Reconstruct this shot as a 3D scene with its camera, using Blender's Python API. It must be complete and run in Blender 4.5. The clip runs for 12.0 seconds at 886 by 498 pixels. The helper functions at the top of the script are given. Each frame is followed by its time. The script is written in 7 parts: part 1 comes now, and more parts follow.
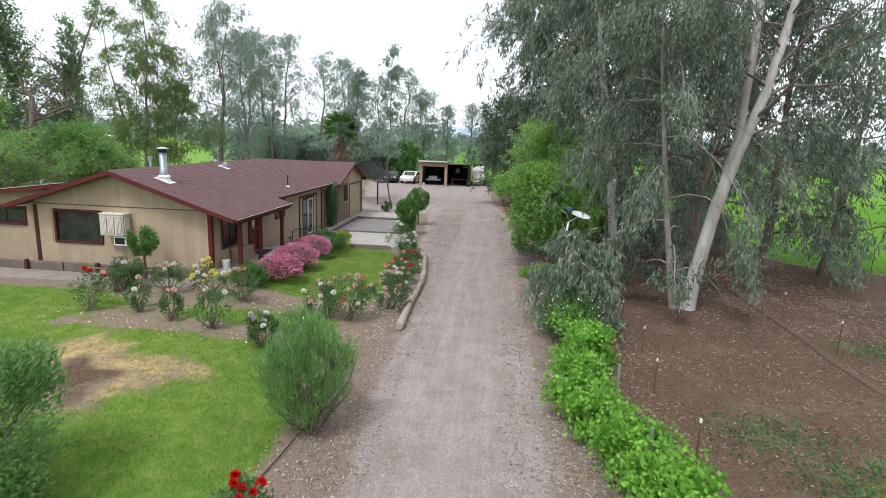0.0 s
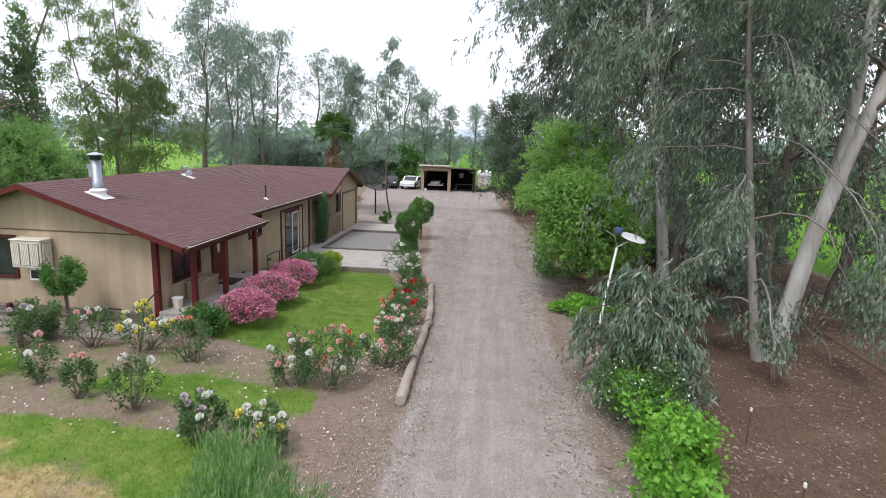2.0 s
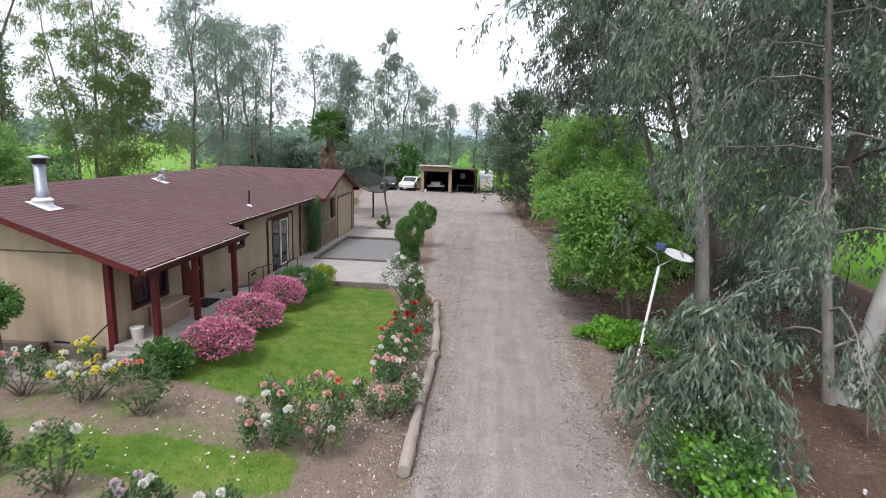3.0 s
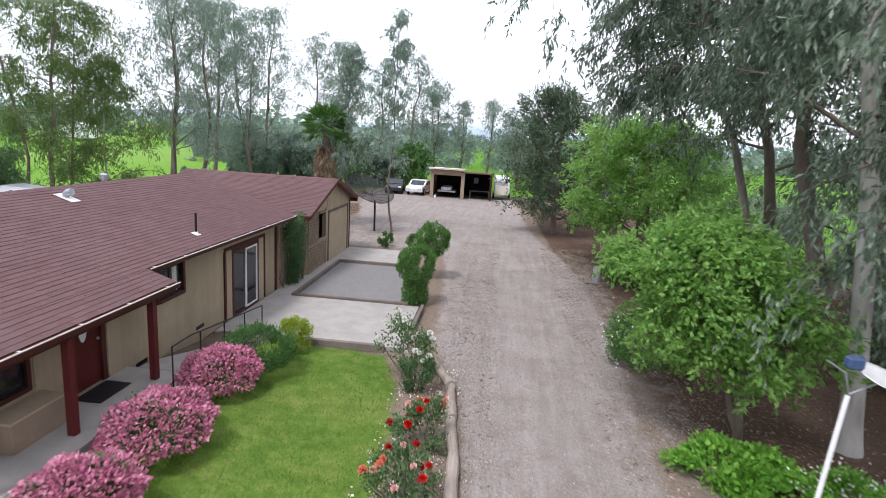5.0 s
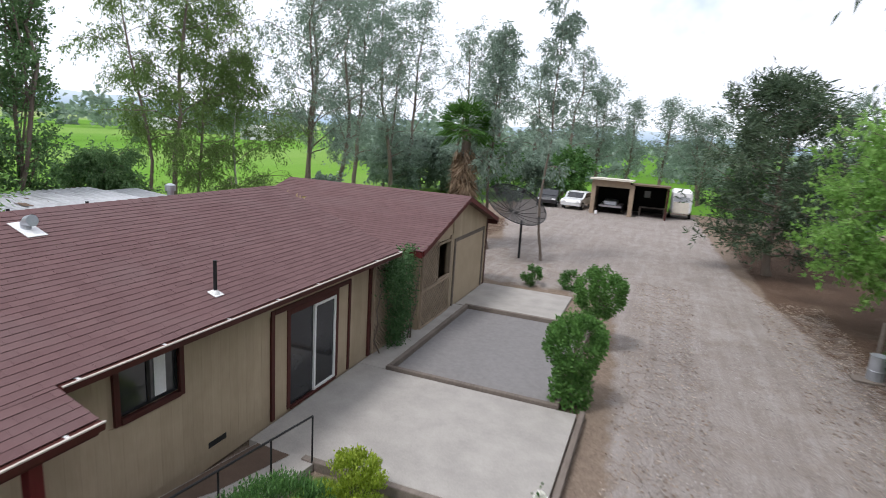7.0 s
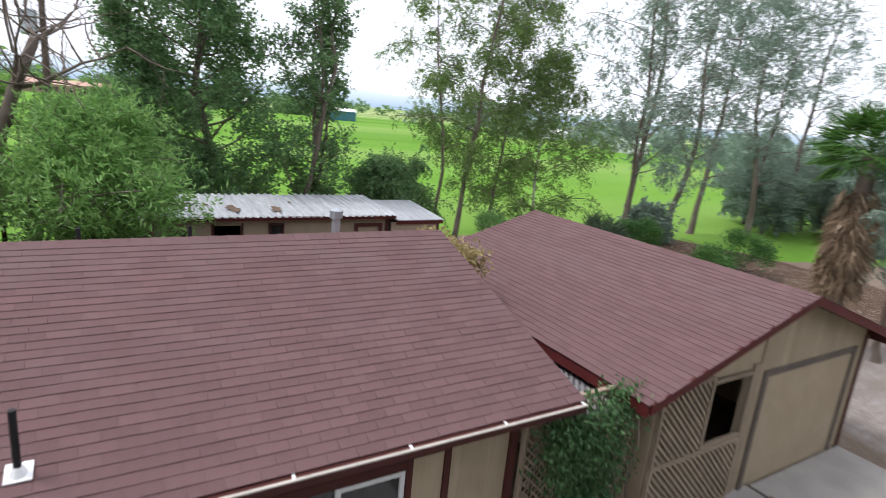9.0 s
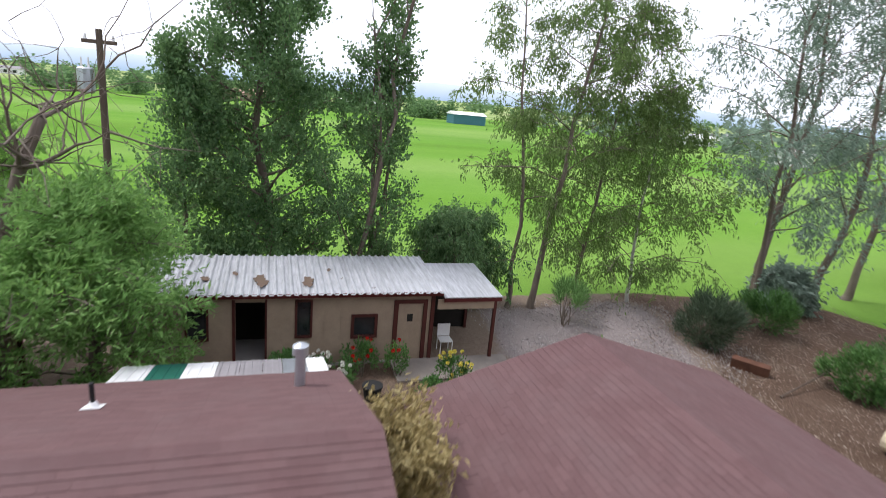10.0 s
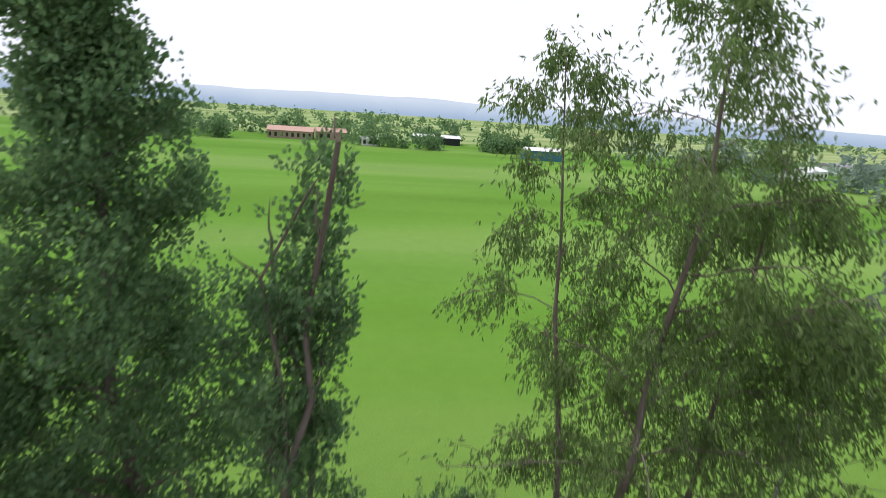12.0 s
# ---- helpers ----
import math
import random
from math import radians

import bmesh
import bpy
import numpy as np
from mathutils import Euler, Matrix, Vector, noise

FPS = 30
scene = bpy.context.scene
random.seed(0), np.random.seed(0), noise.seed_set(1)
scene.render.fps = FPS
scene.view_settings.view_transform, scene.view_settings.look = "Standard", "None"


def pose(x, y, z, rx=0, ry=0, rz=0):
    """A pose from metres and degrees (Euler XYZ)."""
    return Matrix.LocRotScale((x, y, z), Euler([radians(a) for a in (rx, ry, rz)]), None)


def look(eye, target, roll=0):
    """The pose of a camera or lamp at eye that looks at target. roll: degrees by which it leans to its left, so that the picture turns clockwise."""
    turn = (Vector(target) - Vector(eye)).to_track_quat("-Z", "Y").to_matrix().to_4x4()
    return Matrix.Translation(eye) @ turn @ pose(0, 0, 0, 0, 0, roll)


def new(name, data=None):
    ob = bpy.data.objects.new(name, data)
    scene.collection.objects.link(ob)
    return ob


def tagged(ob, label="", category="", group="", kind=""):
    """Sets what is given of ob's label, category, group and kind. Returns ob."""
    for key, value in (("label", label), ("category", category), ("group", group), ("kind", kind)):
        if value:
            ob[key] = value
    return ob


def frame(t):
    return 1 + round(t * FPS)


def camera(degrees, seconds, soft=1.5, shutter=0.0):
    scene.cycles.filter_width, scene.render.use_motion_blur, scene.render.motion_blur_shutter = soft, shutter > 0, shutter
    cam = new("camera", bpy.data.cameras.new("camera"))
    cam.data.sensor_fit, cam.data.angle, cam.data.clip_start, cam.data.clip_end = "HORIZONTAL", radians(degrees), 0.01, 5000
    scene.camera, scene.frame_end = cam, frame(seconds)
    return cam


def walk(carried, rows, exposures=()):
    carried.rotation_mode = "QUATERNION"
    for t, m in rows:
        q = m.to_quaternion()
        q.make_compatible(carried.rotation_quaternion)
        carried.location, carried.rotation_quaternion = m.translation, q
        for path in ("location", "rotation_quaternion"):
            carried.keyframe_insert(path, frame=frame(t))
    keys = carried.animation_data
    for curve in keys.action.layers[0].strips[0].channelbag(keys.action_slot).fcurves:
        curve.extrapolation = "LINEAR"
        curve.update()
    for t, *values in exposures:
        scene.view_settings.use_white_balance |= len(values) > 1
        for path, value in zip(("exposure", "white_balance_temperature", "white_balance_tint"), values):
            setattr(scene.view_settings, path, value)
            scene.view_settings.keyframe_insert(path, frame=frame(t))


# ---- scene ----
cam = camera(77.4, 12.0, 0.5, 0.35)
PATH = [
    (0, (-1.354, 1.38, 5.571), (-1.517, 3.335, 5.182), 2.1),
    (0.5, (-1.479, 2.511, 5.551), (-1.647, 4.466, 5.166), 2),
    (1, (-1.658, 3.628, 5.532), (-1.827, 5.584, 5.15), 1.9),
    (1.5, (-1.895, 4.803, 5.562), (-2.06, 6.759, 5.18), 1.9),
    (2, (-2.131, 5.938, 5.545), (-2.295, 7.895, 5.165), 1.9),
    (2.5, (-2.356, 7.155, 5.535), (-2.519, 9.112, 5.154), 1.8),
    (3, (-2.634, 8.475, 5.55), (-2.792, 10.432, 5.167), 1.8),
    (3.2, (-2.742, 9.018, 5.561), (-2.899, 10.974, 5.176), 1.8),
    (5, (-3.532, 14.276, 5.909), (-3.71, 16.228, 5.514), 3.5),
    (5.5, (-3.89, 16.04, 5.823), (-4.136, 17.984, 5.426), 3.3),
    (6, (-4.291, 17.817, 5.869), (-4.673, 19.737, 5.462), 3.7),
    (6.5, (-4.612, 19.476, 5.863), (-5.139, 21.361, 5.45), 3.9),
    (8.3, (-5.877, 26.33, 5.647), (-7.177, 27.787, 5.217), 4.8),
    (8.5, (-6.07, 27.05, 5.728), (-7.476, 28.401, 5.285), 5.3),
    (9, (-6.492, 28.783, 6.093), (-8.144, 29.805, 5.619), 5.5),
    (9.2, (-6.778, 29.462, 6.375), (-8.5, 30.355, 5.889), 5.1),
    (9.5, (-7.283, 30.474, 7.082), (-9.065, 31.232, 6.581), 5.8),
    (9.8, (-8.157, 31.453, 7.653), (-9.97, 32.128, 7.143), 5.2),
    (10, (-8.7, 32.374, 8.128), (-10.536, 32.973, 7.609), 5.4),
    (10.5, (-10.632, 33.79, 8.875), (-12.512, 34.255, 8.374), 4.7),
    (11, (-12.813, 35.13, 9.875), (-14.719, 35.505, 9.399), 4.6),
    (11.5, (-15.397, 36.31, 11.41), (-17.309, 36.654, 10.934), 4),
    (12, (-18.319, 37.323, 12.987), (-20.238, 37.641, 12.522), 3.9),
]
walk(cam, [(t, look(eye, target, roll)) for t, eye, target, roll in PATH], [(0, 0.3, 6500, 9), (2.0, 0.3, 6480, 11), (5.0, 0.4, 6330, 14), (5.6, 0.38, 6330, 14), (6.5, 0.14, 6400, 12), (8.5, 0.32, 6430, 10), (9.5, 0.37, 6430, 13), (10.5, 0.24, 6430, 13), (11.3, 0.12, 6430, 13), (12, -0.12, 6400, 14)])

# ---- world and light ----
world = bpy.data.worlds.new("overcast_sky")
scene.world = world
world.use_nodes = True
wn, wl = world.node_tree.nodes, world.node_tree.links
sky = wn.new("ShaderNodeTexSky")
sky.sky_type, sky.sun_disc = "NISHITA", False
sky.sun_elevation, sky.sun_rotation = radians(58), radians(208)
cloud_map, cloud, cloud_ramp, cloud_mix = (wn.new(n) for n in ("ShaderNodeTexCoord", "ShaderNodeTexNoise", "ShaderNodeValToRGB", "ShaderNodeMix"))
sky_gain = wn.new("ShaderNodeVectorMath")
sky_gain.operation = "SCALE"
sky_gain.inputs["Scale"].default_value = 0.14
cloud_mix.data_type = "RGBA"
cloud.inputs["Scale"].default_value, cloud.inputs["Detail"].default_value, cloud.inputs["Roughness"].default_value = 2.2, 6, 0.55
cloud_ramp.color_ramp.elements[0].position, cloud_ramp.color_ramp.elements[1].position = 0.26, 0.42
wl.new(cloud_map.outputs["Generated"], cloud.inputs["Vector"])
wl.new(cloud.outputs["Fac"], cloud_ramp.inputs["Fac"])
wl.new(cloud_ramp.outputs["Color"], cloud_mix.inputs["Factor"])
wl.new(sky.outputs["Color"], sky_gain.inputs[0])
wl.new(sky_gain.outputs[0], cloud_mix.inputs["A"])
cloud_mix.inputs["B"].default_value = (1.08, 1.12, 1.24, 1)
wl.new(cloud_mix.outputs["Result"], wn["Background"].inputs["Color"])
wn["Background"].inputs["Strength"].default_value = 1.0
sun = new("sun", bpy.data.lights.new("sun", "SUN"))
sun.data.energy, sun.data.angle, sun.data.color = 2.2, radians(14), (1, 0.985, 0.97)
sun.matrix_world = look((0, 0, 50), (14, 27, 0))
scene.view_settings.exposure = 0.3


# ---- materials ----
class Mat:
    """A small builder for node materials."""

    def __init__(self, name, rough=0.8, metal=0.0, spec=0.3):
        self.m = bpy.data.materials.new(name)
        self.m.use_nodes = True
        self.n, self.l = self.m.node_tree.nodes, self.m.node_tree.links
        self.b = self.n["Principled BSDF"]
        self.b.inputs["Roughness"].default_value, self.b.inputs["Metallic"].default_value = rough, metal
        self.b.inputs["Specular IOR Level"].default_value = spec
        self.co = self.n.new("ShaderNodeTexCoord").outputs["Object"]

    def noise(self, scale, detail=4, rough=0.6, stretch=None, co=None):
        co = co or self.co
        if stretch:
            v = self.n.new("ShaderNodeVectorMath")
            v.operation = "MULTIPLY"
            v.inputs[1].default_value = stretch
            self.l.new(co, v.inputs[0])
            co = v.outputs[0]
        t = self.n.new("ShaderNodeTexNoise")
        t.inputs["Scale"].default_value, t.inputs["Detail"].default_value, t.inputs["Roughness"].default_value = scale, detail, rough
        self.l.new(co, t.inputs["Vector"])
        return t.outputs["Fac"]

    def ramp(self, fac, *stops):
        r = self.n.new("ShaderNodeValToRGB")
        e = r.color_ramp.elements
        while len(e) < len(stops):
            e.new(0.5)
        for el, (p, c) in zip(e, stops):
            el.position = p
            el.color = (*c, 1) if len(c) == 3 else c
        self.l.new(fac, r.inputs["Fac"])
        return r.outputs["Color"]

    def mix(self, fac, a, b, kind="MIX"):
        x = self.n.new("ShaderNodeMix")
        x.data_type, x.blend_type = "RGBA", kind
        for sock, v in (("Factor", fac), ("A", a), ("B", b)):
            if isinstance(v, (int, float)):
                x.inputs[sock].default_value = v
            elif isinstance(v, tuple):
                x.inputs[sock].default_value = (*v, 1)
            else:
                self.l.new(v, x.inputs[sock])
        return x.outputs["Result"]

    def math(self, op, a, b=0.0, clamp=False):
        x = self.n.new("ShaderNodeMath")
        x.operation, x.use_clamp = op, clamp
        for i, v in enumerate((a, b)):
            if isinstance(v, (int, float)):
                x.inputs[i].default_value = v
            else:
                self.l.new(v, x.inputs[i])
        return x.outputs[0]

    def random(self, island=False):
        if island:
            return self.n.new("ShaderNodeNewGeometry").outputs["Random Per Island"]
        return self.n.new("ShaderNodeObjectInfo").outputs["Random"]

    def zone(self, name):
        a = self.n.new("ShaderNodeAttribute")
        a.attribute_name = name
        s = self.n.new("ShaderNodeSeparateColor")
        self.l.new(a.outputs["Color"], s.inputs[0])
        return s.outputs

    def bump(self, height, strength=0.3, dist=0.02):
        b = self.n.new("ShaderNodeBump")
        b.inputs["Strength"].default_value, b.inputs["Distance"].default_value = strength, dist
        self.l.new(height, b.inputs["Height"])
        self.l.new(b.outputs["Normal"], self.b.inputs["Normal"])

    def done(self, color):
        if isinstance(color, tuple):
            self.b.inputs["Base Color"].default_value = (*color, 1)
        else:
            self.l.new(color, self.b.inputs["Base Color"])
        return self.m


def scaled(c, k):
    return tuple(v * k for v in c)


def plain(name, c, rough=0.7, metal=0.0, scale=9.0, vary=0.25, bump=0.15, stretch=None, spec=0.3, by_object=False):
    """A surface of one paint or stuff, with stains at one scale and grain at another."""
    m = Mat(name, rough, metal, spec)
    grain, stain = m.noise(scale * 6, 4, stretch=stretch), m.noise(scale * 0.35, 5, stretch=stretch)
    col = m.ramp(stain, (0.3, scaled(c, 1 - vary)), (0.7, scaled(c, 1 + vary * 0.6)))
    col = m.mix(0.35, col, m.ramp(grain, (0.3, scaled(c, 0.75)), (0.75, scaled(c, 1.2))))
    if by_object:
        col = m.mix(0.5, col, m.ramp(m.random(), (0.0, scaled(c, 0.72)), (1.0, scaled(c, 1.25))))
    m.bump(grain, bump, 0.01)
    return m.done(col)


def leaf(name, dark, mid, light, glow=0.42, rough=0.5):
    """Leaves: colour by leaf and by branch, light coming through."""
    m = Mat(name, rough, 0, 0.25)
    one, patch = m.random(True), m.noise(0.55, 3)
    col = m.ramp(one, (0.0, dark), (0.55, mid), (1.0, light))
    col = m.mix(m.math("MULTIPLY", patch, 0.5), col, m.ramp(patch, (0.35, dark), (0.65, light)))
    m.done(col)
    tr, add = m.n.new("ShaderNodeBsdfTranslucent"), m.n.new("ShaderNodeMixShader")
    m.l.new(m.mix(0.5, col, light), tr.inputs["Color"])
    add.inputs["Fac"].default_value = glow
    out = m.n["Material Output"]
    m.l.new(m.b.outputs[0], add.inputs[1])
    m.l.new(tr.outputs[0], add.inputs[2])
    m.l.new(add.outputs[0], out.inputs["Surface"])
    return m.m


def bark(name, a, b, c, scale=3.0):
    m = Mat(name, 0.85)
    streak, patch = m.noise(scale * 4, 5, stretch=(1, 1, 0.15)), m.noise(scale * 0.5, 3, stretch=(1, 1, 0.4))
    col = m.mix(patch, m.ramp(streak, (0.3, a), (0.7, b)), m.ramp(patch, (0.4, b), (0.62, c)))
    m.bump(streak, 0.5, 0.03)
    return m.done(col)


def ground_material():
    """Dirt, with gravel, grass and leaf litter where the zones say so, and ragged borders between them."""
    m = Mat("ground_dirt_gravel_grass", 0.98, 0, 0.06)
    za, zb = m.zone("zone"), m.zone("zone_more")
    rag = m.math("MULTIPLY", m.math("SUBTRACT", m.noise(1.7, 8, 0.7), 0.5), 1.1)

    def edge(mask, soft=0.16):
        x = m.math("ADD", mask, rag)
        return m.math("DIVIDE", m.math("SUBTRACT", x, 0.5 - soft), 2 * soft, clamp=True)

    fine, mid, big = m.noise(38, 6, 0.75), m.noise(6, 6, 0.65), m.noise(0.45, 5)
    speck = m.noise(95, 2, 0.5)
    dirt = m.mix(0.5, m.ramp(mid, (0.3, (0.125, 0.09, 0.066)), (0.7, (0.24, 0.185, 0.143))), m.ramp(fine, (0.35, (0.042, 0.03, 0.022)), (0.65, (0.38, 0.3, 0.24))))
    stones = m.mix(0.4, m.ramp(fine, (0.36, (0.09, 0.076, 0.068)), (0.64, (0.46, 0.41, 0.38))), m.ramp(big, (0.35, (0.19, 0.162, 0.148)), (0.65, (0.32, 0.288, 0.27))))
    streak, blot = m.noise(1.6, 6, 0.7, stretch=(2.2, 0.16, 1)), m.noise(1.3, 7, 0.7)
    stones = m.mix(0.28, stones, m.ramp(streak, (0.34, (0.15, 0.122, 0.104)), (0.52, (0.29, 0.255, 0.23)), (0.68, (0.42, 0.392, 0.378))))
    stones = m.mix(m.ramp(blot, (0.46, (0, 0, 0)), (0.68, (0.7, 0.7, 0.7))), stones, m.ramp(fine, (0.3, (0.11, 0.085, 0.07)), (0.7, (0.3, 0.25, 0.215))))
    stones = m.mix(m.ramp(speck, (0.66, (0, 0, 0)), (0.74, (1, 1, 1))), stones, (0.56, 0.54, 0.52))
    pale = m.mix(0.35, m.ramp(fine, (0.36, (0.1, 0.082, 0.076)), (0.64, (0.4, 0.345, 0.33))), m.ramp(mid, (0.3, (0.17, 0.143, 0.135)), (0.7, (0.29, 0.255, 0.243))))
    soil = m.mix(0.5, m.ramp(mid, (0.3, (0.038, 0.022, 0.014)), (0.7, (0.088, 0.054, 0.036))), m.ramp(fine, (0.34, (0.018, 0.011, 0.008)), (0.66, (0.2, 0.136, 0.102))))
    soil = m.mix(m.ramp(m.noise(48, 3), (0.56, (0, 0, 0)), (0.66, (1, 1, 1))), soil, (0.24, 0.172, 0.13))
    tan = m.mix(0.5, m.ramp(fine, (0.38, (0.045, 0.03, 0.021)), (0.62, (0.32, 0.245, 0.185))), m.ramp(mid, (0.35, (0.07, 0.049, 0.035)), (0.65, (0.18, 0.133, 0.1))))
    soil = m.mix(m.ramp(m.noise(0.55, 7, 0.72), (0.5, (0, 0, 0)), (0.68, (0.7, 0.7, 0.7))), soil, tan)
    lawn = m.mix(0.5, m.ramp(fine, (0.36, (0.042, 0.096, 0.012)), (0.64, (0.155, 0.25, 0.042))), m.ramp(big, (0.4, (0.058, 0.115, 0.017)), (0.52, (0.11, 0.175, 0.03)), (0.64, (0.2, 0.215, 0.062))))
    lawn = m.mix(0.4, lawn, m.ramp(m.noise(2.6, 7, 0.75), (0.36, (0.035, 0.085, 0.012)), (0.5, (0.095, 0.17, 0.028)), (0.64, (0.23, 0.245, 0.08))))
    far = m.mix(0.6, m.ramp(m.noise(0.022, 6, 0.6, stretch=(1, 0.35, 1)), (0.38, (0.065, 0.165, 0.014)), (0.5, (0.115, 0.255, 0.025)), (0.62, (0.19, 0.32, 0.05))), m.ramp(m.noise(0.8, 6, 0.7), (0.3, (0.05, 0.115, 0.012)), (0.7, (0.115, 0.21, 0.025))))
    band = m.ramp(m.noise(0.016, 4, 0.55, stretch=(1, 0.1, 1)), (0.4, (0.075, 0.19, 0.016)), (0.5, (0.125, 0.285, 0.034)), (0.6, (0.22, 0.35, 0.09)))
    far = m.mix(0.5, far, band)
    dry = m.ramp(mid, (0.3, (0.2, 0.14, 0.06)), (0.7, (0.44, 0.34, 0.17)))
    col = m.mix(edge(za["Blue"]), dirt, soil)
    col = m.mix(edge(zb["Red"]), col, pale)
    col = m.mix(edge(za["Red"]), col, stones)
    col = m.mix(edge(za["Green"]), col, lawn)
    col = m.mix(edge(zb["Green"]), col, dry)
    place = m.n.new("ShaderNodeSeparateXYZ")
    m.l.new(m.co, place.inputs[0])
    beyond = m.math("DIVIDE", m.math("SUBTRACT", -300, place.outputs["X"]), 8.0, clamp=True)
    far = m.mix(beyond, far, m.ramp(m.noise(0.01, 5, 0.6, stretch=(1, 0.15, 1)), (0.4, (0.15, 0.24, 0.06)), (0.6, (0.33, 0.38, 0.17))))
    col = m.mix(edge(zb["Blue"], 0.08), col, far)
    clod = m.noise(15, 5, 0.8)
    col = m.mix(0.38, col, m.ramp(clod, (0.36, (0.6, 0.6, 0.6)), (0.64, (1.42, 1.42, 1.42))), "MULTIPLY")
    m.bump(m.math("ADD", fine, m.math("MULTIPLY", mid, 0.8)), 0.6, 0.03)
    return m.done(col)


def shingle_material():
    m = Mat("red_brown_asphalt_shingle", 0.9, 0, 0.2)
    grit, stain = m.noise(160, 3), m.noise(1.1, 5, stretch=(1, 1, 1))
    a, b, c = (0.1, 0.055, 0.056), (0.114, 0.064, 0.065), (0.131, 0.075, 0.075)
    col = m.ramp(m.math("FRACT", m.math("ADD", m.random(True), m.random())), (0.0, a), (0.5, b), (1.0, c))
    col = m.mix(0.3, col, m.ramp(grit, (0.35, (0.05, 0.026, 0.026)), (0.65, (0.25, 0.155, 0.152))))
    col = m.mix(m.ramp(stain, (0.45, (0, 0, 0)), (0.7, (0.45, 0.45, 0.45))), col, (0.14, 0.094, 0.093))
    m.bump(grit, 0.4, 0.004)
    return m.done(col)


def metal_roof_material():
    m = Mat("weathered_white_metal_sheet", 0.5, 0.35, 0.5)
    spot, streak = m.noise(1.6, 6, 0.7), m.noise(5, 4, stretch=(0.3, 2.5, 1))
    col = m.ramp(streak, (0.3, (0.34, 0.35, 0.37)), (0.7, (0.56, 0.57, 0.6)))
    col = m.mix(m.ramp(spot, (0.66, (0, 0, 0)), (0.72, (1, 1, 1))), col, (0.1, 0.055, 0.04))
    m.bump(streak, 0.15, 0.01)
    return m.done(col)


def glass_material():
    m = Mat("dark_window_glass", 0.06, 0, 0.6)
    smear = m.noise(2.0, 3)
    m.l.new(m.math("MULTIPLY", smear, 0.14), m.b.inputs["Roughness"])
    return m.done(m.ramp(smear, (0.3, (0.012, 0.013, 0.016)), (0.7, (0.035, 0.038, 0.042))))


def wood(name, a, b, rough=0.8, along=(1, 1, 0.08)):
    m = Mat(name, rough, 0, 0.25)
    grain, stain = m.noise(30, 5, stretch=along), m.noise(1.6, 4)
    col = m.mix(0.4, m.ramp(grain, (0.3, a), (0.7, b)), m.ramp(stain, (0.35, scaled(a, 0.8)), (0.7, scaled(b, 1.05))))
    col = m.mix(0.3, col, m.ramp(m.random(), (0, scaled(a, 0.8)), (1, scaled(b, 1.1))))
    m.bump(grain, 0.3, 0.006)
    return m.done(col)


M_GROUND, M_SHINGLE, M_TIN, M_GLASS = ground_material(), shingle_material(), metal_roof_material(), glass_material()
M_SIDING = wood("tan_painted_siding", (0.34, 0.265, 0.18), (0.43, 0.345, 0.245), 0.75)
M_STUCCO = plain("tan_plaster", (0.31, 0.235, 0.17), 0.9, vary=0.18)
M_TRIM = wood("dark_red_brown_trim", (0.046, 0.013, 0.011), (0.088, 0.024, 0.019), 0.6)
M_REDPOST = wood("red_stained_timber", (0.075, 0.012, 0.012), (0.125, 0.021, 0.02), 0.55)
M_SOFFIT = plain("brown_soffit", (0.13, 0.09, 0.065), 0.85)
M_GUTTER = plain("pale_gutter_paint", (0.5, 0.45, 0.4), 0.5, vary=0.2)
M_CONCRETE = plain("worn_concrete", (0.34, 0.318, 0.294), 0.9, scale=5, vary=0.22, bump=0.2)
M_TIMBER = wood("weathered_border_timber", (0.1, 0.08, 0.066), (0.22, 0.185, 0.16), 0.9, along=(1, 0.1, 1))
M_LOG = wood("grey_brown_log", (0.2, 0.16, 0.13), (0.42, 0.36, 0.31), 0.9, along=(1, 0.1, 1))
M_WHITE = plain("white_paint", (0.74, 0.74, 0.74), 0.5, vary=0.12)
M_OFFWHITE = plain("aged_white_enamel", (0.62, 0.57, 0.49), 0.55, vary=0.15)
M_FLUE = plain("dull_flue_steel", (0.3, 0.33, 0.38), 0.5, 0.6, scale=6, vary=0.25)
M_GALV = plain("galvanised_steel", (0.5, 0.53, 0.57), 0.38, 0.75, scale=6, vary=0.25)
M_DARK = plain("black_iron", (0.025, 0.025, 0.027), 0.55, 0.4)
# near-black paint standing in for the shade inside open rooms
M_BLACK = plain("painted_interior_shade", (0.02, 0.018, 0.016), 0.95)
M_RUST = plain("rusty_steel", (0.13, 0.06, 0.038), 0.85, 0.2, vary=0.4)
M_REDDOOR = wood("dark_red_door", (0.09, 0.012, 0.012), (0.13, 0.02, 0.018), 0.45)
M_GREENPANEL = plain("dark_green_panel", (0.016, 0.12, 0.085), 0.5, vary=0.15)
M_GREYPANEL = wood("grey_aged_panel", (0.19, 0.18, 0.19), (0.33, 0.31, 0.32), 0.7)
M_BLUE = plain("blue_plastic", (0.06, 0.1, 0.2), 0.5)
M_LATTICE = wood("brown_lattice", (0.24, 0.185, 0.135), (0.42, 0.33, 0.245), 0.85)
M_WALK = plain("dusty_worn_concrete", (0.24, 0.21, 0.185), 0.95, scale=5, vary=0.3, bump=0.25)
M_TILE = plain("salmon_roof_tile", (0.52, 0.33, 0.26), 0.8)
M_CAR_WHITE = plain("white_car_paint", (0.7, 0.71, 0.72), 0.25, 0.0, vary=0.06, bump=0.02, spec=0.6)
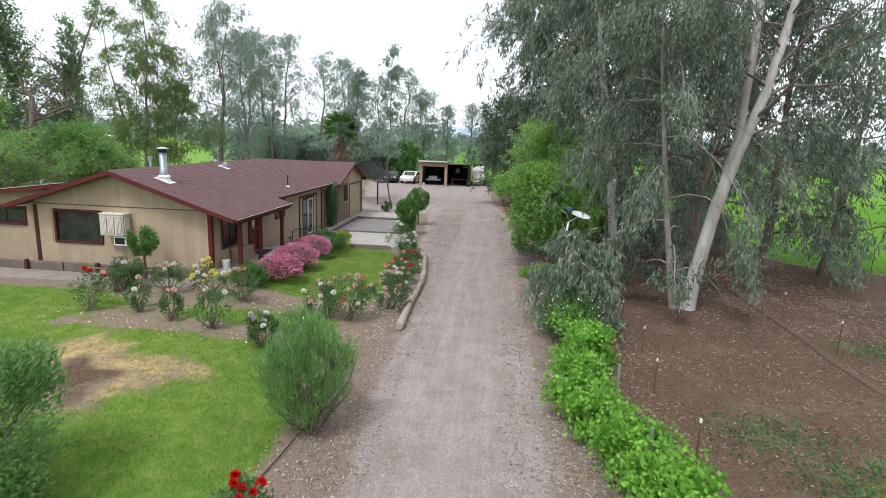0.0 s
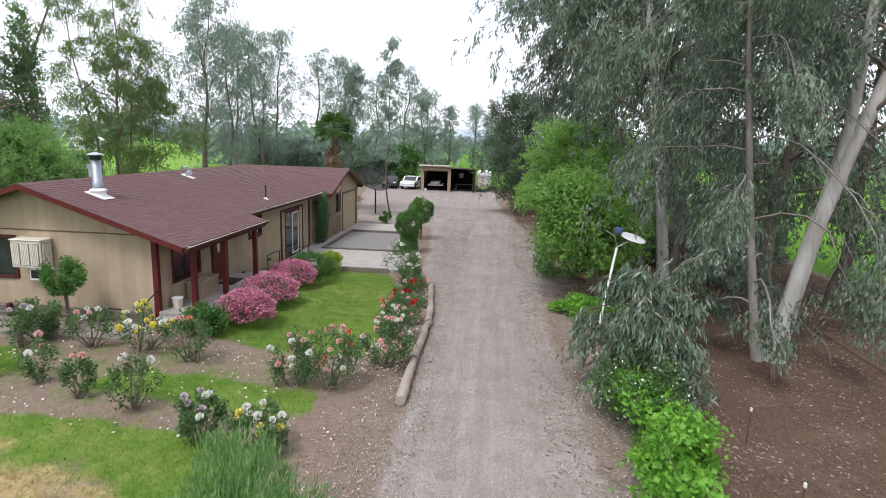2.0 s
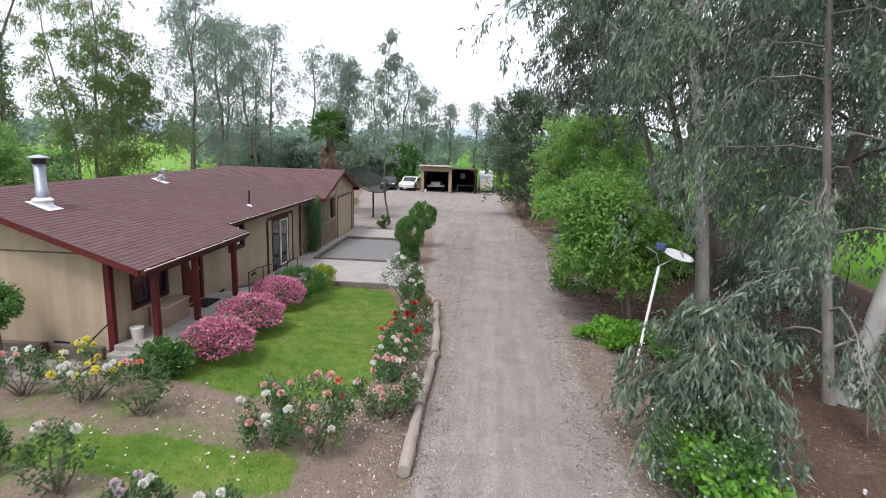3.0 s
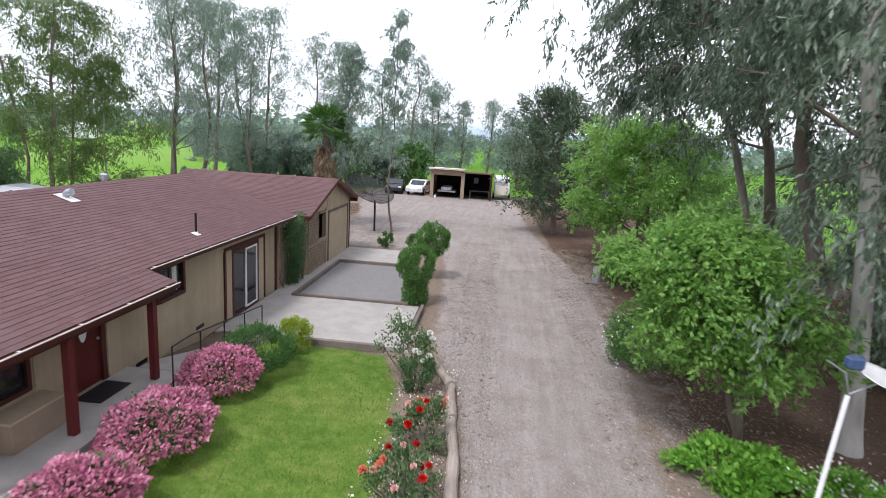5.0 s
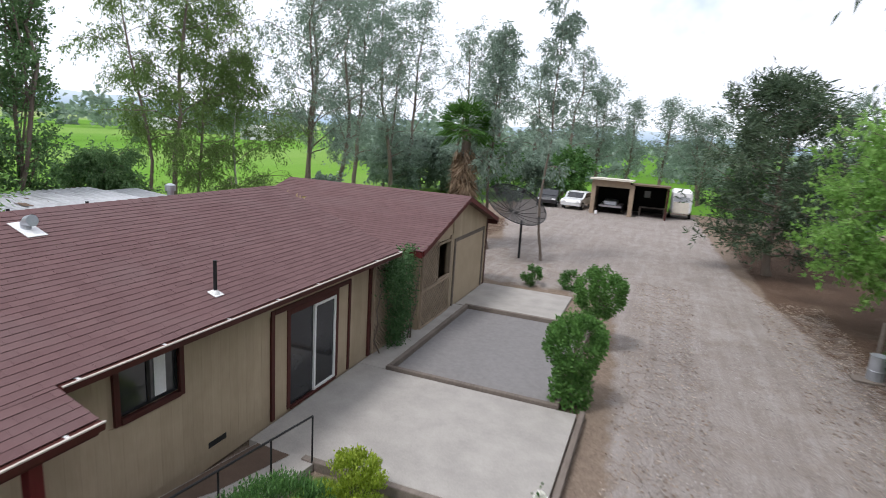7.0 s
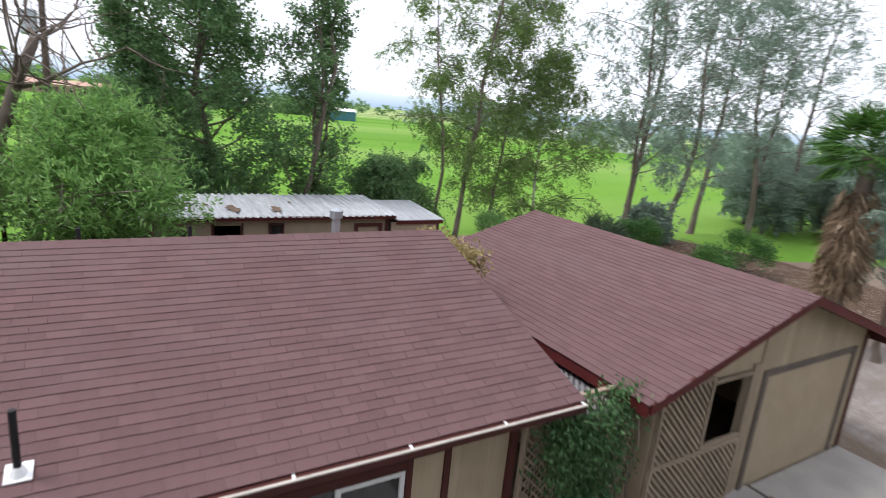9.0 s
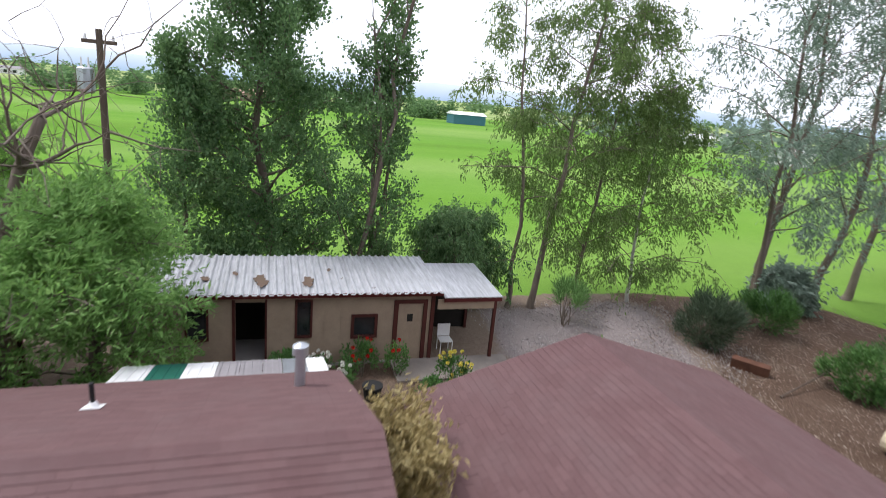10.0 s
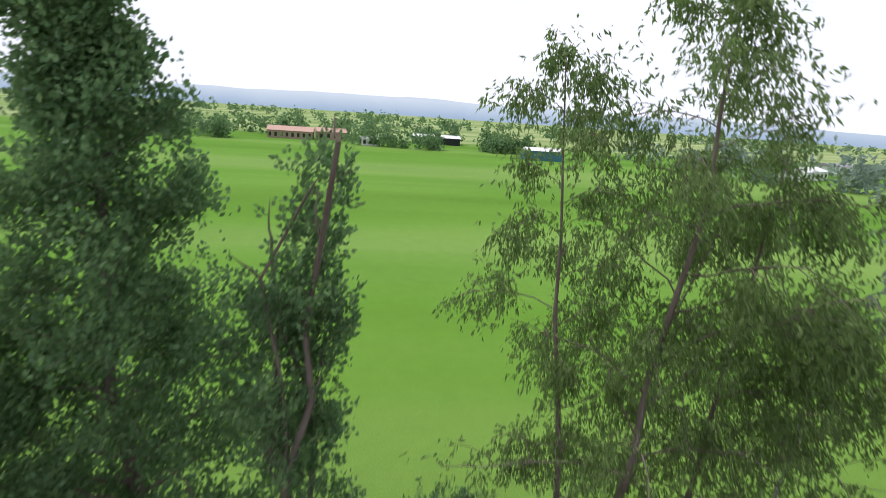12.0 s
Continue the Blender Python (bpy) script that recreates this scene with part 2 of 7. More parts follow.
M_CAR_DARK = plain("black_car_paint", (0.02, 0.02, 0.024), 0.2, 0.0, vary=0.1, bump=0.02, spec=0.6)
M_TYRE = plain("rubber", (0.02, 0.02, 0.02), 0.9)
M_YELLOW_BALE = plain("cream_tarp", (0.64, 0.56, 0.4), 0.7)
M_SAGE = plain("pole_wood", (0.12, 0.09, 0.07), 0.9, stretch=(1, 1, 0.1), vary=0.35)
M_PETAL_RED = leaf("red_petal", (0.35, 0.006, 0.006), (0.55, 0.012, 0.01), (0.7, 0.03, 0.02), 0.2)
M_PETAL_PINK = leaf("salmon_petal", (0.7, 0.31, 0.28), (0.8, 0.46, 0.42), (0.85, 0.66, 0.6), 0.25)
M_PETAL_WHITE = leaf("white_petal", (0.7, 0.68, 0.6), (0.8, 0.79, 0.74), (0.85, 0.85, 0.82), 0.25)
M_PETAL_YELLOW = leaf("yellow_petal", (0.72, 0.6, 0.05), (0.8, 0.7, 0.14), (0.84, 0.78, 0.3), 0.25)
M_PETAL_LILAC = leaf("pale_lilac_petal", (0.55, 0.42, 0.5), (0.66, 0.54, 0.6), (0.74, 0.65, 0.7), 0.25)
M_PETAL_ORANGE = leaf("orange_red_petal", (0.68, 0.14, 0.08), (0.76, 0.24, 0.15), (0.82, 0.4, 0.28), 0.2)
M_PETAL_MAGENTA = leaf("rose_pink_bloom", (0.32, 0.07, 0.15), (0.58, 0.19, 0.31), (0.77, 0.4, 0.48), 0.2)
M_LEAF_EUC = leaf("grey_green_eucalyptus_leaf", (0.045, 0.076, 0.046), (0.12, 0.175, 0.115), (0.33, 0.4, 0.31), 0.3, 0.36)
# olive leaf for far trees, greyed and blued with distance haze in its colour
M_LEAF_EUC_FAR = leaf("haze_tinted_eucalyptus_leaf", (0.095, 0.145, 0.105), (0.19, 0.27, 0.205), (0.33, 0.41, 0.34), 0.42)
M_LEAF_FIELD_EUC = leaf("olive_yellow_eucalyptus_leaf", (0.074, 0.122, 0.038), (0.135, 0.215, 0.067), (0.236, 0.342, 0.112), 0.48)
M_LEAF_POPLAR = leaf("poplar_leaf", (0.05, 0.115, 0.048), (0.115, 0.22, 0.088), (0.22, 0.35, 0.145), 0.42)
M_LEAF_BRIGHT = leaf("bright_green_leaf", (0.092, 0.216, 0.041), (0.193, 0.378, 0.077), (0.336, 0.540, 0.162), 0.52)
M_LEAF_VINE = leaf("fresh_vine_leaf", (0.05, 0.16, 0.018), (0.135, 0.35, 0.04), (0.29, 0.55, 0.09), 0.42)
M_LEAF_SHRUB = leaf("shrub_leaf", (0.028, 0.084, 0.024), (0.070, 0.168, 0.042), (0.140, 0.280, 0.075), 0.3)
M_LEAF_TOPIARY = leaf("clipped_hedge_leaf", (0.04, 0.11, 0.025), (0.085, 0.2, 0.045), (0.16, 0.31, 0.08), 0.35)
M_LEAF_ROSE = leaf("rose_leaf", (0.038, 0.086, 0.036), (0.09, 0.172, 0.066), (0.18, 0.275, 0.11), 0.35)
M_LEAF_SOFT = leaf("feathery_green_leaf", (0.08, 0.185, 0.045), (0.175, 0.35, 0.09), (0.3, 0.49, 0.16), 0.46)
M_BARK_MID = bark("grey_smooth_bark", (0.11, 0.09, 0.075), (0.24, 0.215, 0.19), (0.4, 0.38, 0.35))
M_LEAF_FEATHER = leaf("deep_green_feathery_leaf", (0.06, 0.15, 0.045), (0.15, 0.3, 0.095), (0.28, 0.46, 0.165), 0.48)
M_LEAF_WEED = leaf("blue_green_weed_leaf", (0.035, 0.086, 0.032), (0.070, 0.151, 0.056), (0.119, 0.216, 0.088), 0.3)
M_LEAF_PINE = leaf("pine_needle", (0.03, 0.056, 0.032), (0.066, 0.106, 0.058), (0.118, 0.162, 0.094), 0.2)
M_LEAF_LIME = leaf("yellow_green_leaf", (0.13, 0.22, 0.015), (0.24, 0.34, 0.03), (0.38, 0.46, 0.07), 0.35)
M_LEAF_DRY = leaf("dry_creeper_leaf", (0.22, 0.165, 0.06), (0.36, 0.285, 0.12), (0.5, 0.42, 0.22), 0.3)
M_LITTER = leaf("fallen_dry_leaf", (0.1, 0.06, 0.038), (0.29, 0.21, 0.155), (0.6, 0.51, 0.43), 0.1)
M_PETALFALL = leaf("fallen_petal", (0.6, 0.5, 0.45), (0.72, 0.64, 0.58), (0.8, 0.76, 0.72), 0.1)
M_GRASS = leaf("lawn_blade", (0.05, 0.13, 0.016), (0.125, 0.26, 0.034), (0.26, 0.4, 0.08), 0.4)
M_GRASS_OLIVE = leaf("olive_lawn_blade", (0.042, 0.076, 0.013), (0.084, 0.13, 0.024), (0.16, 0.19, 0.053), 0.4)
M_THATCH = leaf("dead_palm_frond", (0.14, 0.09, 0.055), (0.24, 0.165, 0.105), (0.36, 0.27, 0.18), 0.15)
M_BARK_PALE = bark("pale_peeling_bark", (0.2, 0.175, 0.15), (0.42, 0.4, 0.37), (0.62, 0.61, 0.58))
M_BARK = bark("grey_brown_bark", (0.075, 0.055, 0.043), (0.16, 0.125, 0.1), (0.24, 0.2, 0.17))
M_BEDSOIL = plain("bare_brown_soil", (0.11, 0.075, 0.055), 0.95, scale=5, vary=0.4, bump=0.5)
M_STONE = leaf("loose_stone", (0.11, 0.093, 0.086), (0.27, 0.24, 0.228), (0.56, 0.52, 0.5), 0.02)


# ---- building blocks ----
def thing(name, x=0, y=0, z=0, label="", category="", group="", rz=0, kind=""):
    """An empty at a thing's base, which its parts hang on."""
    ob = new(name)
    ob.matrix_basis = pose(x, y, z, 0, 0, rz)
    ob.empty_display_size = 0.1
    return tagged(ob, label, category, group, kind)


def hang(ob, parent):
    """Puts ob, built in world places, under parent without moving it."""
    m = Matrix()
    p = parent
    while p:
        m = p.matrix_basis @ m if p.parent is None else p.matrix_parent_inverse @ p.matrix_basis @ m
        p = p.parent
    ob.parent = parent
    ob.matrix_parent_inverse = m.inverted()
    return ob


def part(name, bm, material, parent=None, label="", smooth=False):
    """One bmesh as one mesh object, in world places, under a thing or a part."""
    me = bpy.data.meshes.new(name)
    bm.to_mesh(me)
    bm.free()
    me.materials.append(material)
    if smooth:
        me.shade_smooth()
    ob = new(name, me)
    if label:
        ob["label"] = label
    return hang(ob, parent) if parent else ob


def raw(name, verts, faces, material, parent=None, label="", smooth=False):
    """Vertices (n, 3) and equal faces (m, k) as one mesh object."""
    verts, faces = np.asarray(verts, np.float32), np.asarray(faces, np.int32)
    me = bpy.data.meshes.new(name)
    me.vertices.add(len(verts))
    me.vertices.foreach_set("co", verts.ravel())
    k = faces.shape[1]
    me.loops.add(faces.size)
    me.loops.foreach_set("vertex_index", faces.ravel())
    me.polygons.add(len(faces))
    me.polygons.foreach_set("loop_start", np.arange(0, faces.size, k, dtype=np.int32))
    me.update(calc_edges=True)
    me.materials.append(material)
    me.shade_smooth() if smooth else me.shade_flat()
    ob = new(name, me)
    if label:
        ob["label"] = label
    return hang(ob, parent) if parent else ob


def box(bm, x0, x1, y0, y1, z0, z1, bevel=0.0, m=None):
    """A box between two corners, its edges eased, added to bm."""
    g = bmesh.ops.create_cube(bm, size=1)
    v = g["verts"]
    bmesh.ops.transform(bm, matrix=Matrix.Translation(((x0 + x1) / 2, (y0 + y1) / 2, (z0 + z1) / 2)) @ Matrix.Diagonal((abs(x1 - x0), abs(y1 - y0), abs(z1 - z0), 1)), verts=v)
    if m:
        bmesh.ops.transform(bm, matrix=m, verts=v)
    if bevel:
        bmesh.ops.bevel(bm, geom=list({e for a in v for e in a.link_edges}), offset=bevel, segments=1, affect="EDGES")
    return bm


def boxes(*rows, bevel=0.0):
    bm = bmesh.new()
    for r in rows:
        box(bm, *r, bevel=bevel)
    return bm


def tube(bm, pts, radii, sides=8, cap=True):
    """A round bar through points, with a radius at each."""
    pts = [Vector(p) for p in pts]
    rings = []
    for i, p in enumerate(pts):
        d = (pts[min(i + 1, len(pts) - 1)] - pts[max(i - 1, 0)]).normalized()
        a = d.orthogonal().normalized() if i == 0 else (a - d * a.dot(d)).normalized()
        b = d.cross(a)
        r = radii[i] if hasattr(radii, "__len__") else radii
        rings.append([bm.verts.new(p + (a * math.cos(u) + b * math.sin(u)) * r) for u in (2 * math.pi * k / sides for k in range(sides))])
    for r0, r1 in zip(rings, rings[1:]):
        for k in range(sides):
            bm.faces.new((r0[k], r0[(k + 1) % sides], r1[(k + 1) % sides], r1[k]))
    if cap:
        bm.faces.new(rings[0][::-1])
        bm.faces.new(rings[-1])
    return bm


def bar(pts, radii, sides=8):
    return tube(bmesh.new(), pts, radii, sides)


def prism(poly, axis, a, b):
    """A polygon drawn in the plane across an axis, drawn out from a to b. axis 'y': points (x, z); 'x': (y, z); 'z': (x, y)."""
    bm = bmesh.new()
    put = {"y": lambda p, t: (p[0], t, p[1]), "x": lambda p, t: (t, p[0], p[1]), "z": lambda p, t: (p[0], p[1], t)}[axis]
    lo, hi = ([bm.verts.new(put(p, t)) for p in poly] for t in (a, b))
    bm.faces.new(lo)
    bm.faces.new(hi[::-1])
    for i in range(len(poly)):
        j = (i + 1) % len(poly)
        bm.faces.new((lo[j], lo[i], hi[i], hi[j]))
    bmesh.ops.recalc_face_normals(bm, faces=bm.faces)
    return bm


def smooth01(v, a, b):
    t = np.clip((np.asarray(v, float) - a) / (b - a), 0, 1)
    return t * t * (3 - 2 * t)


def gz(x, y):
    """Height of the ground: flat, with a low rise in front of the house."""
    rise = smooth01(-np.asarray(x, float), 6.2, 10.0) * smooth01(y, 11.0, 17.5) * (1 - smooth01(y, 22.0, 28.5)) * (1 - smooth01(-np.asarray(x, float), 22, 30))
    mound = 0.55 * np.exp(-(((np.asarray(x, float) + 26.6) / 2.2) ** 2 + ((np.asarray(y, float) - 46.2) / 2.6) ** 2))
    return 0.36 * rise + mound


def gzf(x, y):
    return float(gz(x, y))


def axis_steps(*spans):
    out = []
    for a, b, s in spans:
        out += list(np.arange(a, b - 1e-6, s))
    return np.array(out + [spans[-1][1]])


# ---- ground ----
def inside(x, y, poly, soft=0.35):
    """How far in a polygon: 1 in it, 0 out of it, soft at its border."""
    px, py = np.array(poly, float).T
    d = np.full(x.shape, 1e9)
    ins = np.zeros(x.shape, bool)
    for i in range(len(px)):
        x0, y0, x1, y1 = px[i], py[i], px[i - 1], py[i - 1]
        dx, dy = x1 - x0, y1 - y0
        t = np.clip(((x - x0) * dx + (y - y0) * dy) / (dx * dx + dy * dy), 0, 1)
        d = np.minimum(d, np.hypot(x - x0 - t * dx, y - y0 - t * dy))
        cross = (y0 > y) != (y1 > y)
        with np.errstate(divide="ignore", invalid="ignore"):
            ins ^= cross & (x < (x1 - x0) * (y - y0) / (y1 - y0 if y1 != y0 else 1e-9) + x0)
    return smooth01(np.where(ins, d, -d), -soft, soft)


DRIVE_Y = [-60, 5, 9, 12.5, 17, 22.4, 26.4, 29, 32, 38, 43, 46, 50, 60, 66, 72]
DRIVE_L = [-3.4, -3.4, -3.45, -3.8, -3.75, -3.7, -4.0, -4.9, -5.2, -5.5, -6.2, -8, -12.5, -15, -16, -17]
DRIVE_R = [0.1, 0.1, 0.05, 0.0, 0.0, -0.2, 0.0, 0.3, 0.5, 0.6, 0.2, -0.4, -1.0, -1.4, -1.6, -1.8]
LAWN = [(-9.7, 19.2), (-7.5, 18.9), (-5.1, 19.4), (-5.0, 22), (-5.5, 26.5), (-6.1, 28.2), (-7, 28.55), (-9.7, 28.5)]
FRONT_LAWN = [(-26, -8), (-5.3, -8), (-5.0, 8), (-5.15, 12), (-5.9, 14.4), (-7, 15.0), (-12, 14.9), (-20, 14.6), (-26, 14.6)]
STRIP = [(-10.4, 15.9), (-5.6, 16.0), (-5.7, 17.0), (-8.2, 17.2), (-10.2, 16.6)]
WEST_LAWN = [(-26, 14.4), (-13.6, 14.7), (-12.2, 16.8), (-13.5, 17.6), (-26, 17.8)]
SOIL = [(0.9, -10), (60, -10), (60, 20), (17, 28.8), (14.4, 29.5), (13.2, 32), (13.5, 40), (13, 70), (-0.6, 70), (-0.2, 45), (0.3, 30), (0.9, 20)]
PASTURE = [(60, 20), (17, 29.2), (14.4, 29.9), (13.6, 32), (13.9, 40), (13.5, 75), (-16, 76), (-22, 60), (-27.5, 58), (-29.8, 50), (-30, 38), (-30.2, 20), (-31, -200), (-4500, -4500), (-4500, 4500), (4500, 4500), (4500, -4500), (60, -200)]


def build_ground():
    xs = axis_steps((-4500, -900, 600), (-900, -200, 100), (-200, -60, 14), (-60, -32, 2), (-32, -14, 0.4), (-14, 7, 0.25), (7, 22, 0.45), (22, 60, 2), (60, 200, 14), (200, 900, 100), (900, 4500, 600))
    ys = axis_steps((-4500, -900, 600), (-900, -200, 100), (-200, -40, 14), (-40, 4, 2), (4, 46, 0.25), (46, 76, 0.4), (76, 110, 2), (110, 250, 14), (250, 950, 100), (950, 4500, 600))
    x, y = (a.ravel() for a in np.meshgrid(xs, ys))
    rng = np.random.default_rng(4)
    z = gz(x, y)
    near = (x > -32) & (x < 22) & (y > 4) & (y < 76)
    on_drive = smooth01(x, np.interp(y, DRIVE_Y, DRIVE_L) - 0.5, np.interp(y, DRIVE_Y, DRIVE_L) + 0.5) * (1 - smooth01(x, np.interp(y, DRIVE_Y, DRIVE_R) - 0.6, np.interp(y, DRIVE_Y, DRIVE_R) + 0.6))
    on_drive *= 1 - smooth01(y, 73, 75)
    z = z + near * rng.uniform(-0.012, 0.012, x.shape) * (1 - 0.7 * on_drive) + near * (1 - on_drive) * 0.03 * np.sin(x * 1.3 + y * 0.7) * np.cos(y * 0.9)
    middle = (np.interp(y, DRIVE_Y, DRIVE_L) + np.interp(y, DRIVE_Y, DRIVE_R)) / 2
    ruts = np.exp(-(((np.abs(x - middle) - 0.85) / 0.35) ** 2)) * on_drive * (y < 46) * (y > -20)
    z = z - 0.025 * ruts
    # keep it under the floors of the buildings
    lawn = np.maximum.reduce([0.82 * inside(x, y, LAWN), inside(x, y, FRONT_LAWN), inside(x, y, STRIP, 0.3), inside(x, y, WEST_LAWN)])
    xd, yd = x + 0.45 * np.sin(y * 2.3) + 0.25 * np.sin(x * 3.1 + y * 4.2), y + 0.4 * np.sin(x * 1.9 + 1.0) + 0.2 * np.sin(x * 4.4 - y * 2.7)
    bed = inside(x, y, [(-15, 14.7), (-6.2, 15.0), (-5.2, 18.8), (-15, 18.4)], 0.5)
    lawn = np.maximum(lawn, 0.4 * bed)
    burn = np.exp(-(((xd + 10.4) / 2.3) ** 2 + ((yd - 12.4) / 1.5) ** 2))
    weeds = sum(np.exp(-(((x - a) / 1.3) ** 2 + ((y - b) / 1.0) ** 2)) for a, b in ((5.2, 10.2), (6.6, 10.8), (7.6, 9.4), (4.4, 12.1), (9.8, 17.4), (8.9, 13.0)))
    far = inside(x, y, PASTURE, 0.5)
    soil = np.maximum(inside(x, y, SOIL, 0.5), np.exp(-(((xd + 10.4) / 1.3) ** 2 + ((yd - 12.3) / 0.9) ** 2)))
    soil = np.maximum(soil, 0.8 * inside(x, y, [(-24.6, 27.5), (-18, 27.5), (-18, 40), (-22.5, 37.5), (-24.6, 37.5)], 0.8))
    soil = np.maximum(soil, 0.92 * inside(x, y, [(-31, 47.3), (-27, 48.2), (-22.5, 47.5), (-21, 44), (-14.5, 43.5), (-13.5, 60), (-28, 60)], 0.8))
    back = 0.75 * inside(x, y, [(-28.6, 40.6), (-24.2, 39.8), (-21.8, 42), (-21.6, 45.5), (-22.8, 47), (-26, 47.6), (-28, 47.2)], 0.6)
    verge = smooth01(x, -0.4, 0.4) * (1 - smooth01(x, 1.2, 2.0)) * (y < 45) * (y > -20)
    gravel_side = inside(x, y, [(-13.5, 42.5), (-8.2, 42.5), (-6, 41.5), (-6.5, 50), (-14, 52)], 0.5)
    za = np.stack([np.maximum.reduce([0.95 * on_drive - 0.22 * ruts, 0.62 * gravel_side, 0.42 * verge]), np.clip(np.maximum(lawn - 1.1 * burn, 0.36 * weeds), 0, 1), np.clip(soil - 0.25 * verge, 0, 1), np.ones_like(x)], 1)
    zb = np.stack([back, np.clip(1.25 * burn * lawn - 1.5 * np.exp(-(((xd + 10.4) / 1.2) ** 2 + ((yd - 12.2) / 0.8) ** 2)), 0, 1), far, np.ones_like(x)], 1)
    nx, ny = len(xs), len(ys)
    i = (np.arange(ny - 1)[:, None] * nx + np.arange(nx - 1)[None, :]).ravel()
    ob = raw("ground", np.stack([x, y, z], 1), np.stack([i, i + 1, i + nx + 1, i + nx], 1), M_GROUND, smooth=True)
    for name, data in (("zone", za), ("zone_more", zb)):
        ob.data.attributes.new(name, "FLOAT_COLOR", "POINT").data.foreach_set("color", data.astype(np.float32).ravel())
    tagged(ob, "gravel drive, lawns, bare soil and green pasture to the horizon", "ground", kind="structure")


build_ground()

# far hills beyond the fields
def hills():
    n = 400
    a = np.linspace(0, 2 * math.pi, n, endpoint=False)
    h = 70 + 45 * np.array([noise.fractal((math.cos(t) * 3, math.sin(t) * 3, 2.5), 1, 2, 5) for t in a]) + 40 * np.cos(a - 2.9)
    lo = np.stack([4300 * np.cos(a), 4300 * np.sin(a), np.full(n, -5.0)], 1)
    hi = np.stack([4400 * np.cos(a), 4400 * np.sin(a), np.maximum(h, 25)], 1)
    i, j = np.arange(n), (np.arange(n) + 1) % n
    m = Mat("painted_haze_hills", 1.0, 0, 0)
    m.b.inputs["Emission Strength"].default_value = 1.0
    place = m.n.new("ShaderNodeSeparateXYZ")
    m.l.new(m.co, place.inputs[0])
    # distance haze painted into a glowing ramp, paler towards the hilltops
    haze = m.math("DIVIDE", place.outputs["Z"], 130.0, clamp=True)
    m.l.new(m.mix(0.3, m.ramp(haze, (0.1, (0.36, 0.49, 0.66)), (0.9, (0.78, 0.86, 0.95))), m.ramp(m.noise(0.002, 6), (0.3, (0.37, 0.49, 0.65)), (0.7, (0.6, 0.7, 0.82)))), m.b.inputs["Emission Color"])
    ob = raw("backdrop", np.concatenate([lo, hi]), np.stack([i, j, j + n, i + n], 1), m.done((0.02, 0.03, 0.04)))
    tagged(ob, "low blue hills far beyond the green fields", "hills", kind="structure")


hills()

# ---- house ----
RX, RZ, SLOPE = -14.7, 4.08, 0.335
Y0, Y1 = 19.66, 33.72
WALL_E, WALL_S, WALL_N, WALL_W = -11.3, 20.17, 33.0, -18.0
EAVE, PORCH_EAVE, WEST_EAVE = -10.87, -10.2, -18.8
FLOOR = 0.6


def roof_z(x):
    return RZ - SLOPE * abs(x - RX)


house = thing("house", -14.6, 27, 0, "single-storey tan house with a red-brown shingle roof and porch", "house")


def boards(wall, mat, axis, at, out, a0, a1, z0, top, holes=(), width=0.203, thick=0.022):
    """Upright siding boards on a wall, each a piece of its own, cut round the openings. axis: the way the wall runs; at: its face; out: which way it looks."""
    k = 0
    u = a0
    while u < a1 - 0.03:
        v = min(u + width, a1)
        mid = (u + v) / 2
        spans = [(z0, top(mid))]
        for h0, h1, w0, w1 in holes:
            if h0 < mid < h1:
                spans = [s for lo, hi in spans for s in ((lo, min(hi, w0)), (max(lo, w1), hi)) if s[1] - s[0] > 0.03]
        for lo, hi in spans:
            lohi = (at, at + out * thick)
            bm = boxes((u + 0.0006, v - 0.0006, min(lohi), max(lohi), lo, hi) if axis == "x" else (min(lohi), max(lohi), u + 0.0006, v - 0.0006, lo, hi))
            part("board", bm, mat, wall)
        u = v
        k += 1


def wall_slab(name, axis, at, out, a0, a1, z0, top, holes, mat, parent, thick=0.14):
    """A wall with its openings cut through, built of upright strips between the openings' sides."""
    cuts = sorted({a0, a1, *(c for h in holes for c in h[:2] if a0 < c < a1), *(c for c in (RX,) if axis == "x" and a0 < c < a1)})
    bm = bmesh.new()
    t0, t1 = (at - thick, at) if out > 0 else (at, at + thick)
    for u, v in zip(cuts, cuts[1:]):
        spans = [(z0, None)]
        for h0, h1, w0, w1 in holes:
            if h0 - 1e-6 <= u and v <= h1 + 1e-6:
                spans = [(z0, w0), (w1, None)]
        for lo, hi in spans:
            za, zc = (hi, hi) if hi is not None else (top(u), top(v))
            if min(za, zc) - lo < 0.02:
                continue
            pts = [(u, t0, lo), (v, t0, lo), (v, t0, zc), (u, t0, za), (u, t1, lo), (v, t1, lo), (v, t1, zc), (u, t1, za)]
            vs = [bm.verts.new(p if axis == "x" else (p[1], p[0], p[2])) for p in pts]
            for f in ((0, 1, 2, 3), (7, 6, 5, 4), (0, 4, 5, 1), (1, 5, 6, 2), (2, 6, 7, 3), (3, 7, 4, 0)):
                bm.faces.new([vs[q] for q in f])
    bmesh.ops.recalc_face_normals(bm, faces=bm.faces)
    bmesh.ops.remove_doubles(bm, verts=bm.verts, dist=0.0005)
    return part(name, bm, mat, parent)


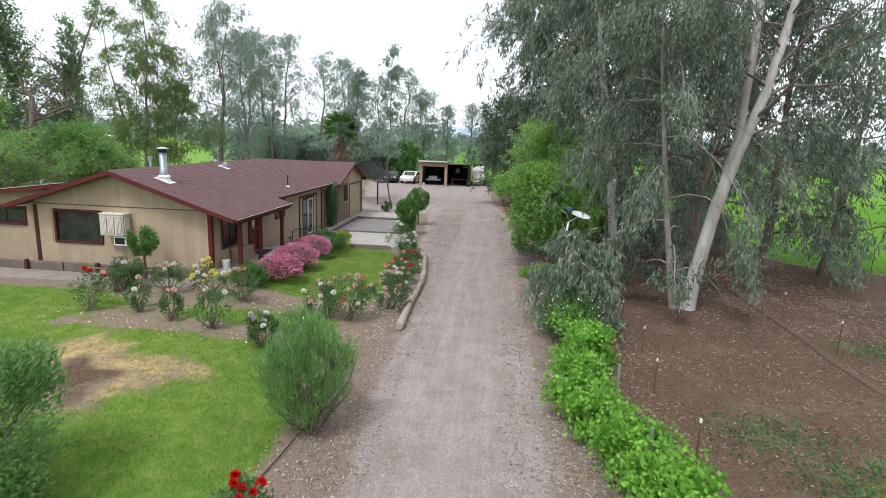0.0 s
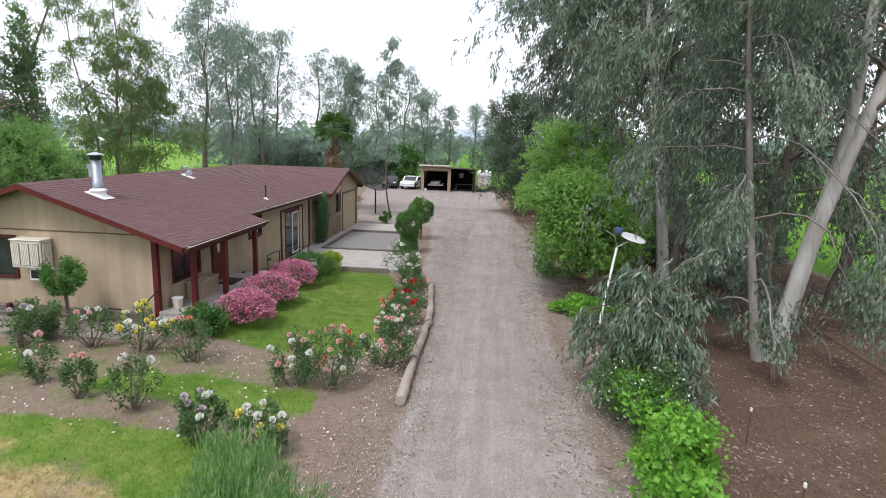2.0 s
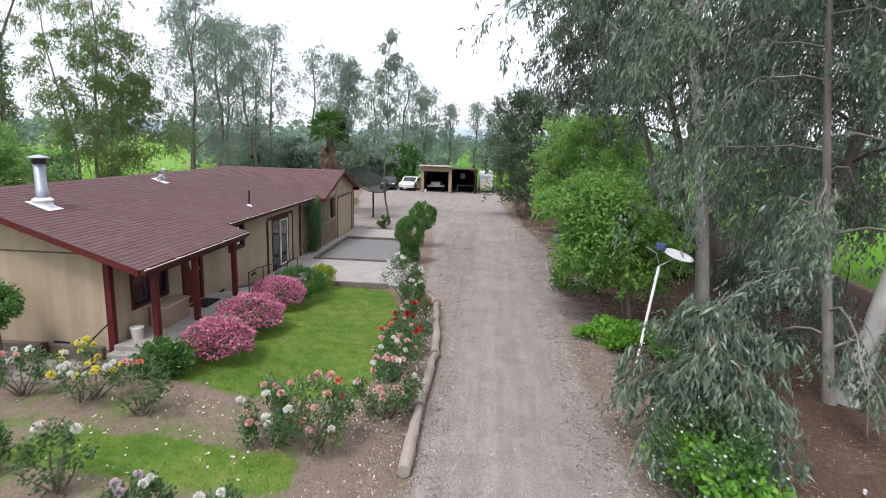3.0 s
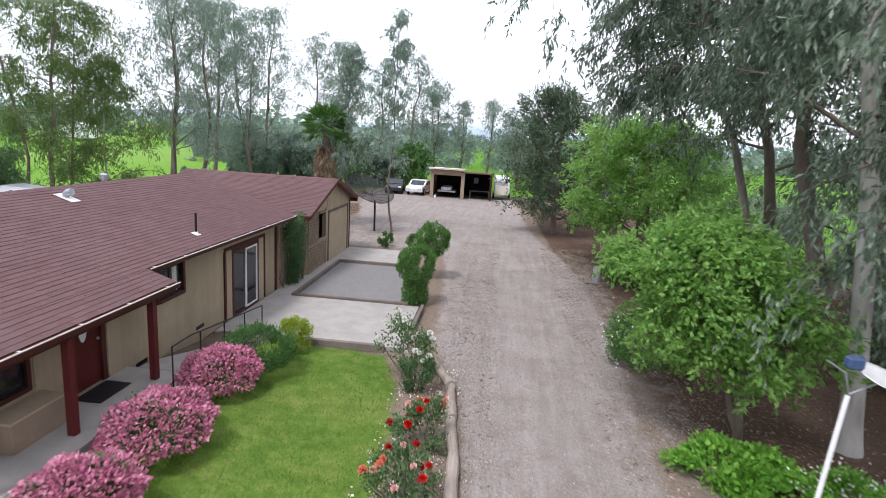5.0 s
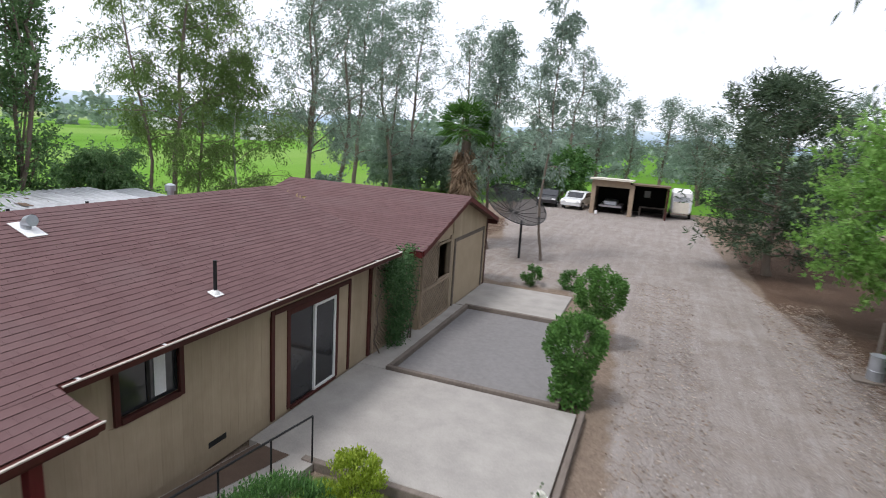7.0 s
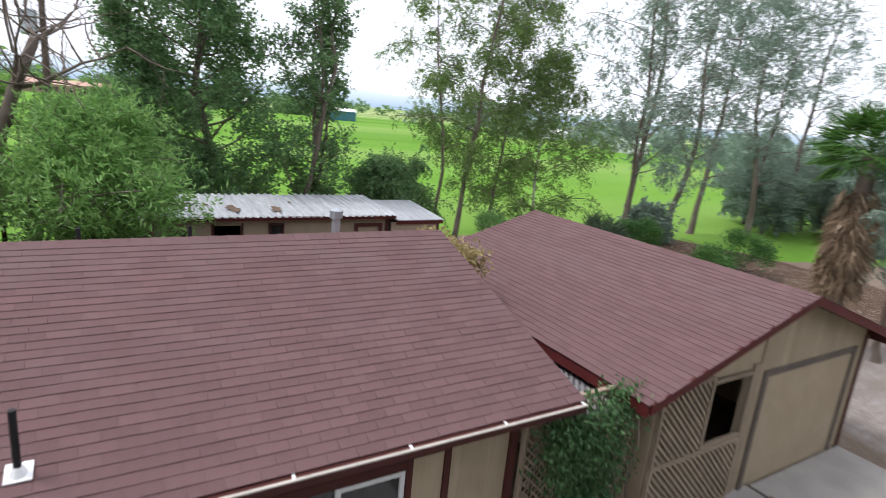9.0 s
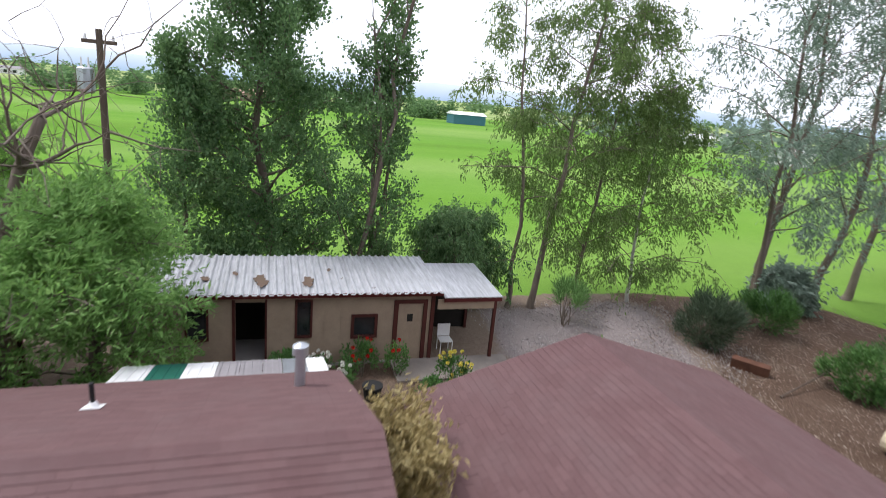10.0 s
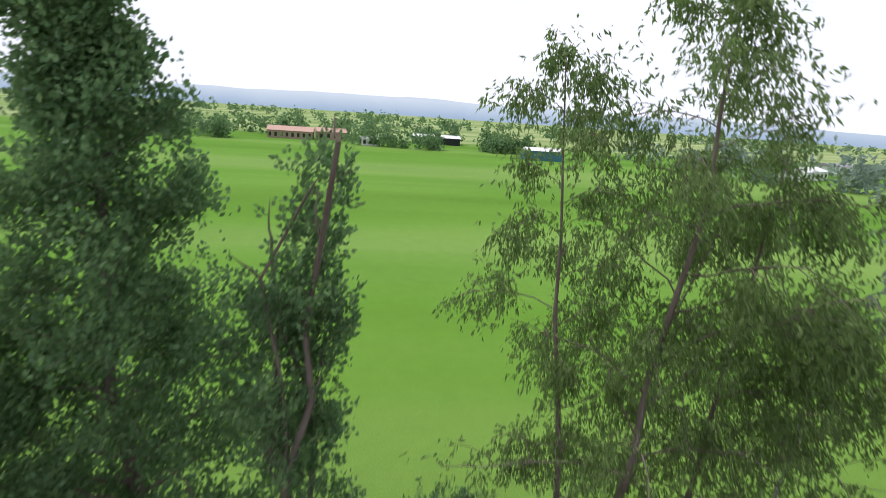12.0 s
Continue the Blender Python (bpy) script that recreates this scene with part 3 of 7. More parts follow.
def window(name, axis, at, out, a0, a1, z0, z1, parent, mullion=True, curtain=False, trim=M_TRIM, width=0.09):
    """A window in an opening: trim round it, a sash, dark panes."""
    def rect(a, b, c, d, o0, o1):
        lo, hi = sorted((at + out * o0, at + out * o1))
        return (a, b, lo, hi, c, d) if axis == "x" else (lo, hi, a, b, c, d)
    bm = boxes(rect(a0 - width, a0, z0 - width, z1 + width, -0.02, 0.05), rect(a1, a1 + width, z0 - width, z1 + width, -0.02, 0.05), rect(a0, a1, z1, z1 + width, -0.02, 0.05), bevel=0.005)
    win = part(name, bm, trim, parent)
    part("sill", boxes(rect(a0 - 0.003, a1 + 0.003, z0 - width, z0, -0.06, 0.07), bevel=0.006), trim, win)
    mid = (a0 + a1) / 2
    edges = [(a0, a1)] if not mullion else [(a0, mid), (mid, a1)]
    for i, (p, q) in enumerate(edges):
        f = 0.03
        part("sash", boxes(rect(p, p + f, z0, z1, -0.05, -0.015), rect(q - f, q, z0, z1, -0.05, -0.015), rect(p + f, q - f, z0, z0 + f, -0.05, -0.015), rect(p + f, q - f, z1 - f, z1, -0.05, -0.015)), M_DARK, win)
        part("pane", boxes(rect(p + f, q - f, z0 + f, z1 - f, -0.04, -0.03)), M_GLASS, win)
        if curtain and i == 1:
            part("blind", boxes(rect(p + 0.1, q - 0.2, z0 + 0.06, z1 - 0.06, -0.026, -0.018)), M_WHITE, win, "white blind drawn down")
    return win


# walls: openings as (from, to, sill, head)
SOUTH_HOLES = [(-17.2, -15.5, 1.42, 2.5)]
EAST_HOLES = [(20.95, 22.35, 1.3, 2.4), (23.25, 24.2, FLOOR, 2.62), (26.15, 27.15, 1.72, 2.45), (29.85, 31.55, 0.17, 2.15)]
south = wall_slab("wall", "x", WALL_S, -1, WALL_W, WALL_E, 0.2, lambda u: roof_z(u) - 0.1, SOUTH_HOLES, M_SIDING, house)
east = wall_slab("wall", "y", WALL_E, 1, WALL_S + 0.15, WALL_N, 0.05, lambda u: roof_z(WALL_E) - 0.08, EAST_HOLES, M_SIDING, house)
wall_slab("wall", "x", WALL_N + 0.14, 1, WALL_W, WALL_E, 0.0, lambda u: roof_z(u) - 0.1, [], M_SIDING, house)
wall_slab("wall", "y", WALL_W, -1, WALL_S + 0.15, WALL_N, 0.0, lambda u: roof_z(WALL_W) - 0.08, [], M_SIDING, house)
part("foundation", boxes((WALL_W + 0.2, WALL_E - 0.2, WALL_S + 0.2, WALL_N - 0.2, -0.1, 0.12)), M_CONCRETE, house)
boards(south, M_SIDING, "x", WALL_S, -1, WALL_W, WALL_E - 0.1, 0.45, lambda u: min(roof_z(u) - 0.13, 2.74), [(a - 0.09, b + 0.09, c - 0.09, d + 0.09) for a, b, c, d in SOUTH_HOLES])
boards(south, M_SIDING, "x", WALL_S, -1, WALL_W + 0.3, WALL_E - 0.3, 2.78, lambda u: max(roof_z(u) - 0.16, 2.8))
boards(east, M_SIDING, "y", WALL_E, 1, WALL_S + 0.12, WALL_N - 0.1, 0.3, lambda u: roof_z(WALL_E) - 0.1, [(a - 0.09, b + 0.09, c - 0.09, d + 0.09) for a, b, c, d in EAST_HOLES] + [(29.3, 32.1, 0.1, 2.25)])
part("band", boxes((WALL_W, WALL_E - 0.1, WALL_S - 0.035, WALL_S - 0.022, 2.742, 2.778)), M_SOFFIT, south, "thin brown joint strip across the gable")
part("corner_trim", boxes((WALL_E - 0.1, WALL_E + 0.05, WALL_S - 0.05, WALL_S + 0.1, 0.4, 2.66), bevel=0.006), M_REDPOST, house)
part("corner_trim", boxes((WALL_W - 0.05, WALL_W + 0.1, WALL_S - 0.05, WALL_S + 0.02, 0.4, 2.7), bevel=0.006), M_TRIM, house)
part("corner_trim", boxes((WALL_E - 0.02, WALL_E + 0.05, WALL_N + 0.02, WALL_N + 0.13, 0.1, 2.75), bevel=0.006), M_TRIM, house)
window("window", "x", WALL_S, -1, -17.2, -15.5, 1.42, 2.5, house, mullion=False)
window("window", "y", WALL_E, 1, 20.95, 22.35, 1.3, 2.4, house)
window("window", "y", WALL_E, 1, 26.15, 27.15, 1.72, 2.45, house, curtain=True)
for vx in (-16.35, -12.6):
    part("crawl_vent", boxes((vx - 0.2, vx + 0.2, WALL_S - 0.03, WALL_S - 0.022, 0.5, 0.6)), M_DARK, south)
for vy in (25.4, 27.9):
    part("crawl_vent", boxes((WALL_E + 0.022, WALL_E + 0.03, vy - 0.2, vy + 0.2, 0.42, 0.52)), M_DARK, east)

# front door on the porch, with an oval light
door = part("door", boxes((WALL_E - 0.06, WALL_E - 0.01, 23.29, 24.16, FLOOR + 0.01, 2.58), bevel=0.004), M_REDDOOR, house, "dark red panelled front door")
part("door_frame", boxes((WALL_E - 0.05, WALL_E + 0.05, 23.17, 23.29, FLOOR, 2.7), (WALL_E - 0.05, WALL_E + 0.05, 24.16, 24.28, FLOOR, 2.7), (WALL_E - 0.05, WALL_E + 0.05, 23.29, 24.16, 2.58, 2.7), bevel=0.005), M_TRIM, door)
bm = bmesh.new()
bmesh.ops.create_circle(bm, cap_ends=True, segments=24, radius=1, matrix=Matrix.Translation((WALL_E - 0.004, 23.72, 2.0)) @ Matrix.Rotation(radians(90), 4, "Y") @ Matrix.Diagonal((0.42, 0.13, 1, 1)))
part("oval_light", bm, M_WHITE, door, "oval leaded glass light")
bm = bmesh.new()
bmesh.ops.create_uvsphere(bm, u_segments=10, v_segments=8, radius=0.032, matrix=Matrix.Translation((WALL_E + 0.03, 24.07, 1.55)))
part("knob", bm, M_GALV, door)

# sliding glass door with a white screen and side panels
slider = part("sliding_door", boxes((WALL_E - 0.06, WALL_E + 0.04, 29.77, 29.87, 0.15, 2.25), (WALL_E - 0.06, WALL_E + 0.04, 31.53, 31.62, 0.15, 2.25), (WALL_E - 0.06, WALL_E + 0.04, 29.87, 31.53, 2.13, 2.25), (WALL_E - 0.06, WALL_E + 0.06, 29.87, 31.53, 0.12, 0.17), bevel=0.004), M_TRIM, house, "sliding glass door in dark brown trim")
part("fixed_pane", boxes((WALL_E - 0.03, WALL_E - 0.02, 29.87, 30.74, 0.17, 2.13)), M_GLASS, slider)
part("sliding_pane", boxes((WALL_E - 0.012, WALL_E - 0.004, 30.76, 31.47, 0.22, 2.06)), M_GLASS, slider)
part("white_frame", boxes((WALL_E - 0.02, WALL_E + 0.03, 30.7, 30.76, 0.17, 2.12), (WALL_E - 0.02, WALL_E + 0.03, 31.47, 31.53, 0.17, 2.12), (WALL_E - 0.02, WALL_E + 0.03, 30.76, 31.47, 2.06, 2.12), (WALL_E - 0.02, WALL_E + 0.03, 30.76, 31.47, 0.17, 0.22), bevel=0.004), M_WHITE, slider, "white painted screen frame")
part("trim", boxes((WALL_E, WALL_E + 0.05, 29.28, 29.38, 0.12, 2.36), (WALL_E, WALL_E + 0.05, 32.04, 32.13, 0.12, 2.36), (WALL_E, WALL_E + 0.05, 29.38, 32.04, 2.26, 2.36), bevel=0.005), M_TRIM, house)
part("side_panel", boxes((WALL_E, WALL_E + 0.02, 29.38, 29.77, 0.13, 2.26)), M_SIDING, house)
part("side_panel", boxes((WALL_E, WALL_E + 0.02, 31.62, 32.04, 0.13, 2.26)), M_SIDING, house)


# roof: deck, trim and shingles
def slab_x(x0, x1, y0, y1, thick=0.09, drop=0.0):
    """A roof board between two x, following the slope."""
    return prism([(x0, roof_z(x0) - drop), (x1, roof_z(x1) - drop), (x1, roof_z(x1) - drop - thick), (x0, roof_z(x0) - drop - thick)], "y", y0, y1)


roof = part("roof", slab_x(RX, EAVE, Y0, Y1), M_SOFFIT, house, "red-brown asphalt shingles")
part("deck", slab_x(EAVE + 0.001, PORCH_EAVE, Y0, 25.05), M_SOFFIT, roof)
part("deck", slab_x(WEST_EAVE, RX - 0.001, Y0, Y1), M_SOFFIT, roof)
part("fascia", boxes((EAVE - 0.01, EAVE + 0.025, 25.06, Y1, roof_z(EAVE) - 0.16, roof_z(EAVE) - 0.03)), M_TRIM, roof)
part("fascia", boxes((PORCH_EAVE - 0.01, PORCH_EAVE + 0.025, Y0, 25.05, roof_z(PORCH_EAVE) - 0.2, roof_z(PORCH_EAVE) - 0.03)), M_TRIM, roof)
for a, b in ((RX, PORCH_EAVE), (WEST_EAVE, RX)):
    part("barge_board", prism([(a, roof_z(a) + 0.005), (b, roof_z(b) + 0.005), (b, roof_z(b) - 0.145), (a, roof_z(a) - 0.145)], "y", Y0 - 0.045, Y0 - 0.002), M_REDPOST, roof)
part("barge_board", prism([(RX, RZ), (EAVE, roof_z(EAVE)), (EAVE, roof_z(EAVE) - 0.18), (RX, RZ - 0.18)], "y", Y1 + 0.002, Y1 + 0.045), M_TRIM, roof)
part("barge_board", prism([(WEST_EAVE, roof_z(WEST_EAVE)), (RX, RZ), (RX, RZ - 0.18), (WEST_EAVE, roof_z(WEST_EAVE) - 0.18)], "y", Y1 + 0.002, Y1 + 0.045), M_TRIM, roof)


def gutter(x, y0, y1, z):
    bm = prism([(x, z), (x + 0.1, z), (x + 0.11, z - 0.015), (x + 0.09, z - 0.1), (x, z - 0.1), (x, z - 0.012), (x + 0.012, z - 0.012), (x + 0.012, z - 0.088), (x + 0.082, z - 0.088), (x + 0.095, z - 0.02), (x + 0.012, z - 0.012)][:5], "y", y0, y1)
    gut = part("gutter", bm, M_TRIM, roof, "brown metal gutter with a pale lip")
    part("lip", boxes((x + 0.085, x + 0.116, y0, y1, z - 0.004, z + 0.012)), M_GUTTER, gut)
    return gut


for gx, a, b in ((EAVE + 0.026, 25.08, Y1), (PORCH_EAVE + 0.026, Y0, 25.06)):
    g = gutter(gx, a, b, roof_z(gx) - 0.01)
    for i in range(int((b - a) / 1.2) + 1):
        part("strap", boxes((gx - 0.02, gx + 0.115, a + 0.2 + i * 1.2, a + 0.23 + i * 1.2, roof_z(gx) - 0.012, roof_z(gx) - 0.002)), M_WHITE, g)

SHINGLE_W, SHINGLE_H = 0.305, 0.13


def shingle_mesh():
    """One tab: a thin wedge, thick at its lower edge. Local x along the course, y up the slope."""
    w, h = SHINGLE_W / 2 - 0.0015, SHINGLE_H
    v = [(-w, 0, 0.0), (w, 0, 0.0), (w, 0, 0.011), (-w, 0, 0.011), (-w, h + 0.03, 0.002), (w, h + 0.03, 0.002)]
    f = [(0, 1, 2, 3), (3, 2, 5, 4), (0, 3, 4), (1, 5, 2)]
    me = bpy.data.meshes.new("shingle")
    me.from_pydata(v, [], f)
    me.materials.append(M_SHINGLE)
    return me, np.array(v), f


SHINGLE, SHV, SHF = shingle_mesh()
SH_TRI = np.array([(0, 1, 2), (0, 2, 3), (3, 2, 5), (3, 5, 4), (0, 3, 4), (1, 5, 2)])


def shingle_slope(parent, origin, along, up, length, rise, singles=None, seed=0):
    """Courses of tabs over a slope. origin: the eave's corner; along: unit way of the eave; up: unit way up the slope. singles: a test of a tab's place, for tabs that are pieces of their own."""
    rng = np.random.default_rng(seed)
    origin, along, up = Vector(origin), Vector(along), Vector(up)
    nrm = along.cross(up).normalized()
    allv, own = [], 0
    for c in range(int(rise / SHINGLE_H) + 1):
        off = (c % 2) * SHINGLE_W / 2 + rng.uniform(-0.015, 0.015)
        for k in range(int(length / SHINGLE_W) + 2):
            u0, u1 = max(0.0, off + (k - 0.5) * SHINGLE_W), min(length, off + (k + 0.5) * SHINGLE_W)
            if u1 - u0 < 0.04 or c * SHINGLE_H + 0.05 > rise:
                continue
            p = origin + along * (u0 + u1) / 2 + up * (c * SHINGLE_H + rng.uniform(-0.003, 0.003)) + nrm * (0.006 + rng.uniform(0, 0.002))
            tilt = rng.uniform(-0.003, 0.003)
            a2 = (along + up * tilt).normalized()
            u2 = nrm.cross(a2) * min(1.0, (rise - c * SHINGLE_H) / (SHINGLE_H + 0.03))
            m = Matrix((a2 * ((u1 - u0) / SHINGLE_W), u2, nrm * rng.uniform(0.95, 1.2))).transposed().to_4x4()
            m.translation = p
            if singles and own < 300 and singles(p):
                ob = new("shingle", SHINGLE)
                ob.matrix_basis = m
                hang(ob, parent)
                own += 1
            else:
                allv.append(SHV @ np.array(m.to_3x3()).T + np.array(p))
    n = len(allv)
    tri = (SH_TRI[None] + 6 * np.arange(n)[:, None, None]).reshape(-1, 3)
    tagged(raw("shingle_covering", np.concatenate(allv), tri, M_SHINGLE, parent), kind="stuff")


SL = math.hypot(1, SLOPE)
UP_E, UP_W = (-1 / SL, 0, SLOPE / SL), (1 / SL, 0, SLOPE / SL)
shingle_slope(roof, (EAVE + 0.04, Y0 - 0.05, roof_z(EAVE + 0.04)), (0, 1, 0), UP_E, Y1 - Y0 + 0.1, (EAVE + 0.04 - RX) * SL, lambda p: p.y > 28.6 and p.x > -12.4, 1)
shingle_slope(roof, (PORCH_EAVE + 0.04, Y0 - 0.05, roof_z(PORCH_EAVE + 0.04)), (0, 1, 0), UP_E, 25.1 - Y0, (PORCH_EAVE - EAVE) * SL + 0.04, None, 2)
shingle_slope(roof, (WEST_EAVE - 0.04, Y1 + 0.05, roof_z(WEST_EAVE - 0.04)), (0, -1, 0), UP_W, Y1 - Y0 + 0.1, (RX - WEST_EAVE + 0.04) * SL, None, 3)
for i in range(int((Y1 - Y0) / 0.24)):
    y = Y0 + i * 0.24 - 0.04
    bm = prism([(-0.17, -0.047), (0, 0.012), (0.17, -0.047), (0.17, -0.057), (0, 0.002), (-0.17, -0.057)], "y", 0, 0.27)
    bmesh.ops.transform(bm, matrix=pose(RX, y, RZ + 0.012, -1.5), verts=bm.verts)
    part("ridge_cap", bm, M_SHINGLE, roof)

# chimney flue, pipes and roof vent
flue = part("flue", bar([(-13.52, 21.1, 3.6), (-13.52, 21.1, 4.08), (-13.52, 21.1, 4.09), (-13.52, 21.1, 4.74)], [0.14, 0.14, 0.125, 0.125], 28), M_FLUE, house, "galvanised metal flue with a cap", smooth=True)
part("cap_band", bar([(-13.52, 21.1, 4.72), (-13.52, 21.1, 4.83)], 0.145, 28), M_DARK, flue, "dark open band under the cap")
part("cap", bar([(-13.52, 21.1, 4.85), (-13.52, 21.1, 4.862), (-13.52, 21.1, 4.875), (-13.52, 21.1, 4.93)], [0.2, 0.235, 0.23, 0.04], 28), M_GALV, flue)
part("storm_collar", bar([(-13.52, 21.1, 3.82), (-13.52, 21.1, 3.85), (-13.52, 21.1, 3.9)], [0.235, 0.23, 0.152], 28), M_WHITE, flue)
part("collar", bar([(-13.52, 21.1, 3.64), (-13.52, 21.1, 3.72), (-13.52, 21.1, 3.818)], [0.25, 0.22, 0.19], 28), M_WHITE, flue)
part("flashing", slab_x(-13.78, -13.18, 20.86, 21.34, 0.01, -0.036), M_WHITE, flue)
pipe = part("vent_pipe", bar([(-15.7, 23.7, 3.7), (-15.7, 23.7, 4.3)], 0.06, 14), M_GALV, house)
part("cap", bar([(-15.7, 23.7, 4.3), (-15.7, 23.7, 4.42)], [0.1, 0.1], 14), M_GALV, pipe)
vent = part("roof_vent", bar([(-14.1, 26.9, 3.86), (-14.1, 26.9, 3.98), (-14.04, 26.9, 4.03), (-13.93, 26.9, 4.05)], [0.075, 0.08, 0.085, 0.095], 14), M_GALV, house)
part("flashing", slab_x(-14.3, -13.82, 26.75, 27.05, 0.01, -0.036), M_WHITE, vent)
pipe = part("vent_pipe", bar([(-11.4, 28.05, 2.9), (-11.4, 28.05, 3.56)], 0.03, 10), M_DARK, house, "black plumbing vent pipe")
part("boot", bar([(-11.4, 28.05, 2.968), (-11.4, 28.05, 3.06)], [0.085, 0.04], 12), M_WHITE, pipe)
part("flashing", slab_x(-11.49, -11.31, 27.96, 28.15, 0.01, -0.036), M_WHITE, pipe)

# porch: floor, posts, beam, steps
porch = part("porch_floor", boxes((WALL_E + 0.03, -9.95, 20.1, 24.9, -0.1, FLOOR), bevel=0.012), M_CONCRETE, None)
tagged(porch, "pale concrete porch floor raised above the lawn", "porch", kind="structure")
for py in (20.4, 22.2, 24.45):
    part("porch_post", boxes((-10.41, -10.27, py - 0.07, py + 0.07, FLOOR, roof_z(-10.34) - 0.28), bevel=0.008), M_REDPOST, house, "dark red timber post")
part("beam", boxes((-10.42, -10.26, 20.2, 24.95, roof_z(-10.26) - 0.28, roof_z(-10.26) - 0.1), bevel=0.006), M_TRIM, house)
for i in range(3):
    st = part("step", boxes((-11.25 + 0.0, -9.98, 20.1 - 0.3 * (i + 1), 20.09 - 0.3 * i, 0.0, FLOOR - 0.17 * (i + 1) + 0.06), bevel=0.01), M_CONCRETE, None)
    tagged(st, "worn concrete step up to the porch", "step", "porch steps", kind="structure")
walkway = prism([(24.91, FLOOR), (28.6, 0.14), (28.6, -0.1), (24.91, -0.1)], "x", -11.0, -9.75)
tagged(part("walkway", walkway, M_CONCRETE), "sloping concrete walk from porch to patio", "walkway", kind="structure")

# patio and gravel pad
tagged(part("patio", boxes((WALL_E + 0.06, -5.9, 28.62, 32.55, -0.1, 0.11), bevel=0.01), M_CONCRETE), "pale concrete patio slab", "patio", kind="structure")
tagged(part("patio_strip", boxes((WALL_E + 0.06, -10.5, 32.56, 38.4, -0.1, 0.11), bevel=0.01), M_CONCRETE), "concrete strip along the house wall", "patio", kind="structure")
tagged(part("patio_end", boxes((-10.9, -7.4, 38.5, 41.7, -0.1, 0.1), bevel=0.01), M_CONCRETE), "concrete apron before the garage door", "patio", kind="structure")
pad = plain("grey_fine_gravel", (0.2, 0.19, 0.188), 0.95, scale=24, vary=0.2, bump=0.5)
tagged(part("gravel_pad", boxes((-10.36, -6.5, 32.75, 38.3, -0.1, 0.06)), pad), "fine grey gravel pad in a timber border", "gravel", kind="structure")
for r in ((-10.5, -6.3, 32.57, 32.69), (-10.49, -10.37, 32.7, 38.3), (-10.5, -6.9, 38.32, 38.44), (-6.42, -6.3, 32.7, 38.2), (-10.0, -6.3, 28.47, 28.6), (-5.85, -5.73, 29.0, 32.6)):
    tagged(part("border_timber", boxes((*r, -0.05, 0.19), bevel=0.012), M_TIMBER), "weathered timber edging laid on the ground", "timber", "timber edging")

# front walk with a low timber wall
tagged(part("front_walk", boxes((-26, -11.3, 18.4, 19.5, -0.1, 0.42), bevel=0.012), M_WALK), "concrete walk along the front wall", "walkway", kind="structure")
for i in range(5):
    x0 = -25 + i * 2.75
    tagged(part("border_timber", boxes((x0, x0 + 2.7, 19.75, 19.9, 0.3, 0.66), bevel=0.014), M_TIMBER), "dark weathered timber edging by the wall", "timber", "timber edging")
    tagged(part("timber_stake", boxes((x0 + 1.3, x0 + 1.42, 19.63, 19.745, 0.2, 0.74), bevel=0.01), M_TRIM), "short brown stake holding the edging", "stake", "edging stakes")
tagged(part("rail_bar", bar([(-15.5, 19.0, 0.72), (-12.3, 18.9, 0.78)], 0.035, 10), M_TIMBER), "loose pole lying along the walk", "pole")

# west annex
annex = thing("annex", -21, 23, 0, "lower tan side wing with a dark red fascia", "house wing")


def annex_z(x):
    return 3.17 + 0.131 * (x + 19.43)


wall_slab("wall", "x", 20.75, -1, -25, WALL_W - 0.06, 0.1, lambda u: annex_z(u) - 0.14, [(-20.5, -18.98, 1.88, 2.43)], M_SIDING, annex)
part("wall", boxes((-25, -24.86, 20.91, 26, 0.1, 2.3)), M_SIDING, annex)
part("roof", prism([(-25.4, annex_z(-25.4)), (-16.95, annex_z(-16.95)), (-16.95, annex_z(-16.95) - 0.1), (-25.4, annex_z(-25.4) - 0.1)], "y", 20.35, 26.2), M_SHINGLE, annex, "low red-brown roof tied into the main roof")
part("fascia", prism([(-25.4, annex_z(-25.4) + 0.01), (-16.97, annex_z(-16.97) + 0.01), (-16.97, annex_z(-16.97) - 0.13), (-25.4, annex_z(-25.4) - 0.16)], "y", 20.3, 20.345), M_REDPOST, annex)
part("edge_strip", prism([(-25.4, annex_z(-25.4) + 0.012), (-16.95, annex_z(-16.95) + 0.012), (-16.95, annex_z(-16.95) + 0.034), (-25.4, annex_z(-25.4) + 0.034)], "y", 20.28, 20.42), M_GUTTER, annex, "pale metal drip edge")
window("window", "x", 20.75, -1, -20.5, -18.98, 1.88, 2.43, annex)

# garage wing
GY, GZ, GE0, GE1, GX0, GX1 = 38.55, 3.8, 34.8, 42.1, -17.75, -10.64
GS = (GZ - 2.62) / (GY - GE0)


def wing_z(y):
    return GZ - GS * abs(y - GY)


garage = thing("garage", -14.3, 38.6, 0, "tan garage wing with a gabled red-brown shingle roof", "garage")
GW = -10.95
ge = wall_slab("wall", "y", GW, 1, 35.4, 41.65, 0.0, lambda u: min(wing_z(u) - 0.08, 2.549), [(35.6, 37.8, 0.2, 2.5)], M_SIDING, garage)
part("gable_wall", prism([(35.4, 2.55), (41.65, 2.55), (41.65, wing_z(41.65) - 0.1), (GY, GZ - 0.1), (35.4, wing_z(35.4) - 0.1)], "x", GW - 0.1, GW + 0.002), M_SIDING, garage)
boards(ge, M_SIDING, "y", GW + 0.003, 1, 37.95, 41.6, 0.12, lambda u: wing_z(u) - 0.12, [(38.1, 41.3, 0, 2.4)])
part("wall", boxes((GX0 + 0.5, GW - 0.14, 41.5, 41.64, 0, 2.6)), M_SIDING, garage)
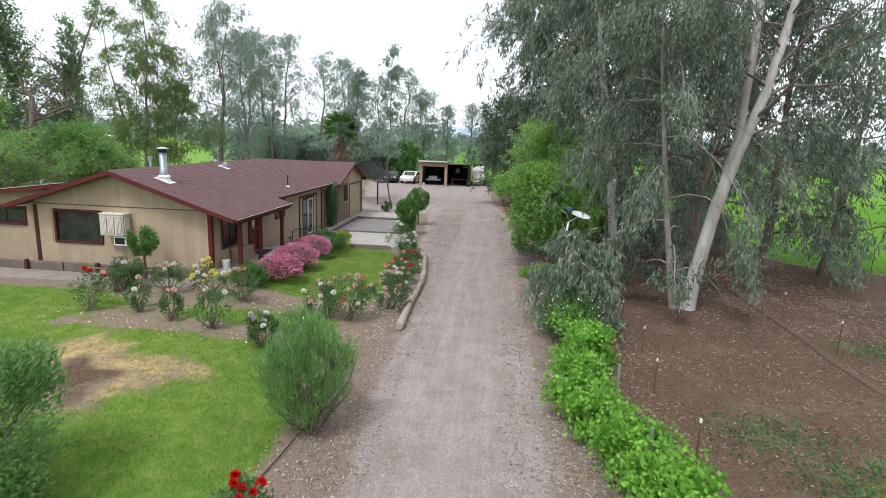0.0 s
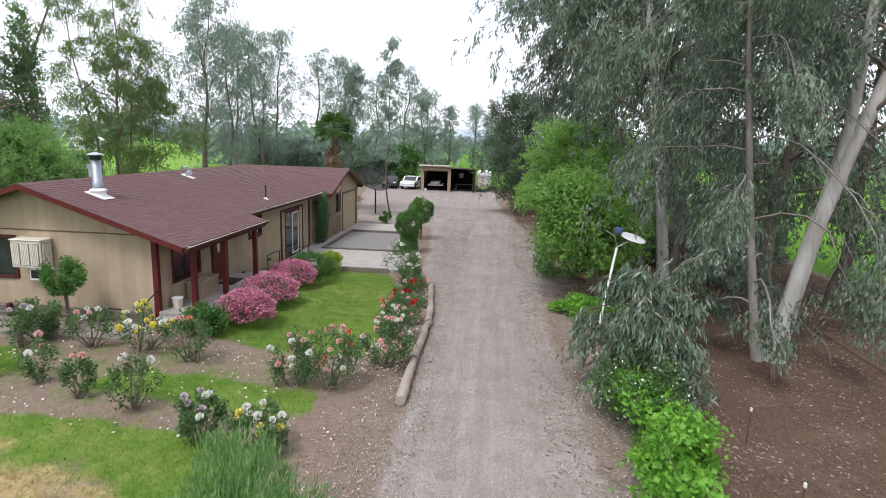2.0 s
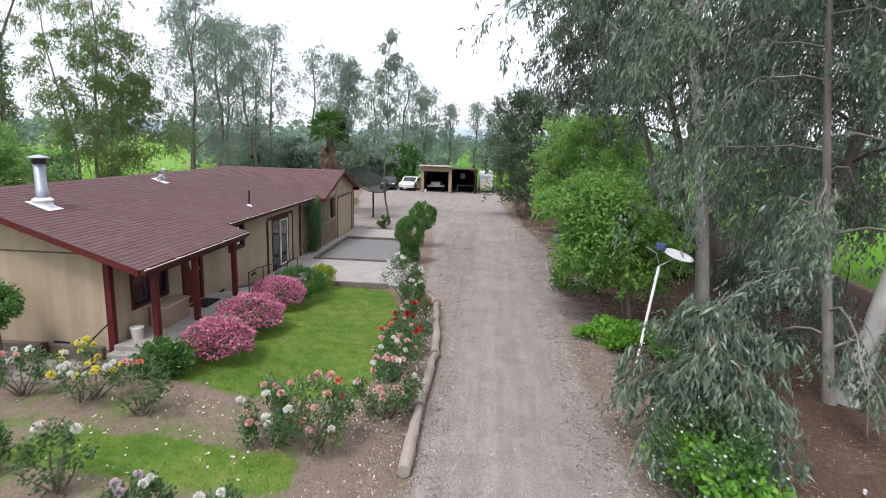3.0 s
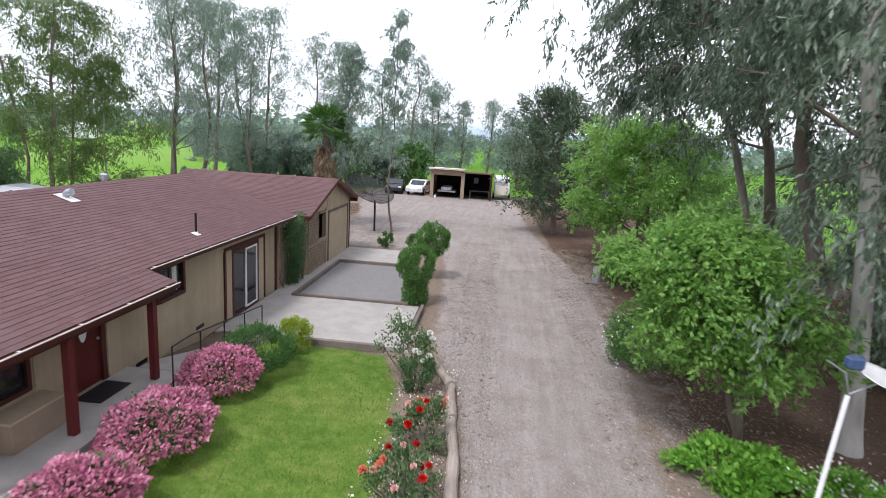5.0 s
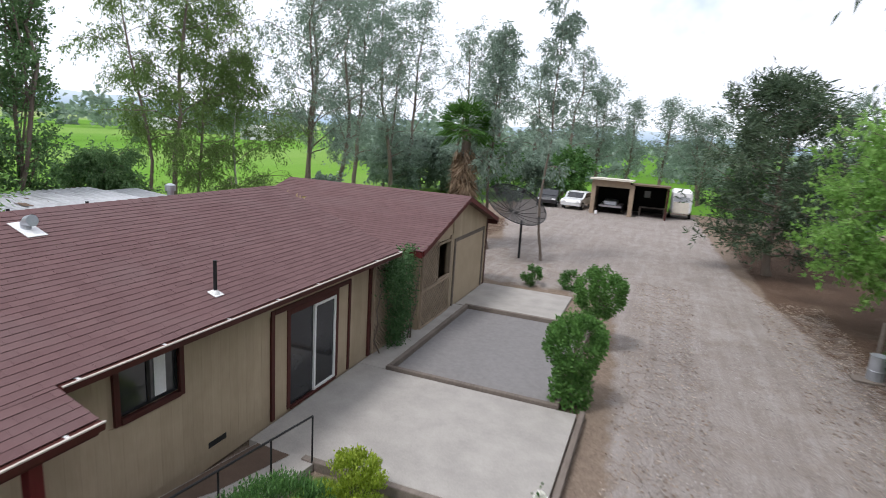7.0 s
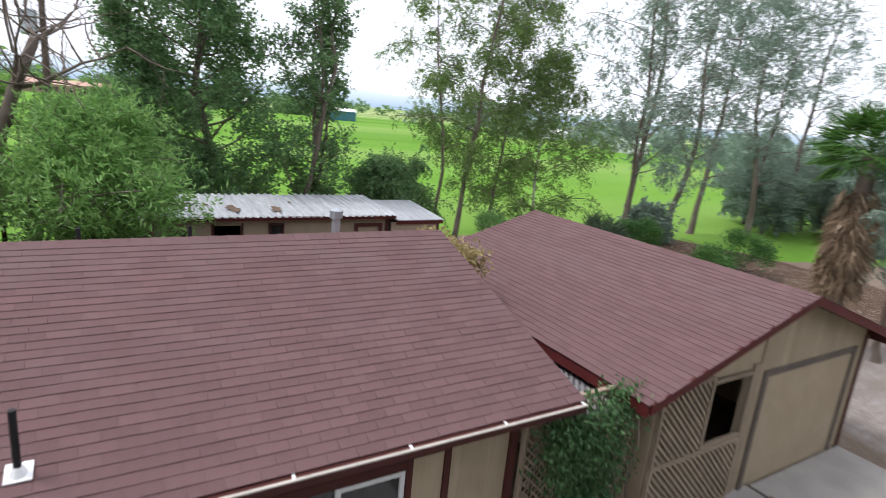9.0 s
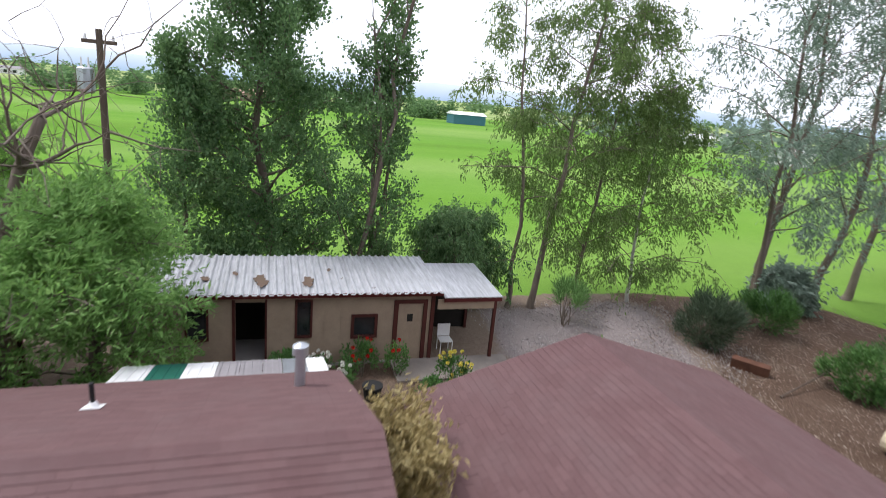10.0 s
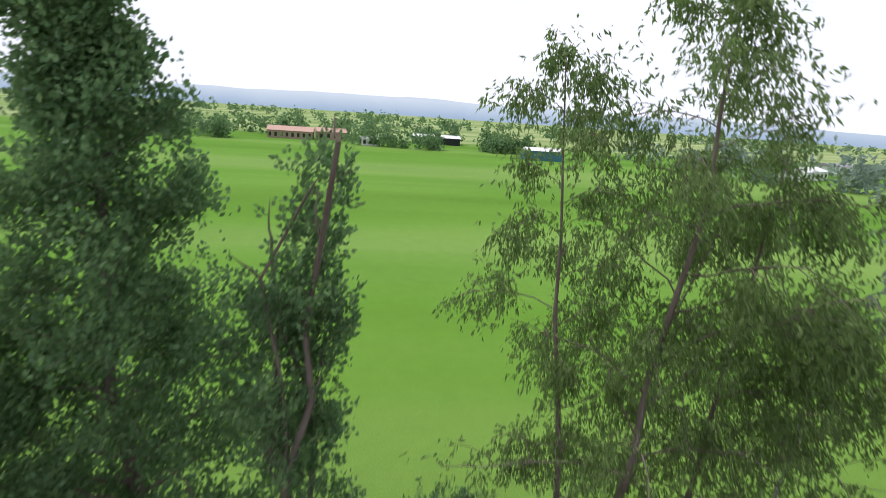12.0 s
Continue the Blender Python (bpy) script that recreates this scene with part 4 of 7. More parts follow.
part("wall", boxes((GX0 + 0.5, GW - 0.14, 35.42, 35.56, 0, 2.6)), M_SIDING, garage)
part("wall", prism([(35.57, 0), (41.49, 0), (41.49, wing_z(41.5) - 0.1), (GY, GZ - 0.1), (35.57, wing_z(35.57) - 0.1)], "x", GX0 + 0.5, GX0 + 0.64), M_SIDING, garage)
gd = part("garage_door", boxes((GW + 0.005, GW + 0.03, 38.2, 41.2, 0.1, 2.3), bevel=0.004), M_SIDING, garage, "flat tan garage door in brown trim")
part("trim", boxes((GW + 0.004, GW + 0.06, 38.08, 38.2, 0.1, 2.42), (GW + 0.004, GW + 0.06, 41.2, 41.32, 0.1, 2.42), (GW + 0.004, GW + 0.06, 38.2, 41.2, 2.3, 2.42), bevel=0.005), M_TIMBER, gd)
part("corner_trim", boxes((GW - 0.1, GW + 0.05, 41.6, 41.72, 0.05, 2.6), bevel=0.006), M_TRIM, garage)
part("window_frame", boxes((GW - 0.02, GW + 0.05, 36.64, 36.7, 1.27, 2.5), (GW - 0.02, GW + 0.05, 37.72, 37.9, 0.12, 2.6), (GW - 0.02, GW + 0.05, 36.7, 37.72, 1.27, 1.34), (GW - 0.02, GW + 0.05, 36.7, 37.72, 2.42, 2.47), bevel=0.004), M_LATTICE, garage, "timber frame of an open dark window in the lattice")
groof = part("roof", prism([(GE0, 2.62), (GY, GZ), (GE1, wing_z(GE1)), (GE1, wing_z(GE1) - 0.09), (GY, GZ - 0.09), (GE0, 2.53)], "x", GX0, GX1), M_SOFFIT, garage, "red-brown asphalt shingles")
for y0, y1 in ((GE0, GY), (GY, GE1)):
    part("barge_board", prism([(y0, wing_z(y0) + 0.005), (y1, wing_z(y1) + 0.005), (y1, wing_z(y1) - 0.15), (y0, wing_z(y0) - 0.15)], "x", GX1 + 0.002, GX1 + 0.045), M_REDPOST, groof)
part("fascia", boxes((GX0, GX1, GE0 - 0.03, GE0 - 0.002, 2.42, 2.6)), M_REDPOST, groof)
part("fascia", boxes((GX0, GX1, GE1 + 0.002, GE1 + 0.03, 2.42, 2.6)), M_TRIM, groof)
GL = math.hypot(1, GS)
shingle_slope(groof, (GX0 - 0.04, GE0 - 0.05, wing_z(GE0 - 0.05)), (1, 0, 0), (0, 1 / GL, GS / GL), GX1 - GX0 + 0.1, (GY - GE0 + 0.05) * GL, lambda p: p.x > -15 and p.y < 36.6, 5)
shingle_slope(groof, (GX1 + 0.05, GE1 + 0.05, wing_z(GE1 + 0.05)), (-1, 0, 0), (0, -1 / GL, GS / GL), GX1 - GX0 + 0.1, (GE1 + 0.05 - GY) * GL, None, 6)
for i in range(int((GX1 - GX0) / 0.24)):
    bm = prism([(-0.17, -0.047), (0, 0.012), (0.17, -0.047), (0.17, -0.057), (0, 0.002), (-0.17, -0.057)], "x", 0, 0.27)
    bmesh.ops.transform(bm, matrix=pose(GX0 + i * 0.24, GY, GZ + 0.012, 0, 1.5), verts=bm.verts)
    part("ridge_cap", bm, M_SHINGLE, groof)


def lattice(name, axis, at, a0, a1, z0, z1, label, parent=None, step=0.13):
    """Crossed laths in a frame."""
    lat = thing(name, *((at, a0, z0) if axis == "y" else (a0, at, z0)), label, "lattice") if parent is None else parent
    fr = part("frame", boxes(*((at - 0.02, at + 0.05, a, b, c, d) if axis == "y" else (a, b, at - 0.02, at + 0.05, c, d) for a, b, c, d in ((a0, a0 + 0.04, z0, z1), (a1 - 0.04, a1, z0, z1), (a0 + 0.04, a1 - 0.04, z1 - 0.04, z1), (a0 + 0.04, a1 - 0.04, z0, z0 + 0.04)))), M_LATTICE, lat)
    w, h = a1 - a0, z1 - z0
    for side in (0, 1):
        k = -h
        while k < w:
            p0, p1 = max(k, 0.0), min(k + h, w)
            if p1 - p0 > 0.05:
                q0, q1 = p0 - k, p1 - k
                if side:
                    q0, q1 = h - q0, h - q1
                o = 0.005 + 0.014 * side
                pts = []
                n = Vector((q1 - q0, -(p1 - p0))).normalized() * 0.017
                for u, v in ((p0, q0), (p1, q1)):
                    for s in (-1, 1):
                        pts.append((a0 + u - n.x * s, z0 + v - n.y * s))
                poly = [pts[0], pts[2], pts[3], pts[1]]
                bm = prism(poly, "x" if axis == "y" else "y", at + o, at + o + 0.01)
                part("lath", bm, M_LATTICE, fr)
            k += step
    return lat


lattice("trellis", "y", -11.25, 33.2, 35.38, 0.12, 2.6, "pale brown wooden lattice beside the vine")
lattice("trellis", "y", GW + 0.03, 35.45, 37.7, 0.12, 1.26, "pale brown wooden lattice on the garage wall", step=0.12)
lattice("trellis", "y", GW + 0.03, 35.45, 36.63, 1.265, 2.58, "pale brown wooden lattice on the garage wall", step=0.12)

# flat lattice roofing the gap between house and garage
flat = thing("lattice_cover", -12.6, 34.3, 2.3, "pale wooden lattice laid over the gap between the roofs", "lattice")
for side in (0, 1):
    k = -1.25
    while k < 3.0:
        a0, a1 = max(k, 0.0), min(k + 1.25, 3.0)
        if a1 - a0 > 0.06:
            b0, b1 = a0 - k, a1 - k
            if side:
                b0, b1 = 1.25 - b0, 1.25 - b1
            n = Vector((b1 - b0, -(a1 - a0))).normalized() * 0.02
            poly = [(-14.1 + a0 - n.x, 33.7 + b0 - n.y), (-14.1 + a1 - n.x, 33.7 + b1 - n.y), (-14.1 + a1 + n.x, 33.7 + b1 + n.y), (-14.1 + a0 + n.x, 33.7 + b0 + n.y)]
            part("lath", prism(poly, "z", 2.3 + 0.012 * side, 2.31 + 0.012 * side), M_GREYPANEL, flat)
        k += 0.12
part("frame", boxes((-14.1, -11.1, 33.64, 33.7, 2.22, 2.3), (-14.1, -11.1, 34.92, 34.97, 2.22, 2.3)), M_TRIM, flat)


# ---- plants ----
def unit(v):
    return v / np.maximum(np.linalg.norm(v, axis=-1, keepdims=True), 1e-9)


def leaf_arrays(p, d, length, width, rng, cup=0.12):
    """Diamond leaves: base points p, ways d, lengths and widths; two faces each, folded a little along the middle."""
    n = len(p)
    r = unit(rng.normal(size=(n, 3)))
    s = unit(np.cross(d, r))
    up = np.cross(s, d)
    length, width = np.broadcast_to(length, n)[:, None], np.broadcast_to(width, n)[:, None]
    mid = p + d * length * 0.45 + up * length * cup
    v = np.stack([p, mid + s * width / 2, p + d * length, mid - s * width / 2], 1).reshape(-1, 3)
    return v, np.arange(4 * n).reshape(n, 4)


def leaves(name, p, d, length, width, mat, parent, rng, label=""):
    v, f = leaf_arrays(np.asarray(p), unit(np.asarray(d)), length, width, rng)
    return raw(name, v, f, mat, parent, label)


def wood_mesh(name, limbs, mat, parent, sides=7):
    """Tapered limbs, each a list of points and radii, as one mesh."""
    vs, fs, base = [], [], 0
    for pts, rad in limbs:
        pts, rad = np.asarray(pts, float), np.asarray(rad, float)
        k = sides if rad[0] > 0.05 else 4 if rad[0] > 0.016 else 3
        d = unit(np.gradient(pts, axis=0))
        ref = np.where(np.abs(d[:, 2:3]) > 0.9, [[1.0, 0, 0]], [[0, 0, 1.0]])
        a = unit(np.cross(d, ref))
        for i in range(1, len(a)):
            if np.dot(a[i], a[i - 1]) < 0.2:
                a[i] = unit(a[i - 1] - d[i] * np.dot(a[i - 1], d[i]))
        b = np.cross(d, a)
        u = np.arange(k) * 2 * math.pi / k
        ring = pts[:, None] + rad[:, None, None] * (a[:, None] * np.cos(u)[None, :, None] + b[:, None] * np.sin(u)[None, :, None])
        vs.append(ring.reshape(-1, 3))
        n = len(pts)
        i = (np.arange(n - 1)[:, None] * k + np.arange(k)[None]).ravel()
        j = (np.arange(n - 1)[:, None] * k + (np.arange(k)[None] + 1) % k).ravel()
        fs.append(base + np.stack([i, j, j + k, i + k], 1))
        base += n * k
    return raw(name, np.concatenate(vs), np.concatenate(fs), mat, parent, smooth=True)


def limb(start, way, length, rng, bend=0.25, sag=0.0, n=6):
    """A crooked line from start, with a drift and a sag or lift."""
    t = np.linspace(0, 1, n)[:, None]
    way = unit(np.asarray(way, float))
    side = rng.normal(size=3) * bend * length
    wob = np.cumsum(rng.normal(size=(n, 3)) * 0.03 * length, 0)
    wob -= wob[0]
    return np.asarray(start) + way * length * t + side * t**2 * 0.5 + wob + np.array([0, 0, -sag * length]) * t**2


def tree(name, x, y, height, radius, seed, label, leaf_mat, bark_mat=None, trunk=0.2, lean=(0, 0), start=0.3, limbs=16, rise=0.7, sag=0.1, profile=None,
         subs=6, clump=26, spread=0.5, leaf=(0.16, 0.045), droop=0.8, group="", forks=1, z=None, category="tree", spine=None, arm=None, bare=None, tight=0.13):
    """A tree: one or more stems, limbs that fill a crown of the given profile, side shoots, and leaves in loose clumps round the shoots."""
    rng = np.random.default_rng(seed)
    bark_mat = bark_mat or M_BARK
    z = gzf(x, y) if z is None else z
    root = thing(name, x, y, z, label, category, group)
    profile = profile or (lambda t: math.sin(math.pi * min(1, 0.18 + 0.8 * t)) ** 0.7)
    wood_list, extra, cp, cd = [], [], [], []
    if arm:
        extra.append((np.array(arm[0], float), np.array(arm[1], float)))
    for f in range(forks):
        fl = np.array([lean[0], lean[1]]) + (rng.normal(size=2) * height * 0.12 if f else 0)
        t = np.array([0, 0.018, 0.05, 0.12, 0.24, 0.36, 0.48, 0.6, 0.72, 0.85, 1.0])
        n = len(t)
        line = np.stack([x + fl[0] * t**1.3, y + fl[1] * t**1.3, z - 0.1 + (height + 0.1) * t], 1)
        line[1:, :2] += np.cumsum(rng.normal(size=(n - 1, 2)) * height * 0.035 * np.diff(t)[:, None] ** 0.5, 0)
        if spine is not None and not f:
            sp = np.array(spine)
            line = np.stack([np.interp(line[:, 2], sp[:, 2], sp[:, k]) for k in range(2)] + [line[:, 2]], 1)
        rad = trunk * (1 - 0.86 * t) * (0.7 if f else 1)
        rad[:3] *= (1.4, 1.22, 1.06)
        wood_list.append((line, rad))
        for i in range(limbs):
            u = start + (1 - start) * ((i + rng.uniform(0, 0.9)) / limbs) ** 0.9
            q = np.array([np.interp(u, t, line[:, k]) for k in range(3)])
            tt = (u - start) / (1 - start)
            L = radius * profile(tt) * rng.uniform(0.6, 1.12)
            az = i * 2.4 + rng.uniform(-0.5, 0.5)
            el = rise * rng.uniform(0.5, 1.3)
            w = np.array([math.cos(az) * math.cos(el), math.sin(az) * math.cos(el), math.sin(el)])
            ln = limb(q, w, L / max(0.35, math.cos(el)), rng, 0.25, sag)
            r0 = float(np.interp(u, t, rad)) * 0.36
            wood_list.append((ln, np.linspace(r0, 0.012, len(ln))))
            for s in range(subs):
                c = rng.uniform(0.3, 1.0)
                k = min(int(c * 5), 4)
                b = ln[k] + (ln[k + 1] - ln[k]) * (c * 5 - k)
                sw = unit(w + rng.normal(size=3) * 0.8)
                sl = L * rng.uniform(0.18, 0.42)
                sn = limb(b, sw, sl, rng, 0.3, sag * 1.6, 4)
                wood_list.append((sn, np.linspace(max(0.012, r0 * 0.25), 0.006, 4)))
                k2 = max(1, rng.poisson(clump / 13))
                st = sn[0] + (sn[-1] - sn[0]) * rng.uniform(0.15, 1.1, k2)[:, None] + rng.normal(size=(k2, 3)) * spread * 0.35
                sprig = unit(rng.normal(size=(k2, 3)) * 0.8 + sw * 0.7 + np.array([0, 0, -1.3 * droop])) * spread * rng.uniform(0.8, 1.9, k2)[:, None]
                m = 10 * k2
                idx = np.repeat(np.arange(k2), 10)
                cp.append(st[idx] + sprig[idx] * rng.uniform(0, 1, m)[:, None] + rng.normal(size=(m, 3)) * spread * tight)
                cd.append(unit(rng.normal(size=(m, 3)) * 0.75 + unit(sprig[idx]) * 0.8 + np.array([0, 0, -1.2 * droop])))
    if bark_mat is M_BARK_PALE:
        wood_mesh("trunk", wood_list[:1] + extra, bark_mat, root, 10)
        wood_mesh("branchwork", wood_list[1:], M_BARK, root)
    else:
        wood_mesh("trunk", wood_list, bark_mat, root)
    p, d = np.concatenate(cp), np.concatenate(cd)
    keep = p[:, 2] > z + 0.25
    if bare:
        keep &= bare(p)
    p, d = p[keep], d[keep]
    n = len(p)
    leaves("crown", p, d, 1.1 * leaf[0] * rng.uniform(0.6, 1.3, n), 1.1 * leaf[1] * rng.uniform(0.7, 1.3, n), leaf_mat, root, rng)
    return root


def shrub(name, x, y, rx, ry, h, seed, label, leaf_mat, n=2500, leaf=(0.06, 0.035), lumps=24, lump_r=0.22, up=0.6, low=0.12, stems=7, category="shrub", group="", bark_mat=None, z=None, hollow=0.55):
    """A shrub: stems from the ground into an uneven mass of leaf clumps."""
    rng = np.random.default_rng(seed)
    z = gzf(x, y) if z is None else z
    root = thing(name, x, y, z, label, category, group)
    a, v = rng.uniform(0, 2 * math.pi, lumps), rng.uniform(-1, 1, lumps)
    rr = rng.uniform(hollow, 1.0, lumps) ** 0.6
    c = np.stack([np.cos(a) * np.sqrt(1 - v * v) * rr * rx, np.sin(a) * np.sqrt(1 - v * v) * rr * ry, (low + (1 - low) * (0.5 + 0.5 * v * rr)) * h], 1)
    c *= 1 - 0.25 * lump_r
    c += [x, y, z]
    k = rng.integers(0, lumps, n)
    off = unit(rng.normal(size=(n, 3))) * (rng.uniform(0, 1, n) ** 0.5)[:, None] * lump_r * np.array([rx, ry, h * 0.7]) * rng.uniform(0.8, 1.3, n)[:, None]
    p = c[k] + off
    p[:, 2] = np.maximum(p[:, 2], z + 0.03)
    d = unit(unit(p - [x, y, z + 0.35 * h]) + rng.normal(size=(n, 3)) * 0.7 + np.array([0, 0, up]))
    wood_list = []
    for i in rng.permutation(lumps)[:stems]:
        ln = limb([x + rng.normal() * rx * 0.12, y + rng.normal() * ry * 0.12, z - 0.05], c[i] - [x, y, z], np.linalg.norm(c[i] - [x, y, z]), rng, 0.1, 0, 5)
        wood_list.append((ln, np.linspace(0.012 + 0.012 * h, 0.005, 5)))
    wood_mesh("branchwork", wood_list, bark_mat or M_BARK, root, 5)
    leaves("foliage", p, d, leaf[0] * rng.uniform(0.6, 1.3, n), leaf[1] * rng.uniform(0.7, 1.3, n), leaf_mat, root, rng)
    return root, c, rng


def bloom_mesh(name, mat, size, seed):
    """One open flower: two rings of cupped petals."""
    rng = np.random.default_rng(seed)
    ps, ds = [], []
    for ring, (k, el) in enumerate(((7, 0.2), (6, 0.6), (5, 1.0), (3, 1.35))):
        for i in range(k):
            az = 2 * math.pi * (i + 0.5 * ring) / k
            ds.append((math.cos(az) * math.cos(el), math.sin(az) * math.cos(el), math.sin(el)))
            ps.append((0, 0, -0.1 * size))
    v, f = leaf_arrays(np.array(ps), unit(np.array(ds)), size * 0.5, size * 0.62, rng, 0.25)
    me = bpy.data.meshes.new(name)
    me.from_pydata(v.tolist(), [], f.tolist())
    me.materials.append(mat)
    return me


BLOOMS = {k: bloom_mesh("bloom", m, 0.115, 3) for k, m in (("red", M_PETAL_RED), ("pink", M_PETAL_PINK), ("white", M_PETAL_WHITE), ("yellow", M_PETAL_YELLOW), ("lilac", M_PETAL_LILAC), ("orange", M_PETAL_ORANGE))}


def rose(x, y, h, r, kinds, count, seed, label, n=1000, z=None):
    """A rose bush with its blooms, each a part."""
    root, c, rng = shrub("rose_bush", x, y, r, r, h, seed, label, M_LEAF_ROSE, n, (0.075, 0.05), 16, 0.3, 0.3, 0.2, 9, "rose bush", "rose bushes", z=z)
    zb = gzf(x, y) if z is None else z
    order = np.argsort(-c[:, 2])
    for i in range(count):
        b = c[order[i % len(order)]]
        o = unit(rng.normal(size=3))
        p = b + np.array([o[0] * r * 0.3, o[1] * r * 0.3, abs(o[2]) * 0.12 + 0.1 * h])
        ob = new("bloom", BLOOMS[kinds[i % len(kinds)]])
        s = rng.uniform(1.2, 1.75)
        ob.matrix_basis = pose(*p, *(rng.uniform(-35, 35, 2)), rng.uniform(0, 360)) @ Matrix.Scale(s, 4)
        hang(ob, root)
    return root


# big eucalyptus group beside the drive
LEAN = np.array(((5.7, 20.95, -0.1), (6.13, 20.95, 2.7), (6.48, 21, 4.5), (7.35, 21, 7.1), (7.7, 21, 8.9), (8.3, 21.2, 12), (8.7, 21.4, 15.5)))


def bare_side(p):
    """Keeps the side of the leaning trunk towards the drive free of leaves."""
    o = p[:, :2] - np.stack([np.interp(p[:, 2], LEAN[:, 2], LEAN[:, k]) for k in range(2)], 1)
    side = o[:, 0] * 0.93 - o[:, 1] * 0.37
    front = -o[:, 0] * 0.37 - o[:, 1] * 0.93
    return ~((np.abs(side) < 0.75) & (front > -0.4) & (p[:, 2] > 2.0) & (p[:, 2] < 12))


EUC = "large eucalyptus with pale bark and drooping grey-green leaves"
tree("eucalyptus", 5.7, 20.95, 15.5, 4.8, 11, EUC + ", leaning", M_LEAF_EUC, M_BARK_PALE, 0.26, (3, 0), 0.36, 26, 0.75, 0.32, spine=LEAN, bare=bare_side, tight=0.09, arm=(((6.5, 21, 4.5), (6.78, 21.1, 5.9), (6.95, 21.2, 8.7), (7.0, 21.3, 12)), (0.17, 0.15, 0.12, 0.05)), subs=9, clump=190, spread=0.5, leaf=(0.165, 0.044), droop=1.2, group="eucalyptus by the drive")
tree("eucalyptus", 5.25, 20.8, 14.0, 3.4, 12, EUC + ", slender", M_LEAF_EUC, M_BARK_MID, 0.125, (-1, 0), 0.07, 30, 0.5, 0.9, spine=((5.25, 20.8, -0.1), (4.75, 20.8, 2.7), (4.35, 20.85, 5.5), (4.0, 20.9, 8.2), (3.6, 21, 14)), bare=lambda p: bare_side(p) & (p[:, 2] > 0.95 + 0.25 * np.sin(p[:, 0] * 5)), tight=0.09, subs=9, clump=170, spread=0.5, leaf=(0.165, 0.044), droop=1.3, group="eucalyptus by the drive")
tree("eucalyptus", 4.15, 25.6, 17.0, 4.2, 13, EUC, M_LEAF_EUC, M_BARK_PALE, 0.22, (-0.3, 0.5), spine=((4.15, 25.6, -0.1), (3.9, 25.6, 2.6), (3.6, 25.6, 4.9), (3.3, 25.7, 7), (2.8, 25.8, 9.2), (2.3, 26, 17)), start=0.34, limbs=32, rise=0.6, sag=0.4, subs=9, clump=180, spread=0.5, leaf=(0.18, 0.048), droop=1.3, tight=0.09, group="eucalyptus by the drive")
tree("eucalyptus", 7.4, 25.5, 16.0, 5.0, 14, EUC, M_LEAF_EUC, M_BARK, 0.26, (1.2, 1.5), 0.25, 28, 0.5, 0.7, subs=8, clump=100, spread=0.55, leaf=(0.25, 0.06), tight=0.09, droop=1.2, group="eucalyptus by the drive")
tree("eucalyptus", 6.6, 31.5, 17.5, 8.2, 15, "large spreading eucalyptus with drooping grey-green leaves over the drive", M_LEAF_EUC, M_BARK, 0.3, (-2.4, 1.0), 0.46, 32, 0.5, 0.25, lambda t: 0.95 - 0.5 * t, subs=9, clump=112, spread=0.55, leaf=(0.25, 0.06), tight=0.09, droop=1.0, group="eucalyptus by the drive")
tree("eucalyptus", 6.4, 34.9, 17.0, 5.4, 19, EUC, M_LEAF_EUC, M_BARK, 0.24, (-3.9, 0.5), 0.32, 28, 0.55, 0.35, lambda t: 1.0 - 0.45 * t, subs=8, clump=104, spread=0.55, leaf=(0.25, 0.06), tight=0.09, droop=1.0, group="eucalyptus by the drive")
tree("eucalyptus", 11.0, 27.5, 13.0, 5.2, 16, EUC, M_LEAF_EUC, M_BARK, 0.24, (0.5, 0.5), 0.12, 22, 0.45, 0.6, subs=8, clump=120, spread=0.55, leaf=(0.22, 0.055), tight=0.09, droop=1.1, group="eucalyptus by the drive")
tree("eucalyptus", 5.2, 32.8, 13.5, 4.4, 27, "eucalyptus leaning out over the drive, with drooping leaves", M_LEAF_EUC, M_BARK_MID, 0.18, (-4.6, -0.4), 0.5, 26, 0.35, 0.3, lambda t: 1.0 - 0.4 * t, subs=9, clump=110, spread=0.5, leaf=(0.24, 0.058), droop=1.0, tight=0.09, group="eucalyptus by the drive")
tree("eucalyptus", 14.2, 28.0, 12.0, 4.2, 26, EUC, M_LEAF_EUC, M_BARK, 0.2, (0.8, 0.5), 0.16, 22, 0.45, 0.6, subs=8, clump=80, spread=0.55, leaf=(0.22, 0.055), tight=0.09, droop=1.1, group="eucalyptus by the drive")
tree("eucalyptus", 10.5, 36.0, 14.0, 5.0, 18, EUC, M_LEAF_EUC, M_BARK, 0.24, (0.5, 0.5), 0.12, 20, 0.5, 0.5, subs=8, clump=90, spread=0.55, leaf=(0.22, 0.055), tight=0.09, droop=1.1, group="eucalyptus by the drive")
tree("eucalyptus", 1.75, 18.0, 3.1, 1.3, 17, "young eucalyptus with drooping blue-grey leaves", M_LEAF_EUC, M_BARK, 0.06, (-0.3, -0.3), 0.3, 18, 0.45, 0.75, subs=7, clump=80, spread=0.3, leaf=(0.2, 0.042), droop=1.4)

